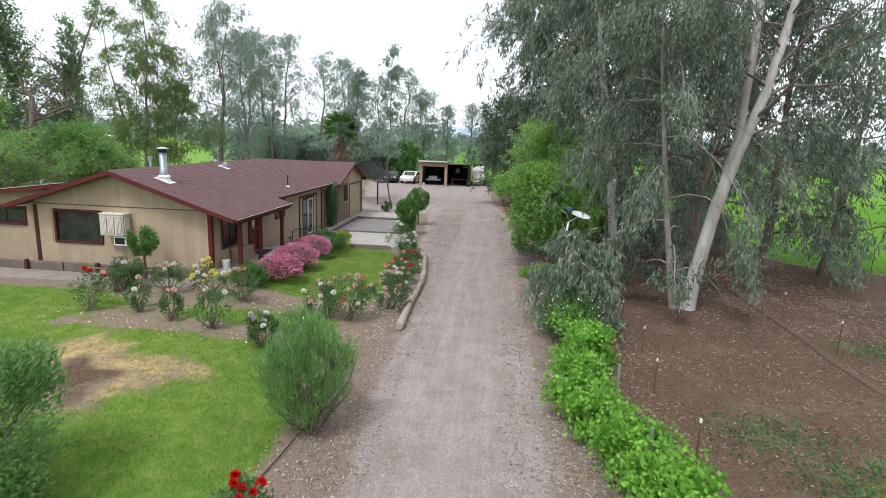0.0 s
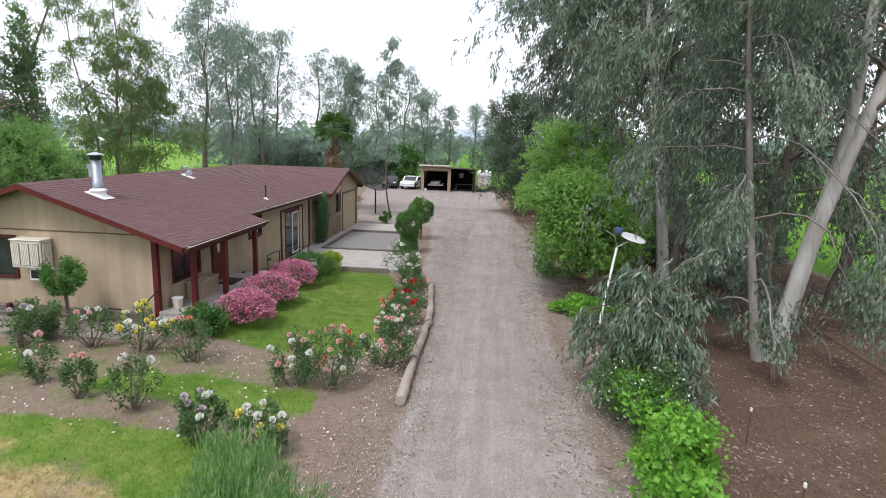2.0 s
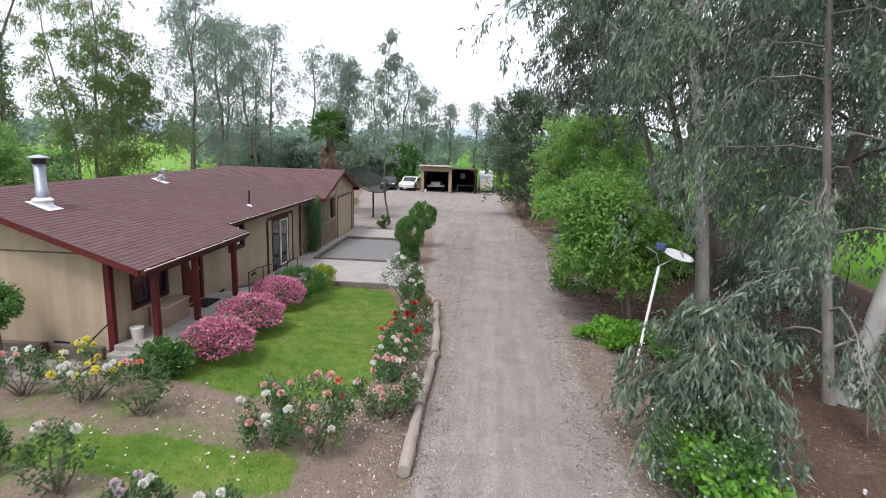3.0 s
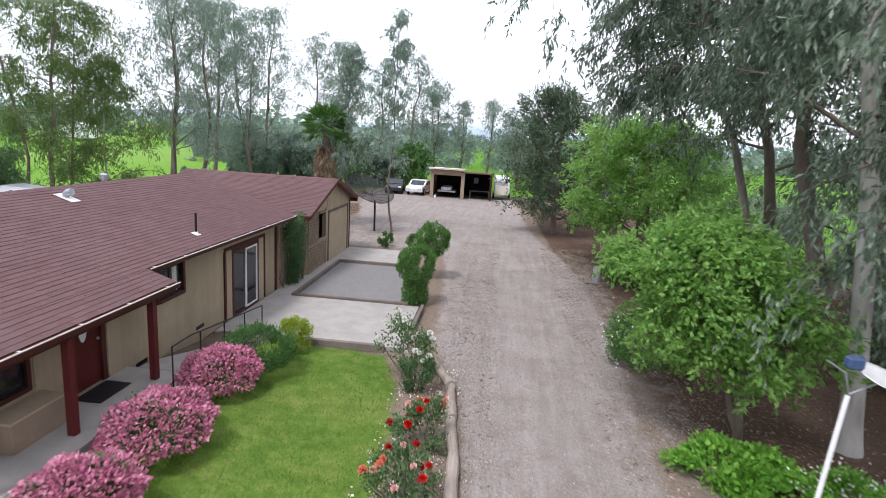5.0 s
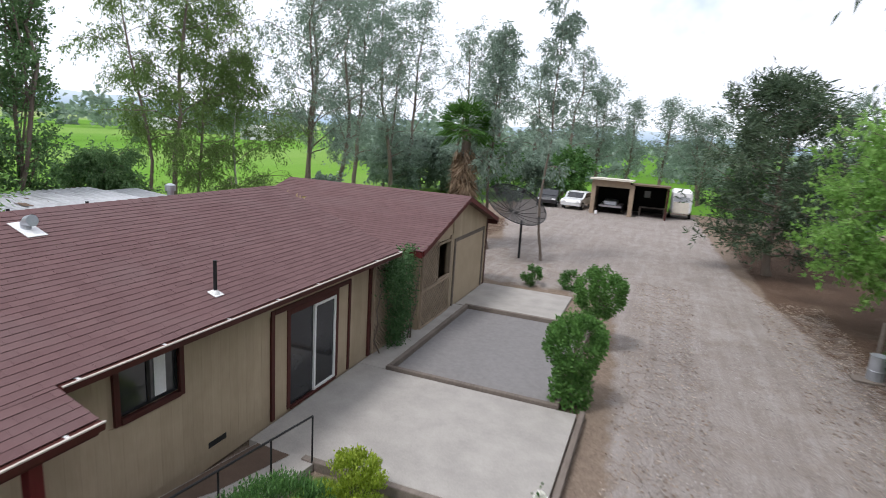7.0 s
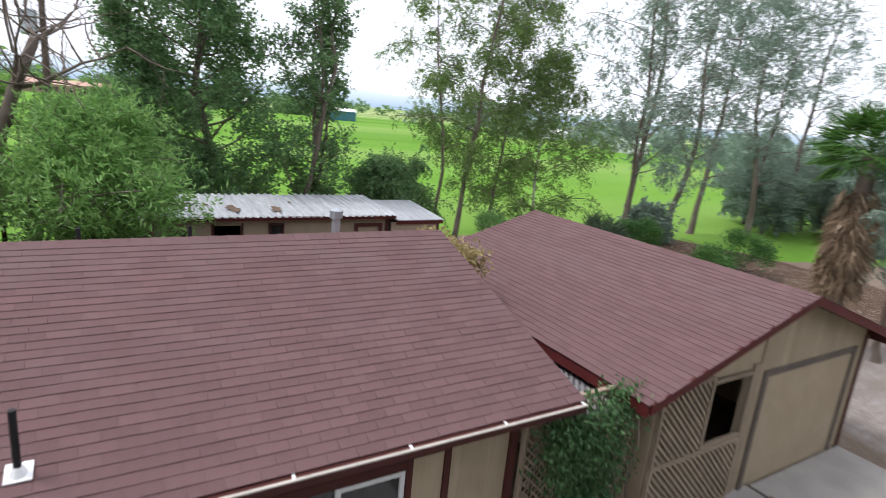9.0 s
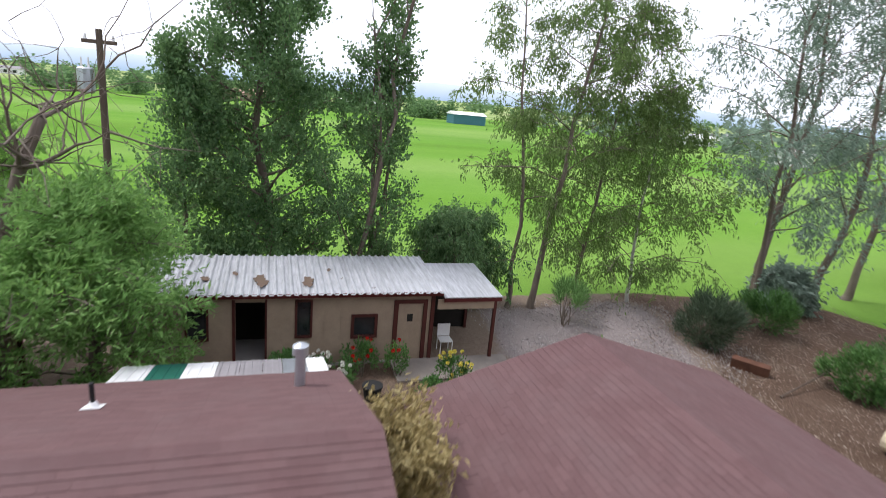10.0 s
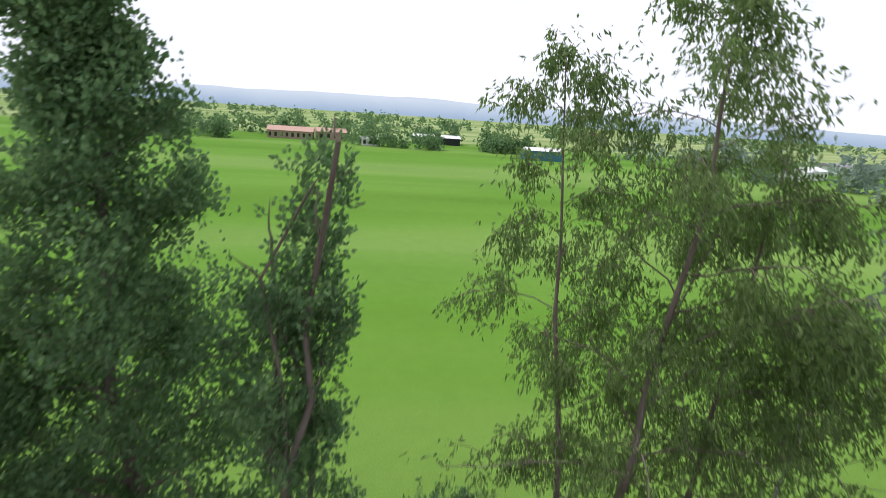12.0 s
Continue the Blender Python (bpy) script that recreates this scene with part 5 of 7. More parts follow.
# bright green trees along the right of the drive
MUL = "leafy bright green tree beside the gravel drive"
tree("leafy_tree", 1.95, 25.6, 4.4, 1.75, 21, MUL, M_LEAF_BRIGHT, M_BARK, 0.1, (-1.5, 0.3), 0.36, 30, 0.28, 0.1, spine=((1.95, 25.6, -0.1), (1.85, 25.6, 0.9), (1.45, 25.6, 1.8), (1.0, 25.6, 4.5)), subs=9, clump=80, spread=0.32, leaf=(0.115, 0.07), droop=0.3, group="bright green trees", forks=2)
tree("leafy_tree", 4.1, 34.0, 3.8, 2.1, 22, MUL, M_LEAF_BRIGHT, M_BARK, 0.12, (0.2, 0.3), 0.22, 18, 0.45, 0.2, subs=9, clump=70, spread=0.36, leaf=(0.125, 0.08), droop=0.3, group="bright green trees", forks=2)
tree("leafy_tree", 3.6, 42.0, 7.0, 3.9, 23, MUL, M_LEAF_BRIGHT, M_BARK, 0.14, (0, 0.3), 0.2, 28, 0.42, 0.15, subs=9, clump=86, spread=0.4, leaf=(0.16, 0.1), droop=0.3, group="bright green trees", forks=2)
tree("pine_tree", 0.4, 51.5, 9.0, 4.1, 24, "dark green pine with a wide uneven crown", M_LEAF_PINE, M_BARK, 0.2, (-0.6, 0.3), 0.1, 44, 0.35, 0.05, subs=9, clump=60, spread=0.5, leaf=(0.34, 0.06), droop=-0.1)
for i, (sx, sy, r, h) in enumerate(((2.6, 31.0, 0.9, 1.2), (2.3, 38.4, 0.9, 1.2), (2.5, 39.5, 0.8, 1.2))):
    shrub("bush", sx, sy, r, r * 1.2, h, 30 + i, "dark green leafy bush under the trees", M_LEAF_SHRUB, 5200, (0.095, 0.05), 34, 0.28, group="bushes under the trees")
for i, (sx, sy, r, h) in enumerate(((7.6, 29.6, 1.4, 1.9), (10.2, 33.0, 1.6, 2.2), (6.0, 33.6, 1.3, 1.8), (12.0, 38.0, 1.8, 2.4), (8.4, 38.5, 1.6, 2.2), (9.0, 47.5, 2.0, 3.2), (12.5, 50.0, 2.4, 3.8), (16.5, 54.0, 2.6, 4.2), (5.6, 44.5, 1.6, 2.4))):
    shrub("bush", sx, sy, r, r * 1.2, h, 330 + i, "dark grey-green undergrowth beneath the eucalyptus", M_LEAF_EUC, 6000, (0.14, 0.045), 40, 0.28, group="bushes under the trees")
root, c, rng = shrub("flowering_bush", 0.95, 16.7, 0.8, 1.2, 1.55, 35, "green bush with small white blossom", M_LEAF_ROSE, 5200, (0.09, 0.045), 34, 0.3)
p = c[rng.integers(0, len(c), 380)] + rng.normal(size=(380, 3)) * (0.24, 0.3, 0.24)
tagged(leaves("blossom", p, unit(rng.normal(size=(380, 3)) + (0, 0, 0.8)), 0.05, 0.045, M_PETAL_WHITE, root, rng, "small white blossom"), kind="stuff")
root, c, rng = shrub("flowering_bush", 0.95, 29.2, 1.2, 1.2, 1.6, 36, "dark green bush with pale blossom at the drive's edge", M_LEAF_SHRUB, 5200, (0.1, 0.05), 36, 0.28)
p = c[rng.integers(0, len(c), 260)] + rng.normal(size=(260, 3)) * (0.28, 0.28, 0.22)
tagged(leaves("blossom", p, unit(rng.normal(size=(260, 3)) + (0, 0, 0.8)), 0.06, 0.05, M_PETAL_WHITE, root, rng, "small white blossom"), kind="stuff")
root, c, rng = shrub("flowering_bush", 2.75, 23.0, 1.0, 0.8, 0.75, 39, "low green bush with small white blossom under the dish", M_LEAF_VINE, 3200, (0.1, 0.06), 28, 0.3)
p = c[rng.integers(0, len(c), 420)] + rng.normal(size=(420, 3)) * (0.24, 0.2, 0.1) + (0, 0, 0.08)
tagged(leaves("blossom", p, unit(rng.normal(size=(420, 3)) + (0, 0, 0.8)), 0.06, 0.05, M_PETAL_WHITE, root, rng, "small white blossom"), kind="stuff")


def vine_hedge():
    """Bright vine leaves heaped along a wire fence."""
    rng = np.random.default_rng(40)
    root = thing("vine_hedge", 1.25, 12, 0, "fresh green vine heaped along the wire fence", "vine")
    ps = []
    for i in range(165):
        yy = rng.uniform(7.2, 17.6)
        cx = 1.0 + 0.5 * math.sin(yy * 0.9) * 0.5 + (0.35 if yy < 11 else 0) + rng.normal() * 0.3
        hh = rng.uniform(0.15, 0.95) * (1.1 if yy > 14 else 0.85)
        m = rng.poisson(95)
        o = rng.normal(size=(m, 3)) * [0.14, 0.15, 0.1]
        ps.append(np.array([cx, yy, hh]) + o)
    p = np.concatenate(ps)
    p[:, 2] = np.maximum(p[:, 2], 0.04)
    d = unit(rng.normal(size=p.shape) * 0.7 + [0, 0, 0.55])
    leaves("foliage", p, d, rng.uniform(0.06, 0.14, len(p)), rng.uniform(0.05, 0.12, len(p)), M_LEAF_VINE, root, rng)
    lines = [(limb([1.2 + rng.normal() * 0.2, 8 + i * 0.8, 0], [rng.normal() * 0.3, rng.normal(), 0.7], 1.2, rng, 0.3, 0.2), np.linspace(0.02, 0.006, 6)) for i in range(12)]
    wood_mesh("branchwork", lines, M_BARK, root, 5)


vine_hedge()

shrub("bush", 1.2, 23.9, 1.15, 0.95, 0.6, 37, "low fresh green bush by the leaning pole", M_LEAF_VINE, 3200, (0.12, 0.09), 30, 0.32)

# foreground garden
shrub("feathery_shrub", -4.7, 11.05, 0.95, 0.95, 2.5, 41, "tall feathery green shrub at the lawn's edge", M_LEAF_FEATHER, 13000, (0.13, 0.018), 110, 0.17, 2.0, 0.05, 45, hollow=0.25)
shrub("tall_shrub", -8.75, 7.9, 1.4, 1.4, 2.7, 42, "tall leafy green shrub on the front lawn", M_LEAF_FEATHER, 19000, (0.1, 0.042), 80, 0.22, 0.8, 0.05, 24)
rose(-4.75, 8.2, 0.6, 0.5, ["red"], 7, 43, "rose bush with scarlet blooms at the drive", 900)
shrub("bush", -16.3, 10.3, 1.5, 1.5, 2.6, 44, "soft green shrub at the edge of the lawn", M_LEAF_SOFT, 9000, (0.13, 0.03), 50, 0.26)

ROSES = [
    (-12.9, 15.95, 1.3, 0.5, ["red", "red", "pink"], 4, "rose bush with red and pink blooms"),
    (-11.5, 16.1, 0.9, 0.38, ["pink", "white"], 3, "rose bush with pale blooms"),
    (-10.15, 15.6, 0.9, 0.28, ["pink"], 2, "thin rose bush with few blooms"),
    (-8.85, 15.4, 1.15, 0.45, ["white", "pink"], 3, "rose bush with a few pale blooms"),
    (-9.0, 17.7, 1.1, 0.5, ["pink", "orange"], 3, "rose bush with salmon blooms"),
    (-10.3, 17.9, 1.15, 0.62, ["yellow", "yellow", "white"], 30, "rose bush full of yellow and cream blooms"),
    (-11.6, 17.9, 1.05, 0.5, ["white", "pink"], 5, "rose bush with white and cream blooms"),
    (-13.2, 17.7, 1.0, 0.42, ["lilac", "white"], 3, "rose bush with pale lilac blooms"),
    (-6.35, 17.3, 1.3, 0.62, ["pink", "white", "pink"], 14, "rose bush with salmon pink blooms"),
    (-5.55, 17.35, 1.35, 0.72, ["pink", "pink", "orange", "white"], 18, "rose bush with salmon pink blooms"),
    (-4.5, 18.75, 1.2, 0.68, ["pink", "pink", "white"], 20, "rose bush with salmon pink blooms by the log edging"),
    (-4.6, 20.6, 1.0, 0.62, ["pink", "white"], 12, "rose bush with pale pink blooms by the log edging"),
    (-4.7, 22.2, 1.0, 0.6, ["orange", "red", "pink"], 14, "rose bush with scarlet and salmon blooms by the log edging"),
    (-4.55, 23.8, 1.0, 0.6, ["red", "pink", "orange"], 14, "rose bush with mixed blooms by the log edging"),
    (-5.1, 26.3, 0.9, 0.45, ["white"], 3, "rose bush with few blooms beside the lawn"),
    (-5.5, 27.0, 1.6, 0.65, ["white"], 18, "tall rose bush with white blooms beside the patio"),
    (-7.15, 14.75, 0.95, 0.4, ["lilac", "white"], 7, "rose bush with pale lilac blooms"),
    (-6.0, 14.6, 0.95, 0.55, ["white", "white", "yellow"], 16, "rose bush with cream white blooms"),
]
for i, (x, y, h, r, kinds, count, label) in enumerate(ROSES):
    rose(x, y, h, r, kinds, count, 50 + i, label, 700 if x < -8 else 1500)
shrub("bush", -9.6, 19.3, 0.65, 0.5, 0.8, 75, "green leafy bush by the porch steps", M_LEAF_SHRUB, 2200, (0.09, 0.06), 22, 0.32)


def flower_mound(x, y, rx, ry, h, seed):
    """A clipped mound hidden under pink bloom."""
    root, c, rng = shrub("flowering_shrub", x, y, rx, ry, h, seed, "low mound of pink blossom along the porch", M_LEAF_ROSE, 3800, (0.06, 0.035), 40, 0.26, 0.4, 0.05, 9, "flowering shrub", "pink flowering shrubs", hollow=0.7)
    n = 4200
    z = gzf(x, y)
    a, v = rng.uniform(0, 2 * math.pi, n), rng.uniform(-0.25, 1, n)
    s = np.sqrt(1 - v * v)
    lump = 1 + 0.1 * np.sin(a * 5 + seed) * np.sin(v * 7) + rng.normal(size=n) * 0.04
    p = np.stack([x + np.cos(a) * s * rx * 1.03 * lump, y + np.sin(a) * s * ry * 1.03 * lump, z + h * (0.42 + 0.6 * v * lump)], 1)
    p = p[rng.uniform(size=n) < 0.93]
    d = unit(unit(p - [x, y, z + 0.3 * h]) + rng.normal(size=p.shape) * 0.6)
    tagged(leaves("blossom", p, d, rng.uniform(0.05, 0.1, len(p)), rng.uniform(0.04, 0.075, len(p)), M_PETAL_MAGENTA, root, rng, "thick pink blossom"), kind="stuff")


flower_mound(-8.97, 20.6, 0.72, 0.7, 0.86, 80)
flower_mound(-9.08, 22.6, 0.77, 0.97, 0.87, 81)
flower_mound(-9.25, 25.1, 0.74, 0.86, 0.88, 82)
shrub("bush", -8.95, 26.4, 0.85, 0.9, 1.1, 83, "rounded dark green bush by the walk", M_LEAF_SHRUB, 11000, (0.06, 0.025), 90, 0.2, hollow=0.78)
shrub("bush", -8.65, 28.0, 0.52, 0.45, 0.9, 84, "small yellow-green rounded bush by the patio", M_LEAF_LIME, 5200, (0.055, 0.035), 60, 0.22, hollow=0.78)


def topiary(x, y, stem, r, seed, label, low=True, lumps=110, lump_r=0.19, hollow=0.8):
    """A clipped ball on a stem, with low growth round its foot."""
    root, c, rng = shrub("topiary", x, y, r * 0.95, r * 0.95, r * 1.9, seed, label, M_LEAF_TOPIARY, int(16000 * r * r), (0.075, 0.05), lumps, lump_r, 0.3, 0.02, 4, "topiary", "clipped ball bushes", z=gzf(x, y) + stem, hollow=hollow)
    zb = gzf(x, y)
    part("stem", bar([(x, y, zb - 0.05), (x + 0.03, y, zb + stem * 0.5), (x, y, zb + stem + r)], [0.07, 0.05, 0.03], 7), M_BARK, root)
    if low:
        n = 2600
        a = rng.uniform(0, 2 * math.pi, n)
        q = rng.uniform(0, 1, n) ** 0.5
        p = np.stack([x + np.cos(a) * q * r * 0.7, y + np.sin(a) * q * r * 0.7, zb + rng.uniform(0.05, stem + 0.2, n)], 1)
        leaves("low_growth", p, unit(rng.normal(size=(n, 3)) + [0, 0, 0.5]), 0.09, 0.055, M_LEAF_TOPIARY, root, rng)


topiary(-6.15, 33.1, 0.85, 0.68, 86, "clipped green ball bush in the border", True)
topiary(-6.05, 37.0, 1.0, 0.72, 87, "clipped green ball bush beside the drive", False)
topiary(-13.2, 19.1, 0.95, 0.5, 88, "loose ball bush on a bare stem before the front wall", False, 26, 0.32, 0.5)
shrub("bush", -13.25, 18.2, 0.55, 0.5, 0.95, 93, "dark green leafy bush at the front walk", M_LEAF_ROSE, 2200, (0.08, 0.05), 22, 0.3)
shrub("bush", -9.2, 42.9, 0.45, 0.45, 0.75, 89, "small round clipped bush on the gravel", M_LEAF_SHRUB, 1600, (0.08, 0.05), 24, 0.3, group="small round bushes", hollow=0.75)
shrub("bush", -7.7, 43.0, 0.45, 0.45, 0.75, 90, "small round clipped bush on the gravel", M_LEAF_SHRUB, 1600, (0.08, 0.05), 24, 0.3, group="small round bushes", hollow=0.75)


def creeper(name, x0, x1, y0, y1, z0, z1, n, seed, label, mat, size=(0.1, 0.07), taper=0.0):
    rng = np.random.default_rng(seed)
    root = thing(name, (x0 + x1) / 2, (y0 + y1) / 2, z0, label, "creeper")
    k = 40
    c = rng.uniform([x0, y0, z0], [x1, y1, z1], (k, 3))
    c[:, 1] += taper * ((y0 + y1) / 2 + 0.1 - c[:, 1]) * (z1 - c[:, 2]) / (z1 - z0)
    p = c[rng.integers(0, k, n)] + rng.normal(size=(n, 3)) * [0.12, 0.16, 0.2]
    p[:, 2] = np.clip(p[:, 2], z0, z1 + 0.15)
    leaves("foliage", p, unit(rng.normal(size=(n, 3)) + [0.5, 0, -0.4]), rng.uniform(0.6, 1.3, n) * size[0], rng.uniform(0.7, 1.2, n) * size[1], mat, root, rng)
    wood_mesh("branchwork", [(limb([rng.uniform(x0, x1), rng.uniform(y0, y1), z0 - 0.05], [0, 0, 1], (z1 - z0) * 0.95, rng, 0.1), np.linspace(0.025, 0.008, 6)) for _ in range(6)], M_BARK, root, 5)


creeper("climbing_vine", -11.1, -10.85, 33.3, 34.9, 0.15, 2.6, 5600, 91, "dark green vine climbing the lattice by the garage", M_LEAF_WEED, (0.085, 0.05), 0.62)
creeper("dry_creeper", -16.6, -14.6, 33.95, 34.6, 2.4, 3.55, 4200, 92, "yellow-brown creeper over the gap between the roofs", M_LEAF_DRY, (0.14, 0.06))

# row of eucalyptus behind the house and to the far side
FAR = "tall slim eucalyptus with thin grey-green foliage"
FAR_ROW = [
    (-28.0, 54.2, 16.5, 3.2), (-27.3, 57.2, 15.0, 3.0),
    (-28.5, 61.0, 15.5, 2.8), (-27.0, 65.0, 16.5, 2.9), (-28, 70.5, 17.0, 2.8), (-26, 77.0, 16.0, 3.0), (-21.5, 79.5, 15.5, 3.2), (-18.0, 82.0, 14.0, 3.0),
    (-14.8, 81.0, 15.0, 2.4), (-11.5, 83.0, 11.5, 2.8), (-8.6, 86.0, 10.5, 1.6), (-5.2, 86.0, 11.0, 1.5), (-1.0, 85.0, 9.0, 2.2), (3.5, 82.0, 9.5, 2.6), (8.5, 78.0, 10.0, 3.0),
]
for i, (x, y, h, r) in enumerate(FAR_ROW):
    tree("eucalyptus", x, y, h, r, 100 + i, FAR, M_LEAF_EUC_FAR, M_BARK, 0.2, ((i % 3 - 1) * 0.9, (i % 2) * 0.8), 0.2 if i < 4 else 0.19, 24, 0.9, 0.2, subs=7, clump=50 if i < 4 else 38, spread=0.66, leaf=(0.25, 0.062), droop=0.8, group="tall eucalyptus row", forks=1 + (i % 3 == 0))
tree("eucalyptus", -12.9, 48.6, 10.8, 1.9, 96, "conical young eucalyptus behind the garage", M_LEAF_EUC_FAR, M_BARK, 0.1, (0.1, 0), 0.2, 24, 0.7, 0.2, lambda t: 1.0 - 0.75 * t, subs=7, clump=50, spread=0.45, leaf=(0.24, 0.065), droop=0.8)
tree("eucalyptus", -9.85, 47.6, 12.4, 1.25, 97, "very slim eucalyptus beside the mesh dish", M_LEAF_EUC_FAR, M_BARK, 0.07, (0.1, 0), 0.36, 20, 0.8, 0.2, lambda t: 1.0 - 0.6 * t, subs=6, clump=34, spread=0.36, leaf=(0.24, 0.06), droop=0.9)
for i, (x, y, h, r) in enumerate(((-27.6, 67.8, 4.2, 2.3), (-30.5, 70.5, 5.4, 2.5), (-25.5, 73.5, 5.0, 2.4), (-23, 71, 4.2, 2.5), (-20, 75, 4.6, 2.6), (-17, 77, 4.0, 2.4), (-13.5, 78, 4.5, 2.2), (-28, 74, 5, 2.5), (-27.4, 55.6, 1.6, 1.2), (2, 74, 4.5, 2.2), (4.2, 66, 5, 2.2), (4, 58, 5.5, 2.4))):
    tree("leafy_tree", x, y, h, r, 132 + i, "low olive-green tree under the eucalyptus row", M_LEAF_SHRUB if i in (4, 6, 9) else M_LEAF_EUC_FAR, M_BARK, 0.1, (0, 0), 0.12, 14, 0.5, 0.1, subs=6, clump=50, spread=0.42, leaf=(0.3, 0.14), droop=0.4, group="low trees", forks=2)

# trees behind the back building, against the field
def column(t):
    return 1.1 if t < 0.25 else max(0.12, 1.1 - 1.45 * (t - 0.25))


tree("poplar", -30.2, 31.9, 17.5, 2.7, 140, "dense dark green poplar behind the outbuilding", M_LEAF_POPLAR, M_BARK, 0.2, (0, 1.1), 0.01, 84, 0.5, -0.1, column, subs=9, clump=110, spread=0.46, leaf=(0.135, 0.095), droop=-0.4, tight=0.2)
tree("poplar", -29.1, 36.0, 9.0, 1.55, 141, "thin poplar with bare dead tops behind the outbuilding", M_LEAF_POPLAR, M_BARK, 0.16, (0, 0.2), 0.03, 30, 0.85, -0.1, lambda t: 1.15 - 0.7 * t, subs=8, clump=66, spread=0.44, leaf=(0.115, 0.08), droop=-0.4)
tree("poplar", -29.0, 36.7, 11.8, 0.75, 142, "slim poplar shoot with thin foliage", M_LEAF_POPLAR, M_BARK, 0.022, (0, 0.1), 0.45, 26, 0.75, -0.1, lambda t: 1.0 - 0.5 * t, subs=6, clump=34, spread=0.34, leaf=(0.12, 0.085), droop=-0.4)
tree("poplar", -30.2, 29.6, 9.0, 1.5, 154, "young dark green poplar beside the tall one", M_LEAF_POPLAR, M_BARK, 0.09, (0, -0.2), 0.05, 30, 0.6, -0.1, column, subs=8, clump=90, spread=0.46, leaf=(0.115, 0.08), droop=-0.4)
shrub("poplar_suckers", -30.0, 31.6, 1.7, 1.9, 4.2, 148, "leafy suckers round the foot of the poplar", M_LEAF_POPLAR, 7000, (0.15, 0.11), 46, 0.26, 0.5, 0.05, 9)
shrub("poplar_suckers", -29.0, 35.8, 0.9, 1.1, 3.0, 149, "leafy suckers round the foot of the thin poplar", M_LEAF_POPLAR, 3000, (0.15, 0.11), 30, 0.28, 0.5, 0.05, 8)
tree("leafy_tree", -28.9, 39.5, 3.8, 2.0, 147, "round dark green tree beside the outbuilding", M_LEAF_POPLAR, M_BARK, 0.12, (0, 0), 0.06, 22, 0.5, 0.1, subs=8, clump=90, spread=0.36, leaf=(0.16, 0.06), droop=0.8, forks=2)
FIELD_EUC = "slender eucalyptus with loose olive foliage at the field's edge"
for x, y, h, r, seed, tr, lean, st, n, mat in (
    (-28.6, 41.9, 14.5, 2.2, 143, 0.1, (-0.5, -0.3), 0.28, 18, M_BARK),
    (-28.3, 42.9, 16.0, 3.5, 144, 0.14, (-0.6, 1.3), 0.24, 28, M_BARK),
    (-28.9, 45.4, 12.5, 3.4, 145, 0.1, (0.3, 1.3), 0.1, 36, M_BARK),
    (-28.1, 47.4, 9.0, 3.5, 146, 0.08, (-0.4, 1.6), 0.08, 36, M_BARK_PALE),
):
    tree("eucalyptus", x, y, h, r, seed, FIELD_EUC, M_LEAF_FIELD_EUC, mat, tr, lean, st, n, 0.6, 0.25, subs=8, clump=84, spread=0.5, leaf=(0.16, 0.05), droop=0.9, tight=0.1, group="field eucalyptus")

# left of the back yard
tree("willow", -22.6, 28.3, 5.2, 2.5, 150, "soft green willow-like tree beside the outbuilding", M_LEAF_SOFT, M_BARK, 0.14, (0, 0), 0.12, 26, 0.6, 0.15, subs=8, clump=74, spread=0.38, leaf=(0.19, 0.046), droop=0.0, forks=2)
tree("leafy_tree", -25.5, 24.2, 7.2, 2.4, 151, "bright green tree behind the house", M_LEAF_BRIGHT, M_BARK, 0.2, (0.3, 0), 0.12, 24, 0.55, 0.1, subs=8, clump=46, spread=0.38, leaf=(0.15, 0.09), droop=0.4, forks=2)
tree("leafy_tree", -21.8, 22.8, 4.4, 2.4, 152, "soft green tree behind the annex", M_LEAF_SOFT, M_BARK, 0.14, (0, 0), 0.12, 20, 0.6, 0.15, subs=8, clump=48, spread=0.34, leaf=(0.16, 0.03), droop=0.2, forks=2)
tree("leafy_tree", -27.5, 17.0, 9.0, 3.4, 153, "bright green tree west of the house", M_LEAF_BRIGHT, M_BARK, 0.2, (0, 0), 0.1, 24, 0.6, 0.1, subs=8, clump=40, spread=0.42, leaf=(0.16, 0.1), droop=0.4, forks=2)


def bare_tree(x, y, h, seed, label):
    """A dead tree of bare crooked limbs."""
    rng = np.random.default_rng(seed)
    root = thing("dead_tree", x, y, 0, label, "dead tree")
    trunk = limb([x, y, -0.1], [0.08, 0.1, 1], h * 0.55, rng, 0.1)
    wood_mesh("trunk", [(trunk, np.linspace(0.22, 0.12, 6))], M_BARK, root)
    for i in range(14):
        lines = []
        k = 1 + i % 5
        az = i * 2.4
        ln = limb(trunk[k], [math.cos(az), math.sin(az), rng.uniform(0.3, 1.4)], h * rng.uniform(0.14, 0.26), rng, 0.35)
        lines.append((ln, np.linspace(0.06, 0.012, 6)))
        for j in range(6):
            b = ln[1 + j % 5]
            tw = limb(b, unit(rng.normal(size=3) + [0, 0, 0.5]), h * rng.uniform(0.08, 0.22), rng, 0.4)
            lines.append((tw, np.linspace(0.03, 0.006, 6)))
            for _ in range(4):
                t2 = limb(tw[rng.integers(1, 6)], unit(rng.normal(size=3) + [0, 0, 0.3]), h * rng.uniform(0.04, 0.1), rng, 0.4, n=4)
                lines.append((t2, np.linspace(0.012, 0.005, 4)))
        wood_mesh("limb", lines, M_BARK, root)


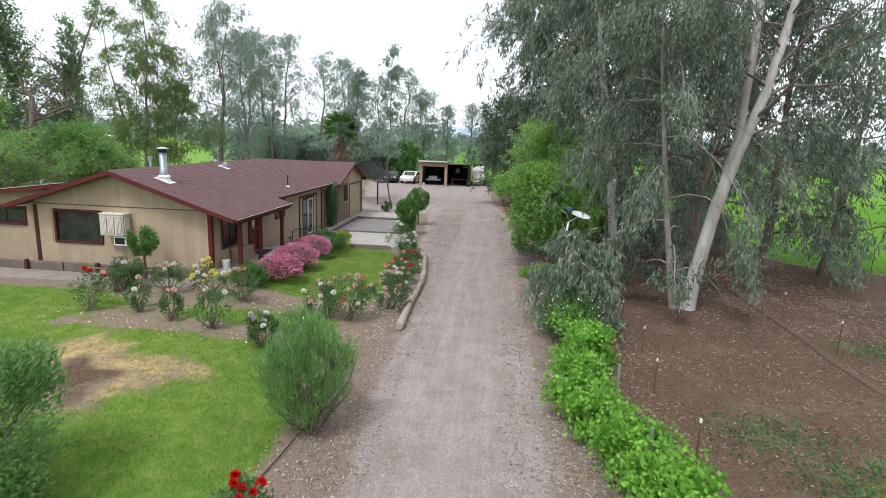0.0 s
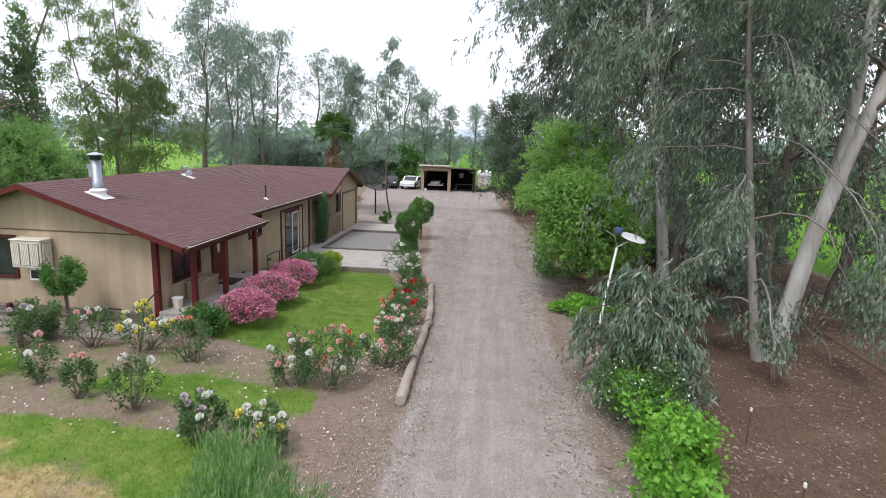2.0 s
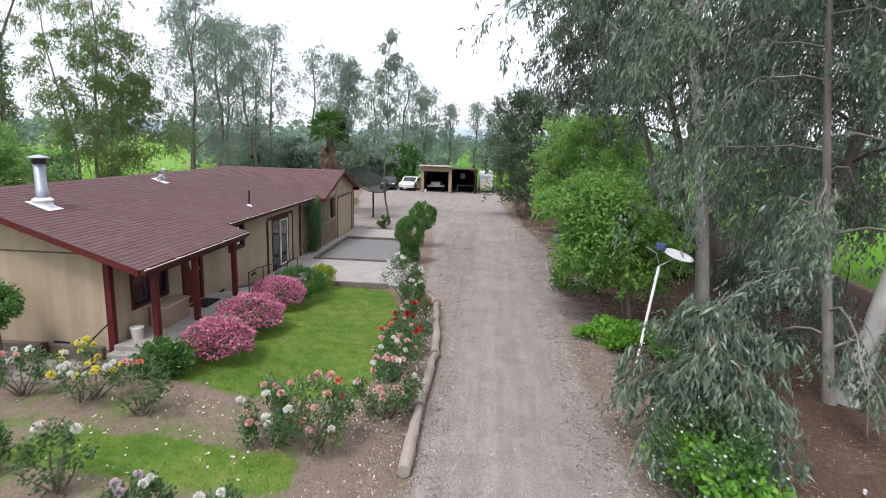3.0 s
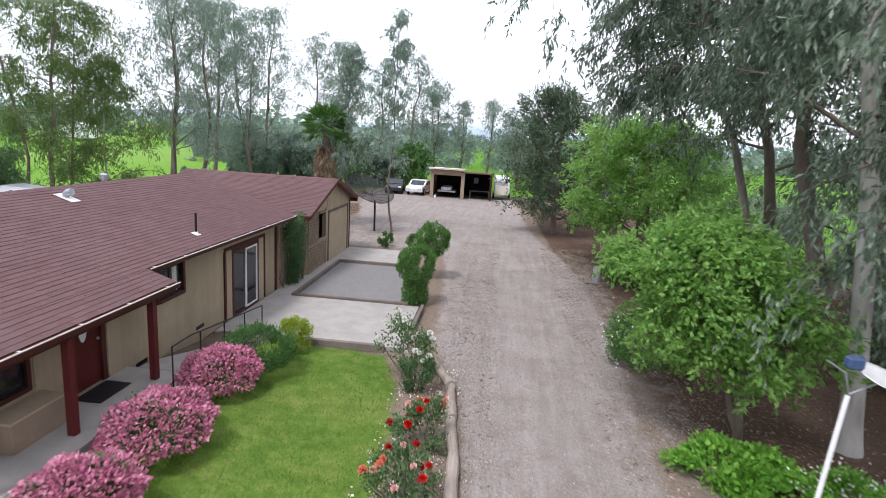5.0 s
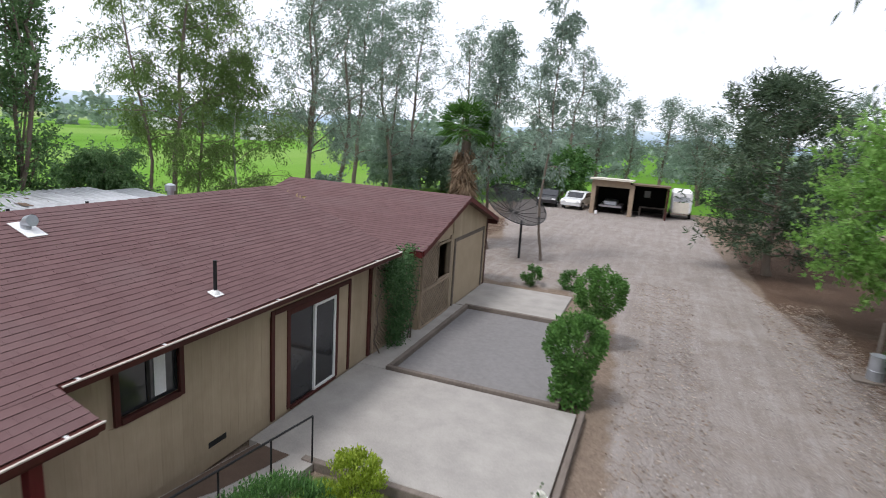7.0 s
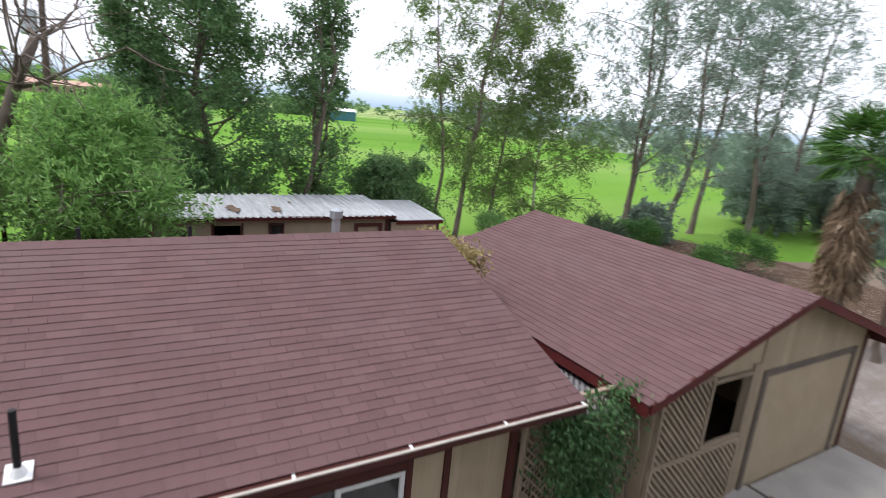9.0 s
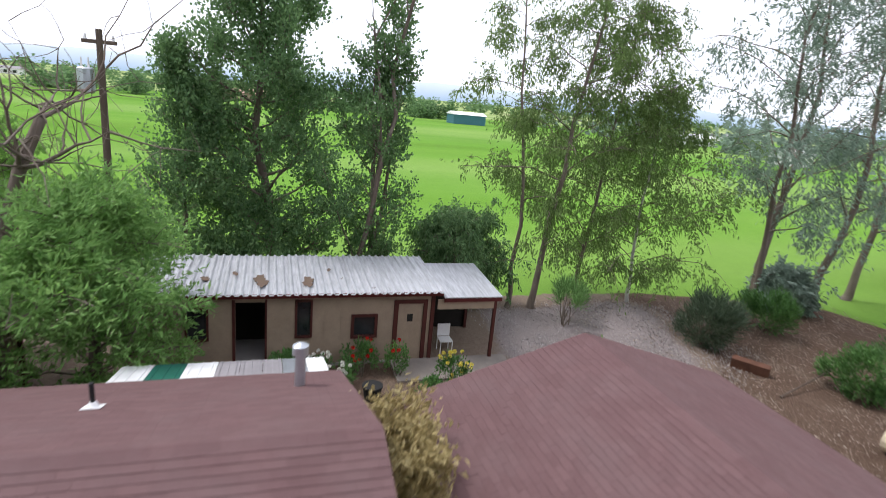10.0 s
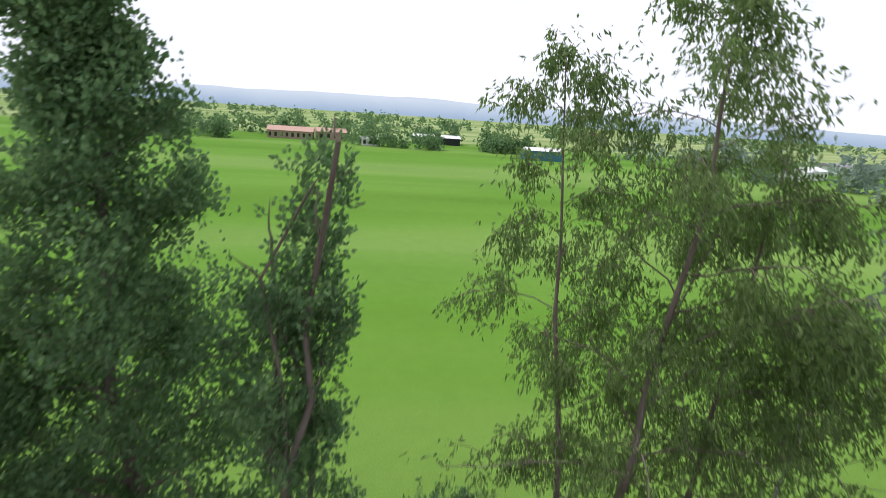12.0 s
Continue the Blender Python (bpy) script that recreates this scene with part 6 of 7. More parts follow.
snag = thing("dead_poplar", -28.6, 34.95, 0, "bare dead poplar stems with broken tops", "dead tree")
g = np.random.default_rng(161)
for dx, dy, hh, r in ((0, 0, 11.4, 0.11), (0.1, 0.5, 11.2, 0.085), (-0.1, 0.3, 10.4, 0.06)):
    ln = limb([-28.6 + dx, 34.95 + dy, -0.1], [0, 0.02 + dy * 0.06, 1], hh, g, 0.02, n=8)
    stems = [(ln, np.linspace(r, r * 0.45, 8))]
    for k in range(7):
        stems.append((limb(ln[3 + k % 5], unit(g.normal(size=3) * 0.5 + [0, 0, 1.2]), g.uniform(0.3, 1.0), g, 0.2), np.linspace(0.03, 0.008, 6)))
    wood_mesh("stem", stems, M_BARK, snag)

bare_tree(-24.4, 25.8, 12.5, 160, "bare dead tree with crooked grey-brown limbs")

# palm with a skirt of dead fronds
def palm(x, y, h, seed):
    rng = np.random.default_rng(seed)
    root = thing("palm_tree", x, y, 0, "fan palm with a skirt of dead brown fronds", "palm")
    part("trunk", bar([(x, y, -0.1), (x + 0.05, y, h * 0.5), (x, y, h)], [0.3, 0.24, 0.22], 12), M_BARK, root)
    for name, mat, n, el0, el1, L in (("crown", M_LEAF_PALM, 70, -0.6, 1.4, 1.5), ("skirt", M_THATCH, 110, -1.45, -1.12, 1.6)):
        p, d, ln, wd = [], [], [], []
        for i in range(n):
            az, el = rng.uniform(0, 2 * math.pi), rng.uniform(el0, el1)
            w = np.array([math.cos(az) * math.cos(el), math.sin(az) * math.cos(el), math.sin(el)])
            side = unit(np.cross(w, [0, 0, 1.0]))
            hub = np.array([x, y, h - (rng.uniform(0.1, 3.0) if name == "skirt" else 0)]) + w * 0.55 * L
            for k in range(15):
                a = (k - 7) / 7 * 1.15
                p.append(hub)
                d.append(w * math.cos(a) + side * math.sin(a) + np.array([0, 0, -0.25]))
                ln.append(L * 0.62 * rng.uniform(0.8, 1.1))
                wd.append(0.06)
            p.append(np.array([x, y, hub[2] - w[2] * 0.55 * L]))
            d.append(w)
            ln.append(0.6 * L)
            wd.append(0.04)
        leaves(name, np.array(p), np.array(d), np.array(ln), np.array(wd), mat, root, rng, "green fan fronds" if name == "crown" else "hanging dead brown fronds")


M_LEAF_PALM = leaf("palm_frond", (0.022, 0.072, 0.014), (0.054, 0.144, 0.025), (0.108, 0.230, 0.043), 0.35)
palm(-14.2, 47.9, 6.1, 170)

# ---- things on and round the house ----
cooler = thing("evaporative_cooler", -14.7, 19.8, 1.75, "boxy off-white evaporative cooler hung on the front wall", "cooler")
part("case", boxes((-15.2, -14.32, 19.72, 20.14, 1.76, 2.52), bevel=0.02), M_OFFWHITE, cooler)
M_PAD = plain("tan_cooler_pad", (0.2, 0.165, 0.125), 0.95, scale=20, vary=0.3)
for side in range(3):
    u0 = -15.16 + side * 0.28
    pn = part("louvre_panel", boxes((u0, u0 + 0.24, 19.705, 19.719, 1.84, 2.45), bevel=0.004), M_PAD, cooler, "brown pad behind slats")
    for i in range(5):
        part("louvre", boxes((u0 + 0.008 + i * 0.047, u0 + 0.04 + i * 0.047, 19.685, 19.704, 1.85, 2.44)), M_OFFWHITE, pn)
pn = part("louvre_panel", boxes((-14.32, -14.306, 19.76, 20.1, 1.84, 2.45), bevel=0.004), M_PAD, cooler, "brown pad behind slats")
for i in range(5):
    part("louvre", boxes((-14.305, -14.285, 19.775 + i * 0.063, 19.815 + i * 0.063, 1.85, 2.44)), M_OFFWHITE, pn)
part("lid", boxes((-15.22, -14.28, 19.69, 20.14, 2.521, 2.56), bevel=0.012), M_OFFWHITE, cooler)
ac = thing("window_air_conditioner", -14.5, 19.95, 1.42, "small white air conditioner under the cooler", "air conditioner")
part("case", boxes((-14.78, -14.3, 19.8, 20.14, 1.4, 1.74), bevel=0.015), M_WHITE, ac)
part("grille", boxes((-14.73, -14.35, 19.79, 19.798, 1.46, 1.69)), M_DARK, ac)

chest = thing("storage_box", -10.95, 22.0, FLOOR, "tan wooden storage box on the porch", "storage box")
part("body", boxes((-11.2, -10.75, 21.45, 22.55, FLOOR, FLOOR + 0.5), bevel=0.01), M_STUCCO, chest)
part("lid", boxes((-11.23, -10.72, 21.42, 22.58, FLOOR + 0.501, FLOOR + 0.55), bevel=0.012), M_SIDING, chest)
bucket = thing("bucket", -11.0, 20.6, FLOOR, "pale grey plastic bucket on the porch", "bucket")
part("body", bar([(-11.0, 20.6, FLOOR), (-11.0, 20.6, FLOOR + 0.28)], [0.12, 0.15], 16), M_OFFWHITE, bucket)
part("rim", bar([(-11.0, 20.6, FLOOR + 0.281), (-11.0, 20.6, FLOOR + 0.3)], [0.16, 0.16], 16), M_WHITE, bucket)
tagged(part("doormat", boxes((-11.2, -10.65, 23.25, 24.15, FLOOR + 0.001, FLOOR + 0.018), bevel=0.005), M_DARK), "dark rubber doormat before the red door", "doormat")

rail = thing("handrail", -9.7, 26.3, 0.3, "thin black iron handrail beside the sloping walk", "handrail")
for i in range(5):
    yy = 24.2 + i * 1.07
    zz = FLOOR - max(0, (yy - 24.91)) / 3.69 * 0.46
    part("post", bar([(-9.78, yy, zz - 0.1), (-9.78, yy, zz + 0.86)], 0.016, 8), M_DARK, rail)
part("top_bar", bar([(-9.78, 24.2, FLOOR + 0.86), (-9.78, 24.9, FLOOR + 0.86), (-9.78, 28.48, FLOOR + 0.43)], 0.018, 8), M_DARK, rail)
# thin brown wedge laid on the sloping walk beside the wall
bed = bmesh.new()
bz = lambda y: FLOOR - (y - 24.91) / 3.69 * 0.46 + 0.006
bv = [bed.verts.new((x, y, bz(y) + d)) for d in (-0.05, 0.0) for x, y in ((-10.98, 25.6), (-10.45, 27.0), (-10.25, 28.5), (-10.98, 28.55))]
for q in ((0, 1, 2, 3), (4, 5, 6, 7), (0, 1, 5, 4), (1, 2, 6, 5), (2, 3, 7, 6), (3, 0, 4, 7)):
    bed.faces.new([bv[i] for i in q])
bmesh.ops.recalc_face_normals(bed, faces=bed.faces)
tagged(part("soil_bed", bed, M_BEDSOIL), "thin dark brown wedge along the house wall", "soil bed", kind="structure")
rail = thing("handrail", -11.0, 20.0, 0.4, "low iron handrail beside the porch steps", "handrail")
part("post", bar([(-11.2, 19.3, 0.3), (-11.2, 19.3, 1.0)], 0.016, 8), M_DARK, rail)
part("top_bar", bar([(-11.2, 20.05, 1.25), (-11.2, 19.3, 1.0), (-11.2, 19.1, 0.95)], 0.018, 8), M_DARK, rail)

# striped patio cover behind the house
cover = thing("patio_cover", -19.4, 31.7, 0, "low patio cover of white, green and grey panels", "patio cover")
for i, (mat, w) in enumerate(((M_WHITE, 0.62), (M_GREENPANEL, 0.62), (M_WHITE, 0.62), (M_GREYPANEL, 0.45), (M_GREYPANEL, 0.45), (M_GREYPANEL, 0.4), (M_GALV, 0.5), (M_WHITE, 0.42))):
    y0 = 29.5 + sum((0.62, 0.62, 0.62, 0.45, 0.45, 0.4, 0.5, 0.42)[:i])
    p = part("panel", prism([(-20.4, 2.2), (-18.66, 2.62), (-18.66, 2.65), (-20.4, 2.23)], "y", y0 + 0.006, y0 + w - 0.006), mat, cover)
    for k in range(3):
        q = y0 + w * (k + 0.5) / 3
        part("rib", prism([(-20.4, 2.231), (-18.66, 2.651), (-18.66, 2.668), (-20.4, 2.248)], "y", q - 0.012, q + 0.012), mat, p)
part("beam", boxes((-20.3, -20.18, 29.5, 33.5, 2.05, 2.2), bevel=0.006), M_TRIM, cover)
for yy in (29.6, 33.4):
    part("post", boxes((-20.29, -20.19, yy - 0.05, yy + 0.05, 0, 2.05), bevel=0.006), M_TRIM, cover)
pipe = part("vent_pipe", bar([(-17.6, 32.9, 3.02), (-17.6, 32.9, 3.72)], 0.09, 14), M_GALV, house, "galvanised flue pipe")
part("cap", bar([(-17.6, 32.9, 3.72), (-17.6, 32.9, 3.88), (-17.6, 32.9, 3.93)], [0.14, 0.14, 0.04], 14), M_GALV, pipe)
for py in (28.3, 29.95):
    pipe = part("vent_pipe", bar([(-16.9, py, 3.3), (-16.9, py, 3.76)], 0.035, 10), M_DARK, house, "black plumbing vent pipe")
    part("boot", bar([(-16.9, py, 3.375), (-16.9, py, 3.46)], [0.09, 0.045], 12), M_WHITE, pipe)
    part("flashing", slab_x(-17.04, -16.76, py - 0.13, py + 0.13, 0.01, -0.036), M_WHITE, pipe)

# ---- outbuilding behind the house ----
CBX, CBY0, CBY1 = -24.3, 28.6, 37.3
shed = thing("outbuilding", -25.8, 33, 0, "low tan outbuilding with a rusty white metal roof", "outbuilding")
CB_HOLES = [(31.46, 32.27, 0.08, 2.08), (33.17, 33.55, 1.0, 2.08), (34.85, 35.48, 0.95, 1.55), (36.2, 37.0, 0.1, 1.96), (30.2, 30.7, 1.0, 1.9)]
wall_slab("wall", "y", CBX, 1, CBY0, CBY1, 0, lambda u: 2.34, CB_HOLES, M_STUCCO, shed)
part("wall", boxes((-27.1, -26.96, CBY0, CBY1, 0, 2.48)), M_STUCCO, shed)
part("wall", boxes((-26.95, CBX - 0.145, CBY0, CBY0 + 0.14, 0, 2.34)), M_STUCCO, shed)
part("wall", boxes((-26.95, CBX - 0.145, CBY1 - 0.14, CBY1, 0, 2.34)), M_STUCCO, shed)
part("floor_slab", boxes((-26.95, CBX + 0.02, CBY0 + 0.15, CBY1 - 0.15, -0.1, 0.06)), M_CONCRETE, shed)
# added sheet, black in place of the shade behind the openings
part("dark_partition", boxes((-26.3, -26.2, CBY0 + 0.15, CBY1 - 0.15, 0.061, 2.2)), M_BLACK, shed)
window("window", "y", CBX, 1, 33.17, 33.55, 1.0, 2.08, shed, mullion=False, width=0.06)
window("window", "y", CBX, 1, 34.85, 35.48, 0.95, 1.55, shed, mullion=False, width=0.09)
window("window", "y", CBX, 1, 30.2, 30.7, 1.0, 1.9, shed, mullion=False, width=0.06)
part("door_frame", boxes((CBX - 0.02, CBX + 0.03, 31.38, 31.46, 0.08, 2.16), (CBX - 0.02, CBX + 0.03, 32.27, 32.33, 0.08, 2.16)), M_TRIM, shed)
cdoor = part("door", boxes((CBX - 0.05, CBX - 0.01, 36.2, 37.0, 0.1, 1.96), bevel=0.004), M_STUCCO, shed, "tan door with a small square light")
part("trim", boxes((CBX - 0.02, CBX + 0.05, 36.06, 36.2, 0.08, 2.08), (CBX - 0.02, CBX + 0.05, 37.0, 37.13, 0.08, 2.08), (CBX - 0.02, CBX + 0.05, 36.2, 37.0, 1.96, 2.08), bevel=0.005), M_TRIM, cdoor)
part("door_light", boxes((CBX - 0.008, CBX + 0.002, 36.5, 36.68, 1.35, 1.6)), M_BLACK, cdoor)
part("corner_post", boxes((CBX - 0.02, CBX + 0.06, 37.24, 37.36, 0.05, 2.33), bevel=0.006), M_TRIM, shed)
part("panel_trim", boxes((CBX + 0.002, CBX + 0.02, 33.95, 33.98, 0.9, 1.9), (CBX + 0.002, CBX + 0.02, 34.45, 34.48, 0.9, 1.9)), M_STUCCO, shed)
part("fascia", boxes((CBX + 0.22, CBX + 0.26, CBY0 - 0.2, 37.55, 2.28, 2.4)), M_REDPOST, shed)


def corrugated(y0, y1, x0, x1, z0, z1, amp=0.024, pitch=0.23):
    """A corrugated sheet: ridges run up the slope."""
    n = int((y1 - y0) / pitch * 12) + 1
    y = np.linspace(y0, y1, n)
    h = amp * np.clip(3.2 * np.sin((y - y0) / pitch * 2 * math.pi) - 1.4, -1, 1)
    rows = [np.stack([np.full(n, x0 + (x1 - x0) * t), y, z0 + (z1 - z0) * t + h], 1) for t in (0, 0.5, 1)]
    v = np.concatenate(rows)
    i = np.concatenate([np.arange(n - 1) + r * n for r in (0, 1)])
    return v, np.stack([i, i + 1, i + n + 1, i + n], 1)


tin = part("roof", boxes((-27.3, CBX + 0.2, CBY0 - 0.2, 37.54, 2.36, 2.375)), M_SOFFIT, shed, "rusty white corrugated metal")
for v in tin.data.vertices:
    v.co.z += 0.035 * (CBX + 0.2 - v.co.x)
rng = np.random.default_rng(7)
for i in range(10):
    y0 = CBY0 - 0.22 + i * 0.915
    v, f = corrugated(y0, min(y0 + 0.96, 37.58), CBX + 0.34, -27.4, 2.41 + (i % 2) * 0.006, 2.56 + (i % 2) * 0.006 + rng.uniform(-0.01, 0.015))
    raw("metal_sheet", v, f, M_TIN, tin, smooth=True)
for ry, rx, rr in ((32.15, -25.0, 0.3), (33.5, -24.9, 0.26), (31.4, -25.6, 0.12), (34.2, -25.9, 0.09), (30.6, -25.2, 0.15)):
    a = np.linspace(0, 2 * math.pi, 29)[:-1]
    k = rr * (1 + 0.14 * np.sin(a * 4 + ry * 3) + 0.16 * np.sin(a * 9 + rx * 5) + 0.25 * np.sin(a * 2 + ry))
    bm = prism([(rx + 1.3 * k[i] * math.cos(t), ry + 0.7 * k[i] * math.sin(t)) for i, t in enumerate(a)], "z", 0, 0.004)
    for v in bm.verts:
        v.co.z += 2.447 + (CBX + 0.34 - v.co.x) * 0.0436
    part("rust_patch", bm, M_SOFFIT, tin, "dark rusted patch")
lean_to = thing("lean_to", -25.6, 38.7, 0, "small open lean-to with a white metal roof and dark red posts", "lean-to")
part("roof", prism([(CBX + 0.28, 2.2), (-26.9, 2.42), (-26.9, 2.45), (CBX + 0.28, 2.23)], "y", 37.6, 39.54), M_TIN, lean_to)
part("fascia", boxes((CBX + 0.2, CBX + 0.25, 37.6, 39.54, 2.06, 2.2)), M_REDPOST, lean_to)
part("header", boxes((CBX + 0.12, CBX + 0.18, 37.42, 39.4, 1.8, 2.12)), M_STUCCO, lean_to)
for px, py in ((CBX + 0.14, 39.36), (-26.7, 39.36), (-26.7, 37.66)):
    part("post", boxes((px - 0.05, px + 0.05, py - 0.05, py + 0.05, 0, 2.12), bevel=0.006), M_TRIM, lean_to)
# back wall blackened to carry the shade under the lean-to roof
part("back_wall", boxes((-26.85, -26.77, 37.6, 39.45, 0, 2.3)), M_BLACK, lean_to)
chair = thing("garden_chair", -24.8, 38.0, 0.02, "white plastic garden chair in the lean-to", "chair")
part("seat", boxes((-25.05, -24.6, 37.78, 38.22, 0.42, 0.46), bevel=0.01), M_WHITE, chair)
part("backrest", boxes((-25.08, -25.04, 37.78, 38.22, 0.47, 0.9), bevel=0.01), M_WHITE, chair)
for dx, dy in ((0.02, 0.02), (0.02, 0.42), (0.43, 0.02), (0.43, 0.42)):
    part("leg", bar([(-25.05 + dx, 37.78 + dy, 0), (-25.05 + dx, 37.78 + dy, 0.42)], 0.02, 6), M_WHITE, chair)
for r in ((-24.28, -22.9, 36.0, 39.9, 0.08), (-23.5, -22.0, 38.3, 41.0, 0.05), (-24.28, -21.9, 31.4, 32.4, 0.07)):
    tagged(part("yard_slab", boxes((*r[:4], -0.1, r[4]), bevel=0.012), M_WALK), "worn dusty concrete slab in the back yard", "slab", "yard slabs", kind="structure")

# back yard plants and clutter
def flowers(x, y, r, h, kind, n, seed, label, count=18):
    root, c, g = shrub("flower_clump", x, y, r, r, h, seed, label, M_LEAF_SHRUB, n, (0.1, 0.05), 18, 0.35, 0.5, 0.2, 8, "flowers")
    for i in range(count):
        b = c[i % len(c)] + np.array([g.normal() * 0.12, g.normal() * 0.12, 0.2 + g.uniform(0, 0.15)])
        ob = new("bloom", BLOOMS[kind])
        ob.matrix_basis = pose(*b, g.uniform(-30, 30), g.uniform(-30, 30), g.uniform(0, 360)) @ Matrix.Scale(1.25, 4)
        hang(ob, root)


flowers(-22.4, 37.5, 0.5, 1.0, "yellow", 900, 200, "clump of tall yellow flowers in the back yard", 22)
flowers(-23.0, 33.9, 0.8, 0.75, "white", 1500, 201, "clump of white daisies in the back yard", 30)
flowers(-23.6, 35.0, 0.6, 0.95, "red", 1200, 202, "red flowers before the outbuilding", 9)
flowers(-23.3, 36.0, 0.35, 1.1, "red", 600, 203, "slim bush with few red flowers", 3)
shrub("bush", -23.3, 33.0, 0.8, 0.6, 0.9, 204, "green bush by the outbuilding door", M_LEAF_SHRUB, 2200, (0.1, 0.06), 24, 0.32)
shrub("bush", -21.6, 36.6, 0.6, 0.6, 0.8, 205, "leafy bush in the back yard bed", M_LEAF_SHRUB, 1600, (0.1, 0.06), 20, 0.32)
shrub("bush", -22.0, 40.6, 0.55, 0.5, 1.0, 206, "upright light green bush by the garage", M_LEAF_BRIGHT, 1600, (0.12, 0.03), 20, 0.3, 1.5)
shrub("bush", -22.9, 42.6, 0.5, 0.5, 1.1, 207, "upright light green bush on the pale gravel", M_LEAF_BRIGHT, 1500, (0.13, 0.03), 20, 0.3, 1.6)
shrub("spiky_bush", -24.2, 48.2, 1.1, 1.0, 1.8, 208, "spiky dark green bush at the yard's edge", M_LEAF_PINE, 4200, (0.4, 0.03), 20, 0.35, 0.9)
shrub("spiky_bush", -25.2, 52.2, 1.1, 1.1, 1.7, 209, "spiky green bush near the fence line", M_LEAF_SHRUB, 3200, (0.3, 0.04), 22, 0.35, 0.9)
shrub("bush", -20.2, 50.8, 1.1, 1.1, 1.6, 210, "dark green bush behind the garage", M_LEAF_SHRUB, 3600, (0.13, 0.06), 26, 0.32)
shrub("bush", -21.0, 54.5, 1.3, 1.3, 2.0, 211, "dark green bush behind the garage", M_LEAF_SHRUB, 3200, (0.14, 0.06), 26, 0.32)
shrub("young_palm", -26.2, 43.3, 0.65, 0.65, 1.6, 212, "young palm on a stubby brown trunk", M_LEAF_FEATHER, 900, (0.5, 0.03), 10, 0.3, 0.9, 0.55)
part_pot = thing("flower_pot", -22.1, 35.1, 0, "black plastic pot on the ground", "pot")
part("body", bar([(-22.1, 35.1, 0), (-22.1, 35.1, 0.42)], [0.2, 0.27], 18), M_TYRE, part_pot)
part("rim", bar([(-22.1, 35.1, 0.421), (-22.1, 35.1, 0.46)], [0.29, 0.29], 18), M_TYRE, part_pot)
plate = boxes((-0.6, 0.6, -0.14, 0.14, 0.0, 0.38), bevel=0.01)
bmesh.ops.transform(plate, matrix=pose(-22.2, 48.4, 0.0, 12, 0, 35), verts=plate.verts)
tagged(part("rusty_plate", plate, M_RUST), "rusty steel plate lying in the yard", "plate")
tagged(part("fallen_pole", bar([(-21.0, 50.4, 0.45), (-20.4, 47.8, 0.08)], 0.03, 8), M_SAGE), "thin pole lying over the rusty plate", "pole")
for i, (bx, by) in enumerate(((-17.2, 48.5), (-16.2, 48.6))):
    b = thing("bale", bx, by, 0, "cream wrapped bale behind the garage", "bale", "cream bales")
    part("wrap", bar([(bx - 0.45, by, 0.4), (bx - 0.38, by, 0.4), (bx + 0.38, by, 0.4), (bx + 0.45, by, 0.4)], [0.26, 0.4, 0.4, 0.26], 16), M_YELLOW_BALE, b)
pg = thing("garden_shelter", -22.8, 25.2, 0, "small dark green roofed shelter on posts", "shelter")
part("roof", prism([(-24.0, 2.45), (-22.0, 2.72), (-22.0, 2.78), (-24.0, 2.52)], "y", 23.6, 26.5), M_GREENPANEL, pg)
for px, py in ((-22.1, 26.4), (-22.1, 23.8), (-23.9, 26.4), (-23.9, 23.8)):
    part("post", boxes((px - 0.05, px + 0.05, py - 0.05, py + 0.05, 0, 2.55)), M_TRIM, pg)

# power pole
pole = thing("power_pole", -30.0, 27.1, 0, "wooden power pole with a grey transformer and crossarm", "power pole")
part("pole", bar([(-30.1, 27.1, -0.1), (-30.05, 27.1, 5), (-30.0, 27.1, 9.3)], [0.14, 0.12, 0.095], 12), M_SAGE, pole)
part("crossarm", boxes((-30.06, -29.94, 26.6, 27.6, 8.85, 8.97), bevel=0.008), M_SAGE, pole)
tr = part("transformer", bar([(-29.6, 26.75, 7.3), (-29.6, 26.75, 7.35), (-29.6, 26.75, 8.05), (-29.6, 26.75, 8.1)], [0.2, 0.25, 0.25, 0.2], 16), M_GALV, pole, "grey steel transformer can")
for k in (-0.1, 0.1):
    part("bushing", bar([(-29.6, 26.75 + k, 8.1), (-29.6, 26.75 + k, 8.4)], [0.035, 0.02], 8), M_WHITE, tr)
for yy in (26.7, 27.1, 27.5):
    part("insulator", bar([(-30, yy, 8.97), (-30, yy, 9.13)], [0.05, 0.03], 8), M_WHITE, pole)

# ---- along the drive ----
LOGS = [((-3.84, 16.75), (-3.88, 19.0)), ((-3.9, 19.05), (-3.84, 21.9)), ((-3.84, 22.0), (-4.1, 24.9)), ((-4.1, 25.0), (-4.25, 26.5)), ((-4.25, 26.55), (-4.95, 28.1))]
for i, ((x0, y0), (x1, y1)) in enumerate(LOGS):
    n = 7
    g = np.random.default_rng(300 + i)
    pts = [(x0 + (x1 - x0) * k / n + g.normal() * 0.012, y0 + (y1 - y0) * k / n, 0.12 + g.normal() * 0.006) for k in range(n + 1)]
    lg = part("edging_log", bar(pts, [0.125 + g.normal() * 0.008 - 0.004 * k for k in range(n + 1)], 12), M_LOG, None, smooth=False)
    tagged(lg, "weathered grey-brown log edging the drive", "log", "edging logs")
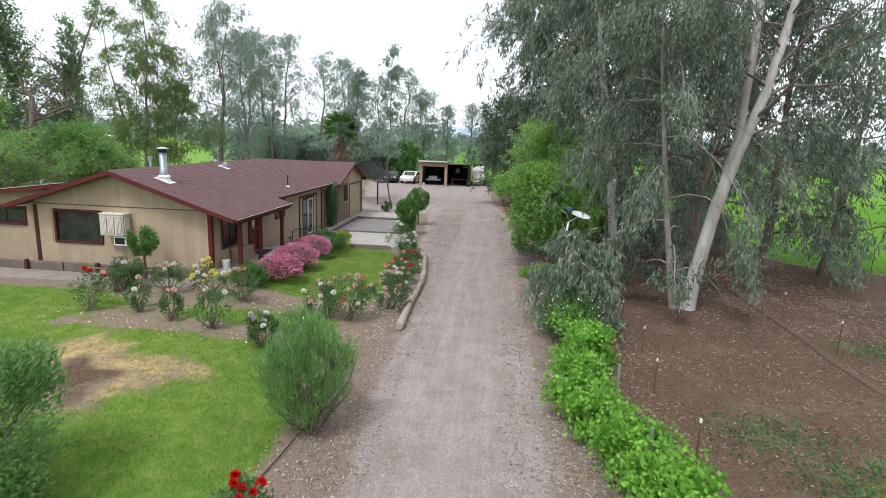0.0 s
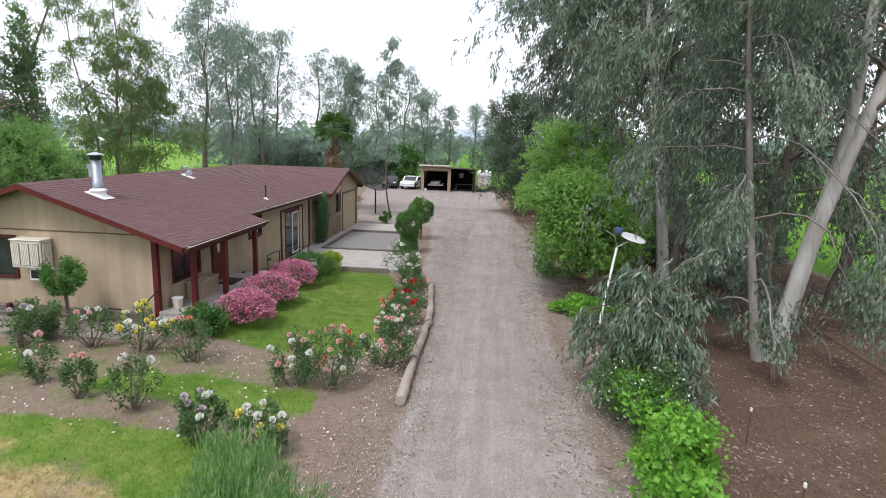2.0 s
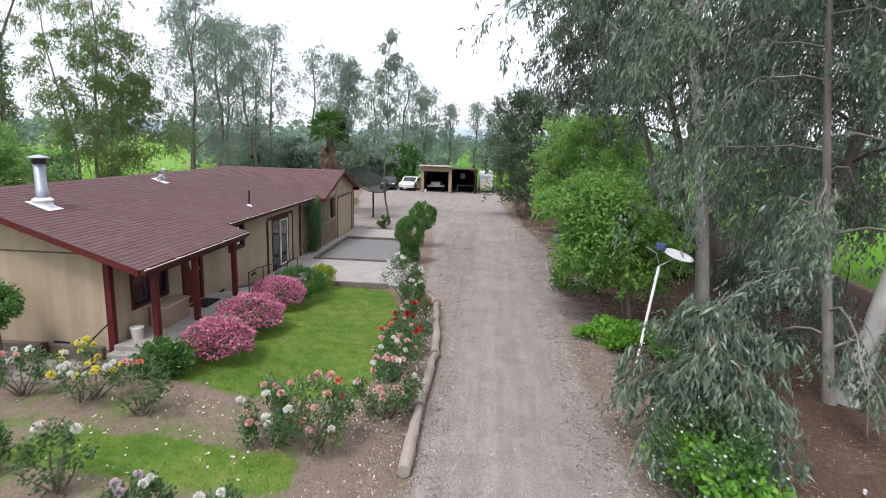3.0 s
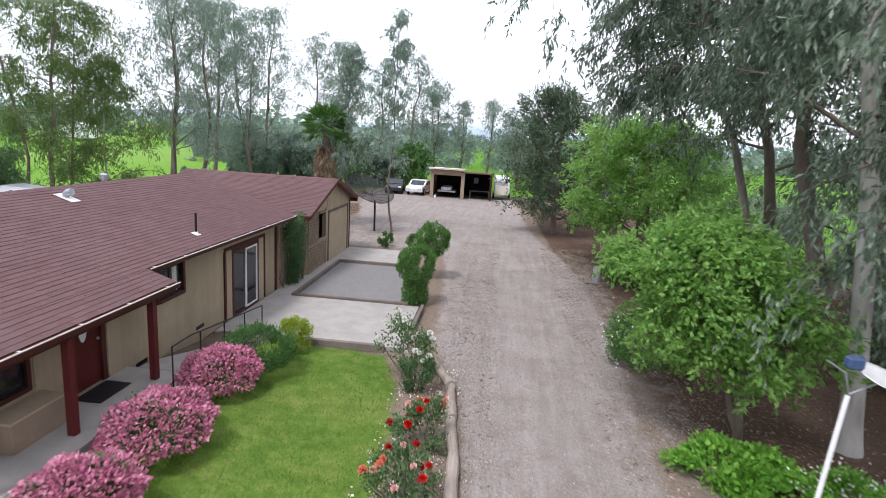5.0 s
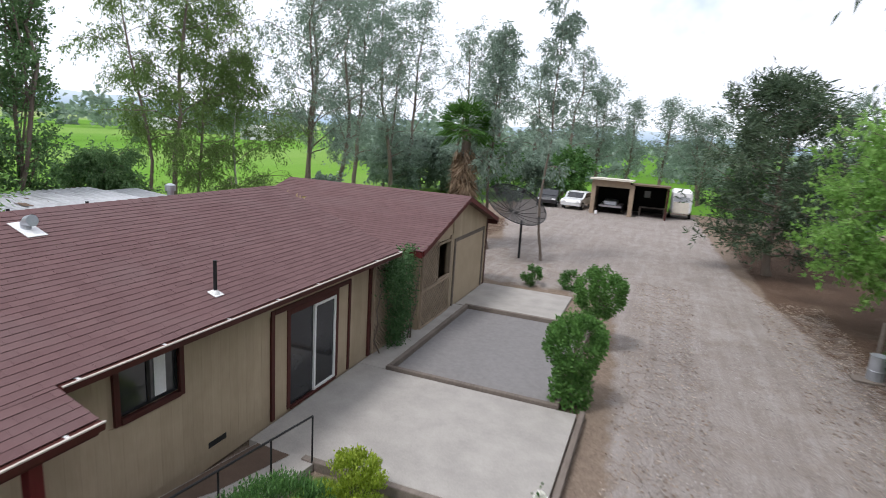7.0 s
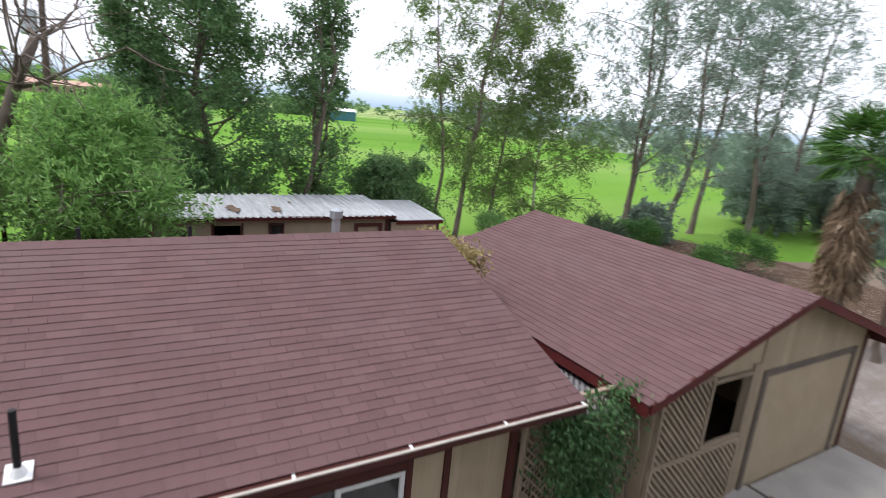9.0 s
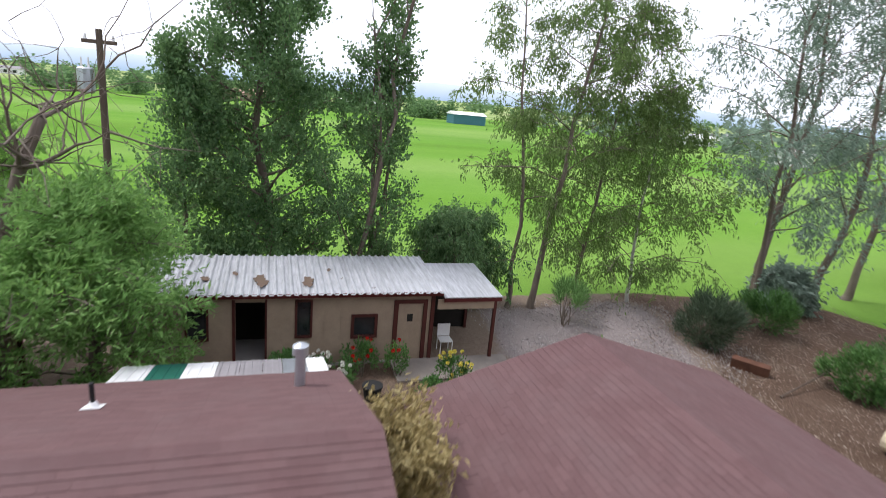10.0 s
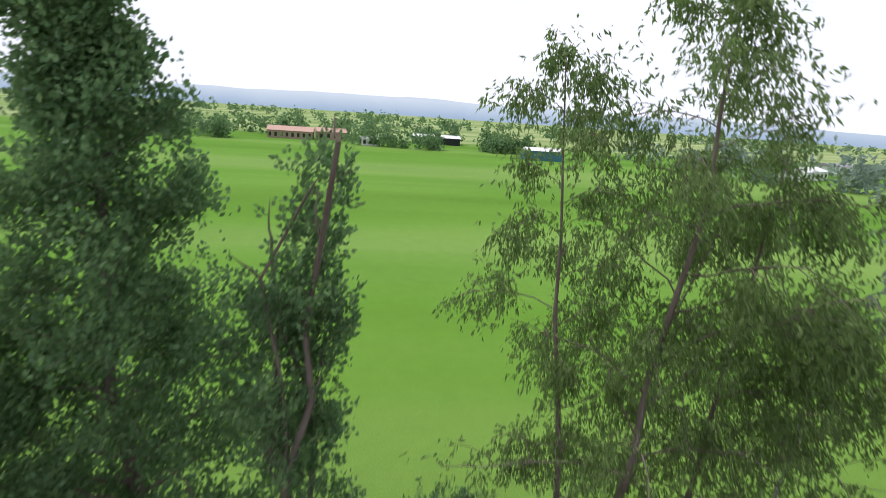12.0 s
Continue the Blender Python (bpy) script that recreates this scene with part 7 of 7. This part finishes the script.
for i, (sx, sy, sh) in enumerate(((3.0, 18.7, 0.7), (2.6, 13.6, 0.8), (2.48, 10.6, 0.9), (3.0, 21.2, 0.7), (8.55, 17.0, 0.95), (8.52, 20.0, 0.95), (8.6, 22.7, 0.95), (8.3, 14.0, 0.95), (3.0, 16.2, 0.7))):
    st = thing("fence_stake", sx, sy, 0, "thin rusty fence stake with a white tip", "stake", "fence stakes")
    part("rod", bar([(sx, sy, -0.1), (sx, sy, sh)], 0.014, 6), M_RUST, st)
    part("tip", boxes((sx - 0.018, sx + 0.018, sy - 0.018, sy + 0.018, sh, sh + 0.08), bevel=0.006), M_WHITE, st, "white plastic tip")
tagged(part("dirt_ridge", bar([(8.0, 12.0, -0.02), (8.15, 14.2, -0.03), (8.1, 16.3, -0.01), (8.3, 18.6, -0.03), (8.35, 21, -0.01), (8.5, 23.4, -0.03), (8.47, 25.9, -0.02), (8.3, 30, -0.04)], [0.09, 0.12, 0.1, 0.13, 0.1, 0.12, 0.1, 0.08], 8), M_BEDSOIL), "low ridge of dirt and litter along the fence line", "ridge", kind="structure")
for i, (fx, fy) in enumerate(((17.0, 29.0), (14.45, 29.65), (11.6, 31.0), (19.8, 28.2), (22.8, 27.3))):
    ps = thing("fence_post", fx, fy, 0, "thin metal fence post at the pasture's edge", "fence post", "pasture fence")
    part("rod", bar([(fx, fy, -0.1), (fx, fy, 1.25)], 0.02, 6), M_DARK, ps)
wire = thing("wire_fence", 16, 29.3, 0, "thin wire strung along the pasture fence", "wire fence")
for z in (0.45, 0.8, 1.15):
    part("wire", bar([(22.8, 27.3, z), (19.8, 28.2, z), (17, 29.0, z), (14.45, 29.65, z), (11.6, 31, z)], 0.004, 4), M_GALV, wire)
for i, (fx, fy) in enumerate(((1.55, 10.2), (1.6, 12.9), (1.7, 15.6), (1.75, 18.2))):
    ps = thing("vine_post", fx, fy, 0, "grey steel post in the green vine", "fence post", "vine posts")
    part("rod", boxes((fx - 0.025, fx + 0.025, fy - 0.03, fy + 0.03, -0.1, 0.95)), M_GALV, ps)

# small dish on a leaning pole
sd = thing("satellite_dish", 1.08, 21.5, 0, "small white satellite dish on a white leaning pole", "satellite dish")
part("pole", bar([(1.08, 21.55, -0.1), (1.33, 21.8, 1.44), (1.55, 22.0, 2.72)], 0.035, 10), M_WHITE, sd)


def dish_mesh(c, aim, radius, depth, rings=5, seg=24):
    """A shallow bowl round c that opens along aim, with some thickness."""
    q = Vector(aim).to_track_quat("Z", "Y").to_matrix()
    v, f = [], []
    for o in (0.0, -0.012):
        for r in range(rings + 1):
            for s in range(seg):
                a, t = 2 * math.pi * s / seg, r / rings
                v.append(tuple(Vector(c) + q @ Vector((radius * t * math.cos(a), radius * t * math.sin(a), depth * t * t + o))))
    n = (rings + 1) * seg
    for k in (0, 1):
        for r in range(rings):
            for s in range(seg):
                i, j = k * n + r * seg + s, k * n + r * seg + (s + 1) % seg
                f.append((i, j, j + seg, i + seg))
    for s in range(seg):
        i, j = rings * seg + s, rings * seg + (s + 1) % seg
        f.append((i, j, j + n, i + n))
    return v, f


v, f = dish_mesh((1.97, 22.0, 2.98), (0.22, -0.2, 0.95), 0.36, 0.055)
raw("reflector", v, f, M_WHITE, sd, smooth=True)
part("arm", bar([(1.95, 22.0, 2.97), (1.56, 22.0, 2.74), (1.46, 22.0, 3.05), (1.2, 22.02, 3.2)], 0.015, 8), M_GALV, sd)
part("receiver", boxes((1.44, 1.66, 21.92, 22.08, 3.12, 3.3), bevel=0.03), M_BLUE, sd, "dark blue receiver head")

# grey drum on a plank
dr = thing("metal_drum", 1.15, 38.6, 0.04, "grey metal drum standing on a plank", "drum")
part("body", bar([(1.15, 38.6, 0.06), (1.15, 38.6, 0.3), (1.15, 38.6, 0.31), (1.15, 38.6, 0.33), (1.15, 38.6, 0.34), (1.15, 38.6, 0.72)], [0.2, 0.2, 0.213, 0.213, 0.2, 0.2], 18), M_GALV, dr)
part("lid", bar([(1.15, 38.6, 0.721), (1.15, 38.6, 0.74)], 0.212, 18), M_GALV, dr)
tagged(part("plank", boxes((0.6, 1.9, 38.3, 38.75, 0.0, 0.055), bevel=0.008), M_TIMBER), "weathered plank under the drum", "plank")
tagged(part("signpost", boxes((1.28, 1.36, 39.2, 39.28, -0.1, 1.5), bevel=0.006), M_TIMBER), "short grey timber post beside the drum", "post")

# big mesh dish
bd = thing("mesh_dish", -10.9, 47.2, 0, "large black mesh satellite dish on a steel post", "satellite dish")
part("post", bar([(-10.9, 47.5, -0.1), (-10.9, 47.4, 1.9)], 0.06, 12), M_DARK, bd)
cc, q = Vector((-11.3, 47.1, 2.3)), Vector((0.42, -0.35, 0.85)).to_track_quat("Z", "Y").to_matrix()
BR, BD = 1.5, 0.5


def bowl(t, a):
    return cc + q @ Vector((BR * t * math.cos(a), BR * t * math.sin(a), BD * t * t))


for s in range(16):
    a = 2 * math.pi * s / 16
    part("rib", bar([bowl(t, a) for t in (0.06, 0.35, 0.6, 0.8, 1.0)], 0.016, 5), M_DARK, bd)
part("rim", tube(bmesh.new(), [bowl(1, 2 * math.pi * s / 40) for s in range(41)], 0.022, 5, cap=False), M_DARK, bd)
mm = Mat("black_wire_mesh", 0.6, 0.3)
hole = mm.n.new("ShaderNodeBsdfTransparent")
both = mm.n.new("ShaderNodeMixShader")
both.inputs["Fac"].default_value = 0.55
mm.l.new(mm.b.outputs[0], both.inputs[1])
mm.l.new(hole.outputs[0], both.inputs[2])
mm.l.new(both.outputs[0], mm.n["Material Output"].inputs["Surface"])
v, f = dish_mesh(cc, q @ Vector((0, 0, 1)), BR - 0.01, BD, 8, 32)
raw("mesh_reflector", v, f, mm.done((0.03, 0.03, 0.032)), bd, "open black wire mesh bowl", smooth=True)
for s in range(3):
    a = 2 * math.pi * s / 3
    part("strut", bar([cc + q @ Vector((1.45 * math.cos(a), 1.45 * math.sin(a), 0.47)), cc + q @ Vector((0, 0, 1.25))], 0.014, 6), M_DARK, bd)
part("feed", bar([cc + q @ Vector((0, 0, 1.2)), cc + q @ Vector((0, 0, 1.4))], 0.07, 10), M_DARK, bd)

# ---- far shed, trailer and cars ----
SY = 69.0
ss = thing("open_shed", -7.2, 71, 0, "open-fronted tan shed with two dark bays", "shed")
part("roof", prism([(SY - 0.5, 2.98), (SY + 5, 2.75), (SY + 5, 2.63), (SY - 0.5, 2.84)], "x", -10.35, -7.0), M_OFFWHITE, ss)
part("roof", prism([(SY - 0.3, 2.72), (SY + 5, 2.5), (SY + 5, 2.38), (SY - 0.3, 2.6)], "x", -6.98, -4.05), M_SOFFIT, ss)
part("wall", boxes((-10.2, -10.06, SY, SY + 4.9, 0, 2.7)), M_STUCCO, ss)
# inner walls of the bays use black paint for the shade inside
part("wall", boxes((-10.05, -4.26, SY + 4.75, SY + 4.88, 0, 2.45)), M_BLACK, ss)
part("wall", boxes((-4.25, -4.13, SY, SY + 4.7, 0, 2.4)), M_BLACK, ss)
part("post", boxes((-10.2, -9.85, SY - 0.06, SY - 0.002, 0, 2.75)), M_STUCCO, ss)
part("post", boxes((-7.15, -6.8, SY - 0.06, SY + 0.2, 0, 2.6)), M_STUCCO, ss)
part("header", boxes((-9.85, -7.15, SY - 0.06, SY - 0.002, 2.28, 2.82)), M_STUCCO, ss)
part("post", boxes((-4.3, -4.18, SY - 0.12, SY - 0.01, 0, 2.55)), M_TRIM, ss)
# white paint stands for daylight showing at the back of the bay
part("back_window", boxes((-6.1, -5.6, SY + 4.7, SY + 4.745, 1.3, 1.9)), M_WHITE, ss, "back window painted white for the daylight through it")
part("inner_wall", boxes((-7.1, -7.0, SY + 0.25, SY + 4.7, 0, 2.5)), M_BLACK, ss)
wb = thing("workbench", -5.3, SY + 2, 0, "cluttered bench in the shed's dark bay", "bench")
part("top", boxes((-6.3, -4.3, SY + 1.2, SY + 2, 0.72, 0.78)), M_TIMBER, wb)
for dx in (0, 1.9):
    for dy in (0, 0.7):
        part("leg", boxes((-6.3 + dx, -6.2 + dx, SY + 1.2 + dy, SY + 1.3 + dy, 0, 0.72)), M_TIMBER, wb)
tl = thing("flat_trailer", -8.5, SY + 2, 0, "low grey trailer parked in the shed", "trailer")
part("bed", boxes((-9.5, -7.7, SY + 0.6, SY + 3.4, 0.55, 0.7), bevel=0.01), M_GREYPANEL, tl)
part("load", boxes((-9.2, -8.1, SY + 0.9, SY + 2.9, 0.701, 1.05), bevel=0.05), M_GALV, tl)
for wx in (-9.55, -7.65):
    part("wheel", bar([(wx - 0.08, SY + 1.8, 0.3), (wx + 0.08, SY + 1.8, 0.3)], 0.3, 16), M_TYRE, tl)
jug = part("white_jug", boxes((-9.7, -9.5, SY - 0.6, SY - 0.4, 0, 0.32), bevel=0.04), M_WHITE)
tagged(jug, "white plastic jug before the shed", "jug")
ht = thing("horse_trailer", -3.1, 71.5, 0, "white horse trailer parked beside the shed", "trailer")
part("body", boxes((-3.9, -2.3, 70.6, 74, 0.5, 2.35), bevel=0.15), M_WHITE, ht)
part("vent_band", boxes((-3.7, -2.5, 70.585, 70.598, 1.5, 1.9)), M_GALV, ht)
part("ramp", boxes((-3.7, -2.5, 70.57, 70.598, 0.55, 1.45), bevel=0.01), M_OFFWHITE, ht)
for wx in (-3.9, -2.3):
    for wy in (72.0, 72.8):
        part("wheel", bar([(wx - 0.1, wy, 0.33), (wx + 0.1, wy, 0.33)], 0.33, 16), M_TYRE, ht)


def car(name, x, y, rz, mat, label, pickup=False):
    """A car from its side outline, with glass, wheels and lamps."""
    c = thing(name, x, y, 0, label, "car", "parked cars", rz)
    side = [(-2.3, 0.4), (2.25, 0.4), (2.3, 0.75), (2.15, 0.95), (1.2, 1.02), (0.65, 1.45), (-0.55, 1.48), (-0.8, 1.05), (-2.25, 1.02)] if pickup else [(-2.2, 0.35), (2.2, 0.35), (2.25, 0.65), (2.1, 0.85), (1.15, 0.95), (0.5, 1.4), (-0.95, 1.42), (-1.65, 0.98), (-2.2, 0.9)]

    def sub(nm, bm, m, parent):
        bmesh.ops.transform(bm, matrix=pose(x, y, 0, 0, 0, rz), verts=bm.verts)
        return part(nm, bm, m, parent)

    body = sub("body", prism(side, "y", -0.85, 0.85), mat, c)
    g = [(1.02, 1.02), (0.62, 1.38), (-0.5, 1.4), (-0.62, 1.04)] if pickup else [(0.98, 0.98), (0.48, 1.34), (-0.9, 1.36), (-1.4, 1.0)]
    for s in (-0.856, 0.85):
        sub("side_glass", prism(g, "y", s, s + 0.006), M_GLASS, body)
    for wx in (-1.4, 1.4):
        for wy in (-0.8, 0.8):
            w = sub("wheel", bar([(wx, wy - 0.11, 0.33), (wx, wy + 0.11, 0.33)], 0.33, 18), M_TYRE, c)
            sub("rim", bar([(wx, wy - 0.118, 0.33), (wx, wy + 0.118, 0.33)], 0.2, 14), M_GALV, w)
    for wy in (-0.6, 0.6):
        sub("headlight", boxes((2.24, 2.3, wy - 0.15, wy + 0.15, 0.66, 0.8), bevel=0.01), M_WHITE, c)
    a, b = ((1.17, 1.04), (0.67, 1.44)) if pickup else ((1.12, 0.97), (0.52, 1.39))
    sub("windscreen", prism([a, b, (b[0] + 0.02, b[1] + 0.004), (a[0] + 0.02, a[1] + 0.008)], "y", -0.7, 0.7), M_GLASS, c)
    return c


car("white_car", -11.6, 71.8, -98, M_CAR_WHITE, "white car parked near the shed")
car("dark_car", -14.2, 71.8, -84, M_CAR_DARK, "dark car parked near the shed")

# ---- far country ----
def barn(name, x, y, w, d, h, rz, wall, roofm, label, doors=0):
    b = thing(name, x, y, 0, label, "farm building")

    def put(nm, bm, m, par):
        bmesh.ops.transform(bm, matrix=pose(x, y, 0, 0, 0, rz), verts=bm.verts)
        return part(nm, bm, m, par)

    put("wall", boxes((-d / 2, d / 2, -w / 2, w / 2, 0, h)), wall, b)
    put("roof", prism([(-d / 2 - 0.4, h), (d / 2 + 0.4, h), (0, h + d * 0.16)], "y", -w / 2 - 0.4, w / 2 + 0.4), roofm, b)
    for i in range(doors):
        yy = -w / 2 + w * (i + 0.5) / doors
        put("window", boxes((d / 2 + 0.005, d / 2 + 0.06, yy - w / doors * 0.22, yy + w / doors * 0.22, h * 0.25, h * 0.75)), M_GLASS, b)


M_TEAL = plain("blue_green_metal", (0.05, 0.16, 0.2), 0.6)
barn("metal_barn", -212, 103, 13, 7, 3.4, 4, M_TEAL, M_WHITE, "blue-green metal barn with a white roof in the field")
barn("long_barn", -282, 74, 22, 8, 3.2, 0, M_DARK, M_WHITE, "long open barn with a white roof beyond the field", 5)
barn("farmhouse", -262, 10, 18, 11, 3.2, 0, M_STUCCO, M_TILE, "salmon farmhouse with a tiled roof beyond the field", 8)
barn("farmhouse", -268, 26, 12, 10, 3.4, 8, M_STUCCO, M_TILE, "salmon farmhouse wing with a tiled roof", 4)
barn("cottage", -243, 42.5, 7, 5, 2.6, 0, M_WHITE, M_WHITE, "small white cottage beyond the field", 3)
barn("far_house", -395, -112, 18, 9, 3, 0, M_WHITE, M_GREYPANEL, "white farmhouse far across the fields", 4)
barn("far_barn", -190, 190, 24, 8, 3, 30, M_WHITE, M_WHITE, "long white barn far across the fields", 6)
barn("far_barn", -240, 250, 30, 9, 3, 30, M_WHITE, M_GREYPANEL, "long pale barn far across the fields", 6)
barn("far_house", -120, 160, 14, 8, 3, 30, M_WHITE, M_WHITE, "white farm buildings beyond the tree row", 4)


def woods(name, places, mat, seed, label, leafy=150, size=1.1):
    """Trees far off, joined: each a short stem and loose clumps of foliage."""
    g = np.random.default_rng(seed)
    ps, ds = [], []
    for x, y, h, r in places:
        k = 14
        a, u = g.uniform(0, 2 * math.pi, k), g.uniform(0.1, 1, k)
        c = np.stack([x + np.cos(a) * r * 0.75 * np.sin(math.pi * np.clip(u, 0.15, 0.9)), y + np.sin(a) * r * 0.75 * np.sin(math.pi * np.clip(u, 0.15, 0.9)), u * h * 0.9], 1)
        p = c[g.integers(0, k, leafy)] + g.normal(size=(leafy, 3)) * r * 0.24
        ps.append(p)
        ds.append(unit(g.normal(size=(leafy, 3))))
    p, d = np.concatenate(ps), np.concatenate(ds)
    p[:, 2] = np.maximum(p[:, 2], 0.2)
    s = np.repeat([q[3] for q in places], leafy) / 4.0
    ob = leaves(name, p, d, s * size, s * size * 0.8, mat, None, g)
    tagged(ob, label, "trees", kind="stuff")


g = np.random.default_rng(77)
near_farm = [(-240 + g.normal() * 4, g.choice([g.uniform(-45, -8), g.uniform(34, 70), g.uniform(88, 110)]), g.uniform(4, 8), g.uniform(2.4, 4)) for _ in range(70)] + [(-292 + g.normal() * 8, g.uniform(-60, 110), g.uniform(6, 11), g.uniform(3, 5)) for _ in range(50)]
woods("farm_trees", near_farm, M_LEAF_POPLAR, 78, "trees round the farm beyond the field", 120, 1.3)
far_line = [(-g.uniform(420, 1300), g.uniform(-900, 1300), g.uniform(6, 12), g.uniform(5, 11)) for _ in range(210)]
woods("far_treeline", far_line, M_LEAF_POPLAR, 79, "dark tree lines far across the plain", 50, 1.7)
north_line = [(g.uniform(-260, 220), g.uniform(150, 420), g.uniform(6, 12), g.uniform(4, 8)) for _ in range(150)]
woods("north_treeline", north_line, M_LEAF_EUC_FAR, 80, "tree lines beyond the yard", 80, 1.5)
grove = [(g.uniform(-66, 8), g.uniform(100, 150), g.uniform(4.5, 8.5), g.uniform(2.5, 4.5)) for _ in range(44)]
woods("field_grove", grove, M_LEAF_EUC_FAR, 82, "dark trees across the pasture beyond the yard", 110, 1.4)
east_line = [(g.uniform(70, 300), g.uniform(-60, 260), g.uniform(6, 12), g.uniform(4, 8)) for _ in range(110)]
woods("east_treeline", east_line, M_LEAF_EUC_FAR, 81, "tree lines east of the pasture", 80, 1.5)

# ---- grass, fallen leaves ----
def scatter(name, n, region, mat, size, seed, label, upright=0.0, category="grass", weight=None, height=None):
    """Many small blades or leaves on the ground."""
    g = np.random.default_rng(seed)
    x0, x1, y0, y1 = region
    x, y = g.uniform(x0, x1, n), g.uniform(y0, y1, n)
    if weight is not None:
        keep = g.uniform(size=n) < weight(x, y)
        x, y = x[keep], y[keep]
    n = len(x)
    z = gz(x, y) + 0.006
    d = g.normal(size=(n, 3)) * (1, 1, 0.12)
    d[:, 2] += upright
    ob = leaves(name, np.stack([x, y, z + (0 if upright else 0.012)], 1), unit(d), size[0] * g.uniform(0.5, 1.4, n), size[1] * g.uniform(0.6, 1.4, n), mat, None, g)
    tagged(ob, label, category, kind="stuff")


burnt = lambda x, y: 1 - 0.9 * np.exp(-(((x + 10.4) / 1.9) ** 2 + ((y - 12.2) / 1.4) ** 2))
scatter("lawn_grass", 90000, (-20, -4.8, 5, 18), M_GRASS, (0.06, 0.014), 400, "short green lawn grass", 1.4, "grass", lambda x, y: burnt(x, y) * np.maximum.reduce([inside(x, y, FRONT_LAWN), inside(x, y, STRIP, 0.3), inside(x, y, WEST_LAWN)]) * np.clip(1.35 - 0.05 * y, 0.25, 1))
scatter("lawn_grass", 20000, (-9.7, -5, 18.8, 28.6), M_GRASS_OLIVE, (0.05, 0.008), 401, "short green lawn grass by the porch", 1.4, "grass", lambda x, y: inside(x, y, LAWN, 0.2))
scatter("weeds", 30000, (3, 11, 8, 19), M_LEAF_WEED, (0.075, 0.04), 402, "green weeds on the bare soil", 0.8, "weeds", lambda x, y: np.clip(sum(np.exp(-(((x - a) / 1.2) ** 2 + ((y - b) / 0.8) ** 2)) for a, b in ((5.2, 10.2), (6.6, 10.8), (7.6, 9.4), (4.4, 12.1), (9.8, 17.4), (8.9, 13.0))), 0, 0.85))
scatter("fallen_leaves", 42000, (0.2, 13, 6, 31), M_LITTER, (0.075, 0.024), 403, "dry fallen leaves on the bare soil", 0, "leaf litter", lambda x, y: 0.22 + 0.78 * np.exp(-((x - 1.9) / 1.1) ** 2) + 0.45 * smooth01(x, 7.6, 9.0))
scatter("fallen_leaves", 9000, (-0.9, 1.6, 6, 46), M_LITTER, (0.09, 0.025), 404, "dry fallen leaves along the drive", 0, "leaf litter")
scatter("fallen_leaves", 5000, (-5.2, -3.2, 5, 46), M_LITTER, (0.08, 0.03), 405, "dry fallen leaves along the drive", 0, "leaf litter")
scatter("fallen_petals", 900, (-14, -4, 14.6, 19.2), M_PETALFALL, (0.055, 0.05), 406, "pale fallen rose petals on the beds", 0, "petals", lambda x, y: 0.25 + 0.75 * (np.sin(x * 2.1) * np.cos(y * 2.4) > 0.2))
scatter("fallen_petals", 900, (-5.6, -4.0, 18, 28), M_PETALFALL, (0.055, 0.05), 407, "pale fallen rose petals by the logs", 0, "petals")
scatter("fallen_leaves", 14000, (-29, -14, 43.5, 59), M_LITTER, (0.09, 0.03), 410, "dry fallen leaves behind the garage", 0, "leaf litter")
scatter("drive_stones", 60000, (-4.6, 1.0, 6, 40), M_STONE, (0.032, 0.03), 408, "pale loose stones on the gravel drive", 0, "stones", lambda x, y: 0.15 + 0.6 * smooth01(np.abs(x + 1.8), 0.9, 1.9))
scatter("pale_gravel", 16000, (-29, -20.5, 40, 50), M_STONE, (0.05, 0.045), 409, "pale loose gravel in the back yard", 0, "stones", lambda x, y: inside(x, y, [(-29, 40.2), (-22, 40.5), (-20.5, 46), (-23, 49.5), (-27.6, 49)], 0.8))
tagged(part("drip_hose", bar([(-4.7, 11.0, 0.03), (-4.8, 9.9, 0.025), (-4.95, 8.6, 0.03), (-4.9, 6.5, 0.025)], 0.012, 6), M_TYRE), "thin black drip hose on the dirt", "hose")
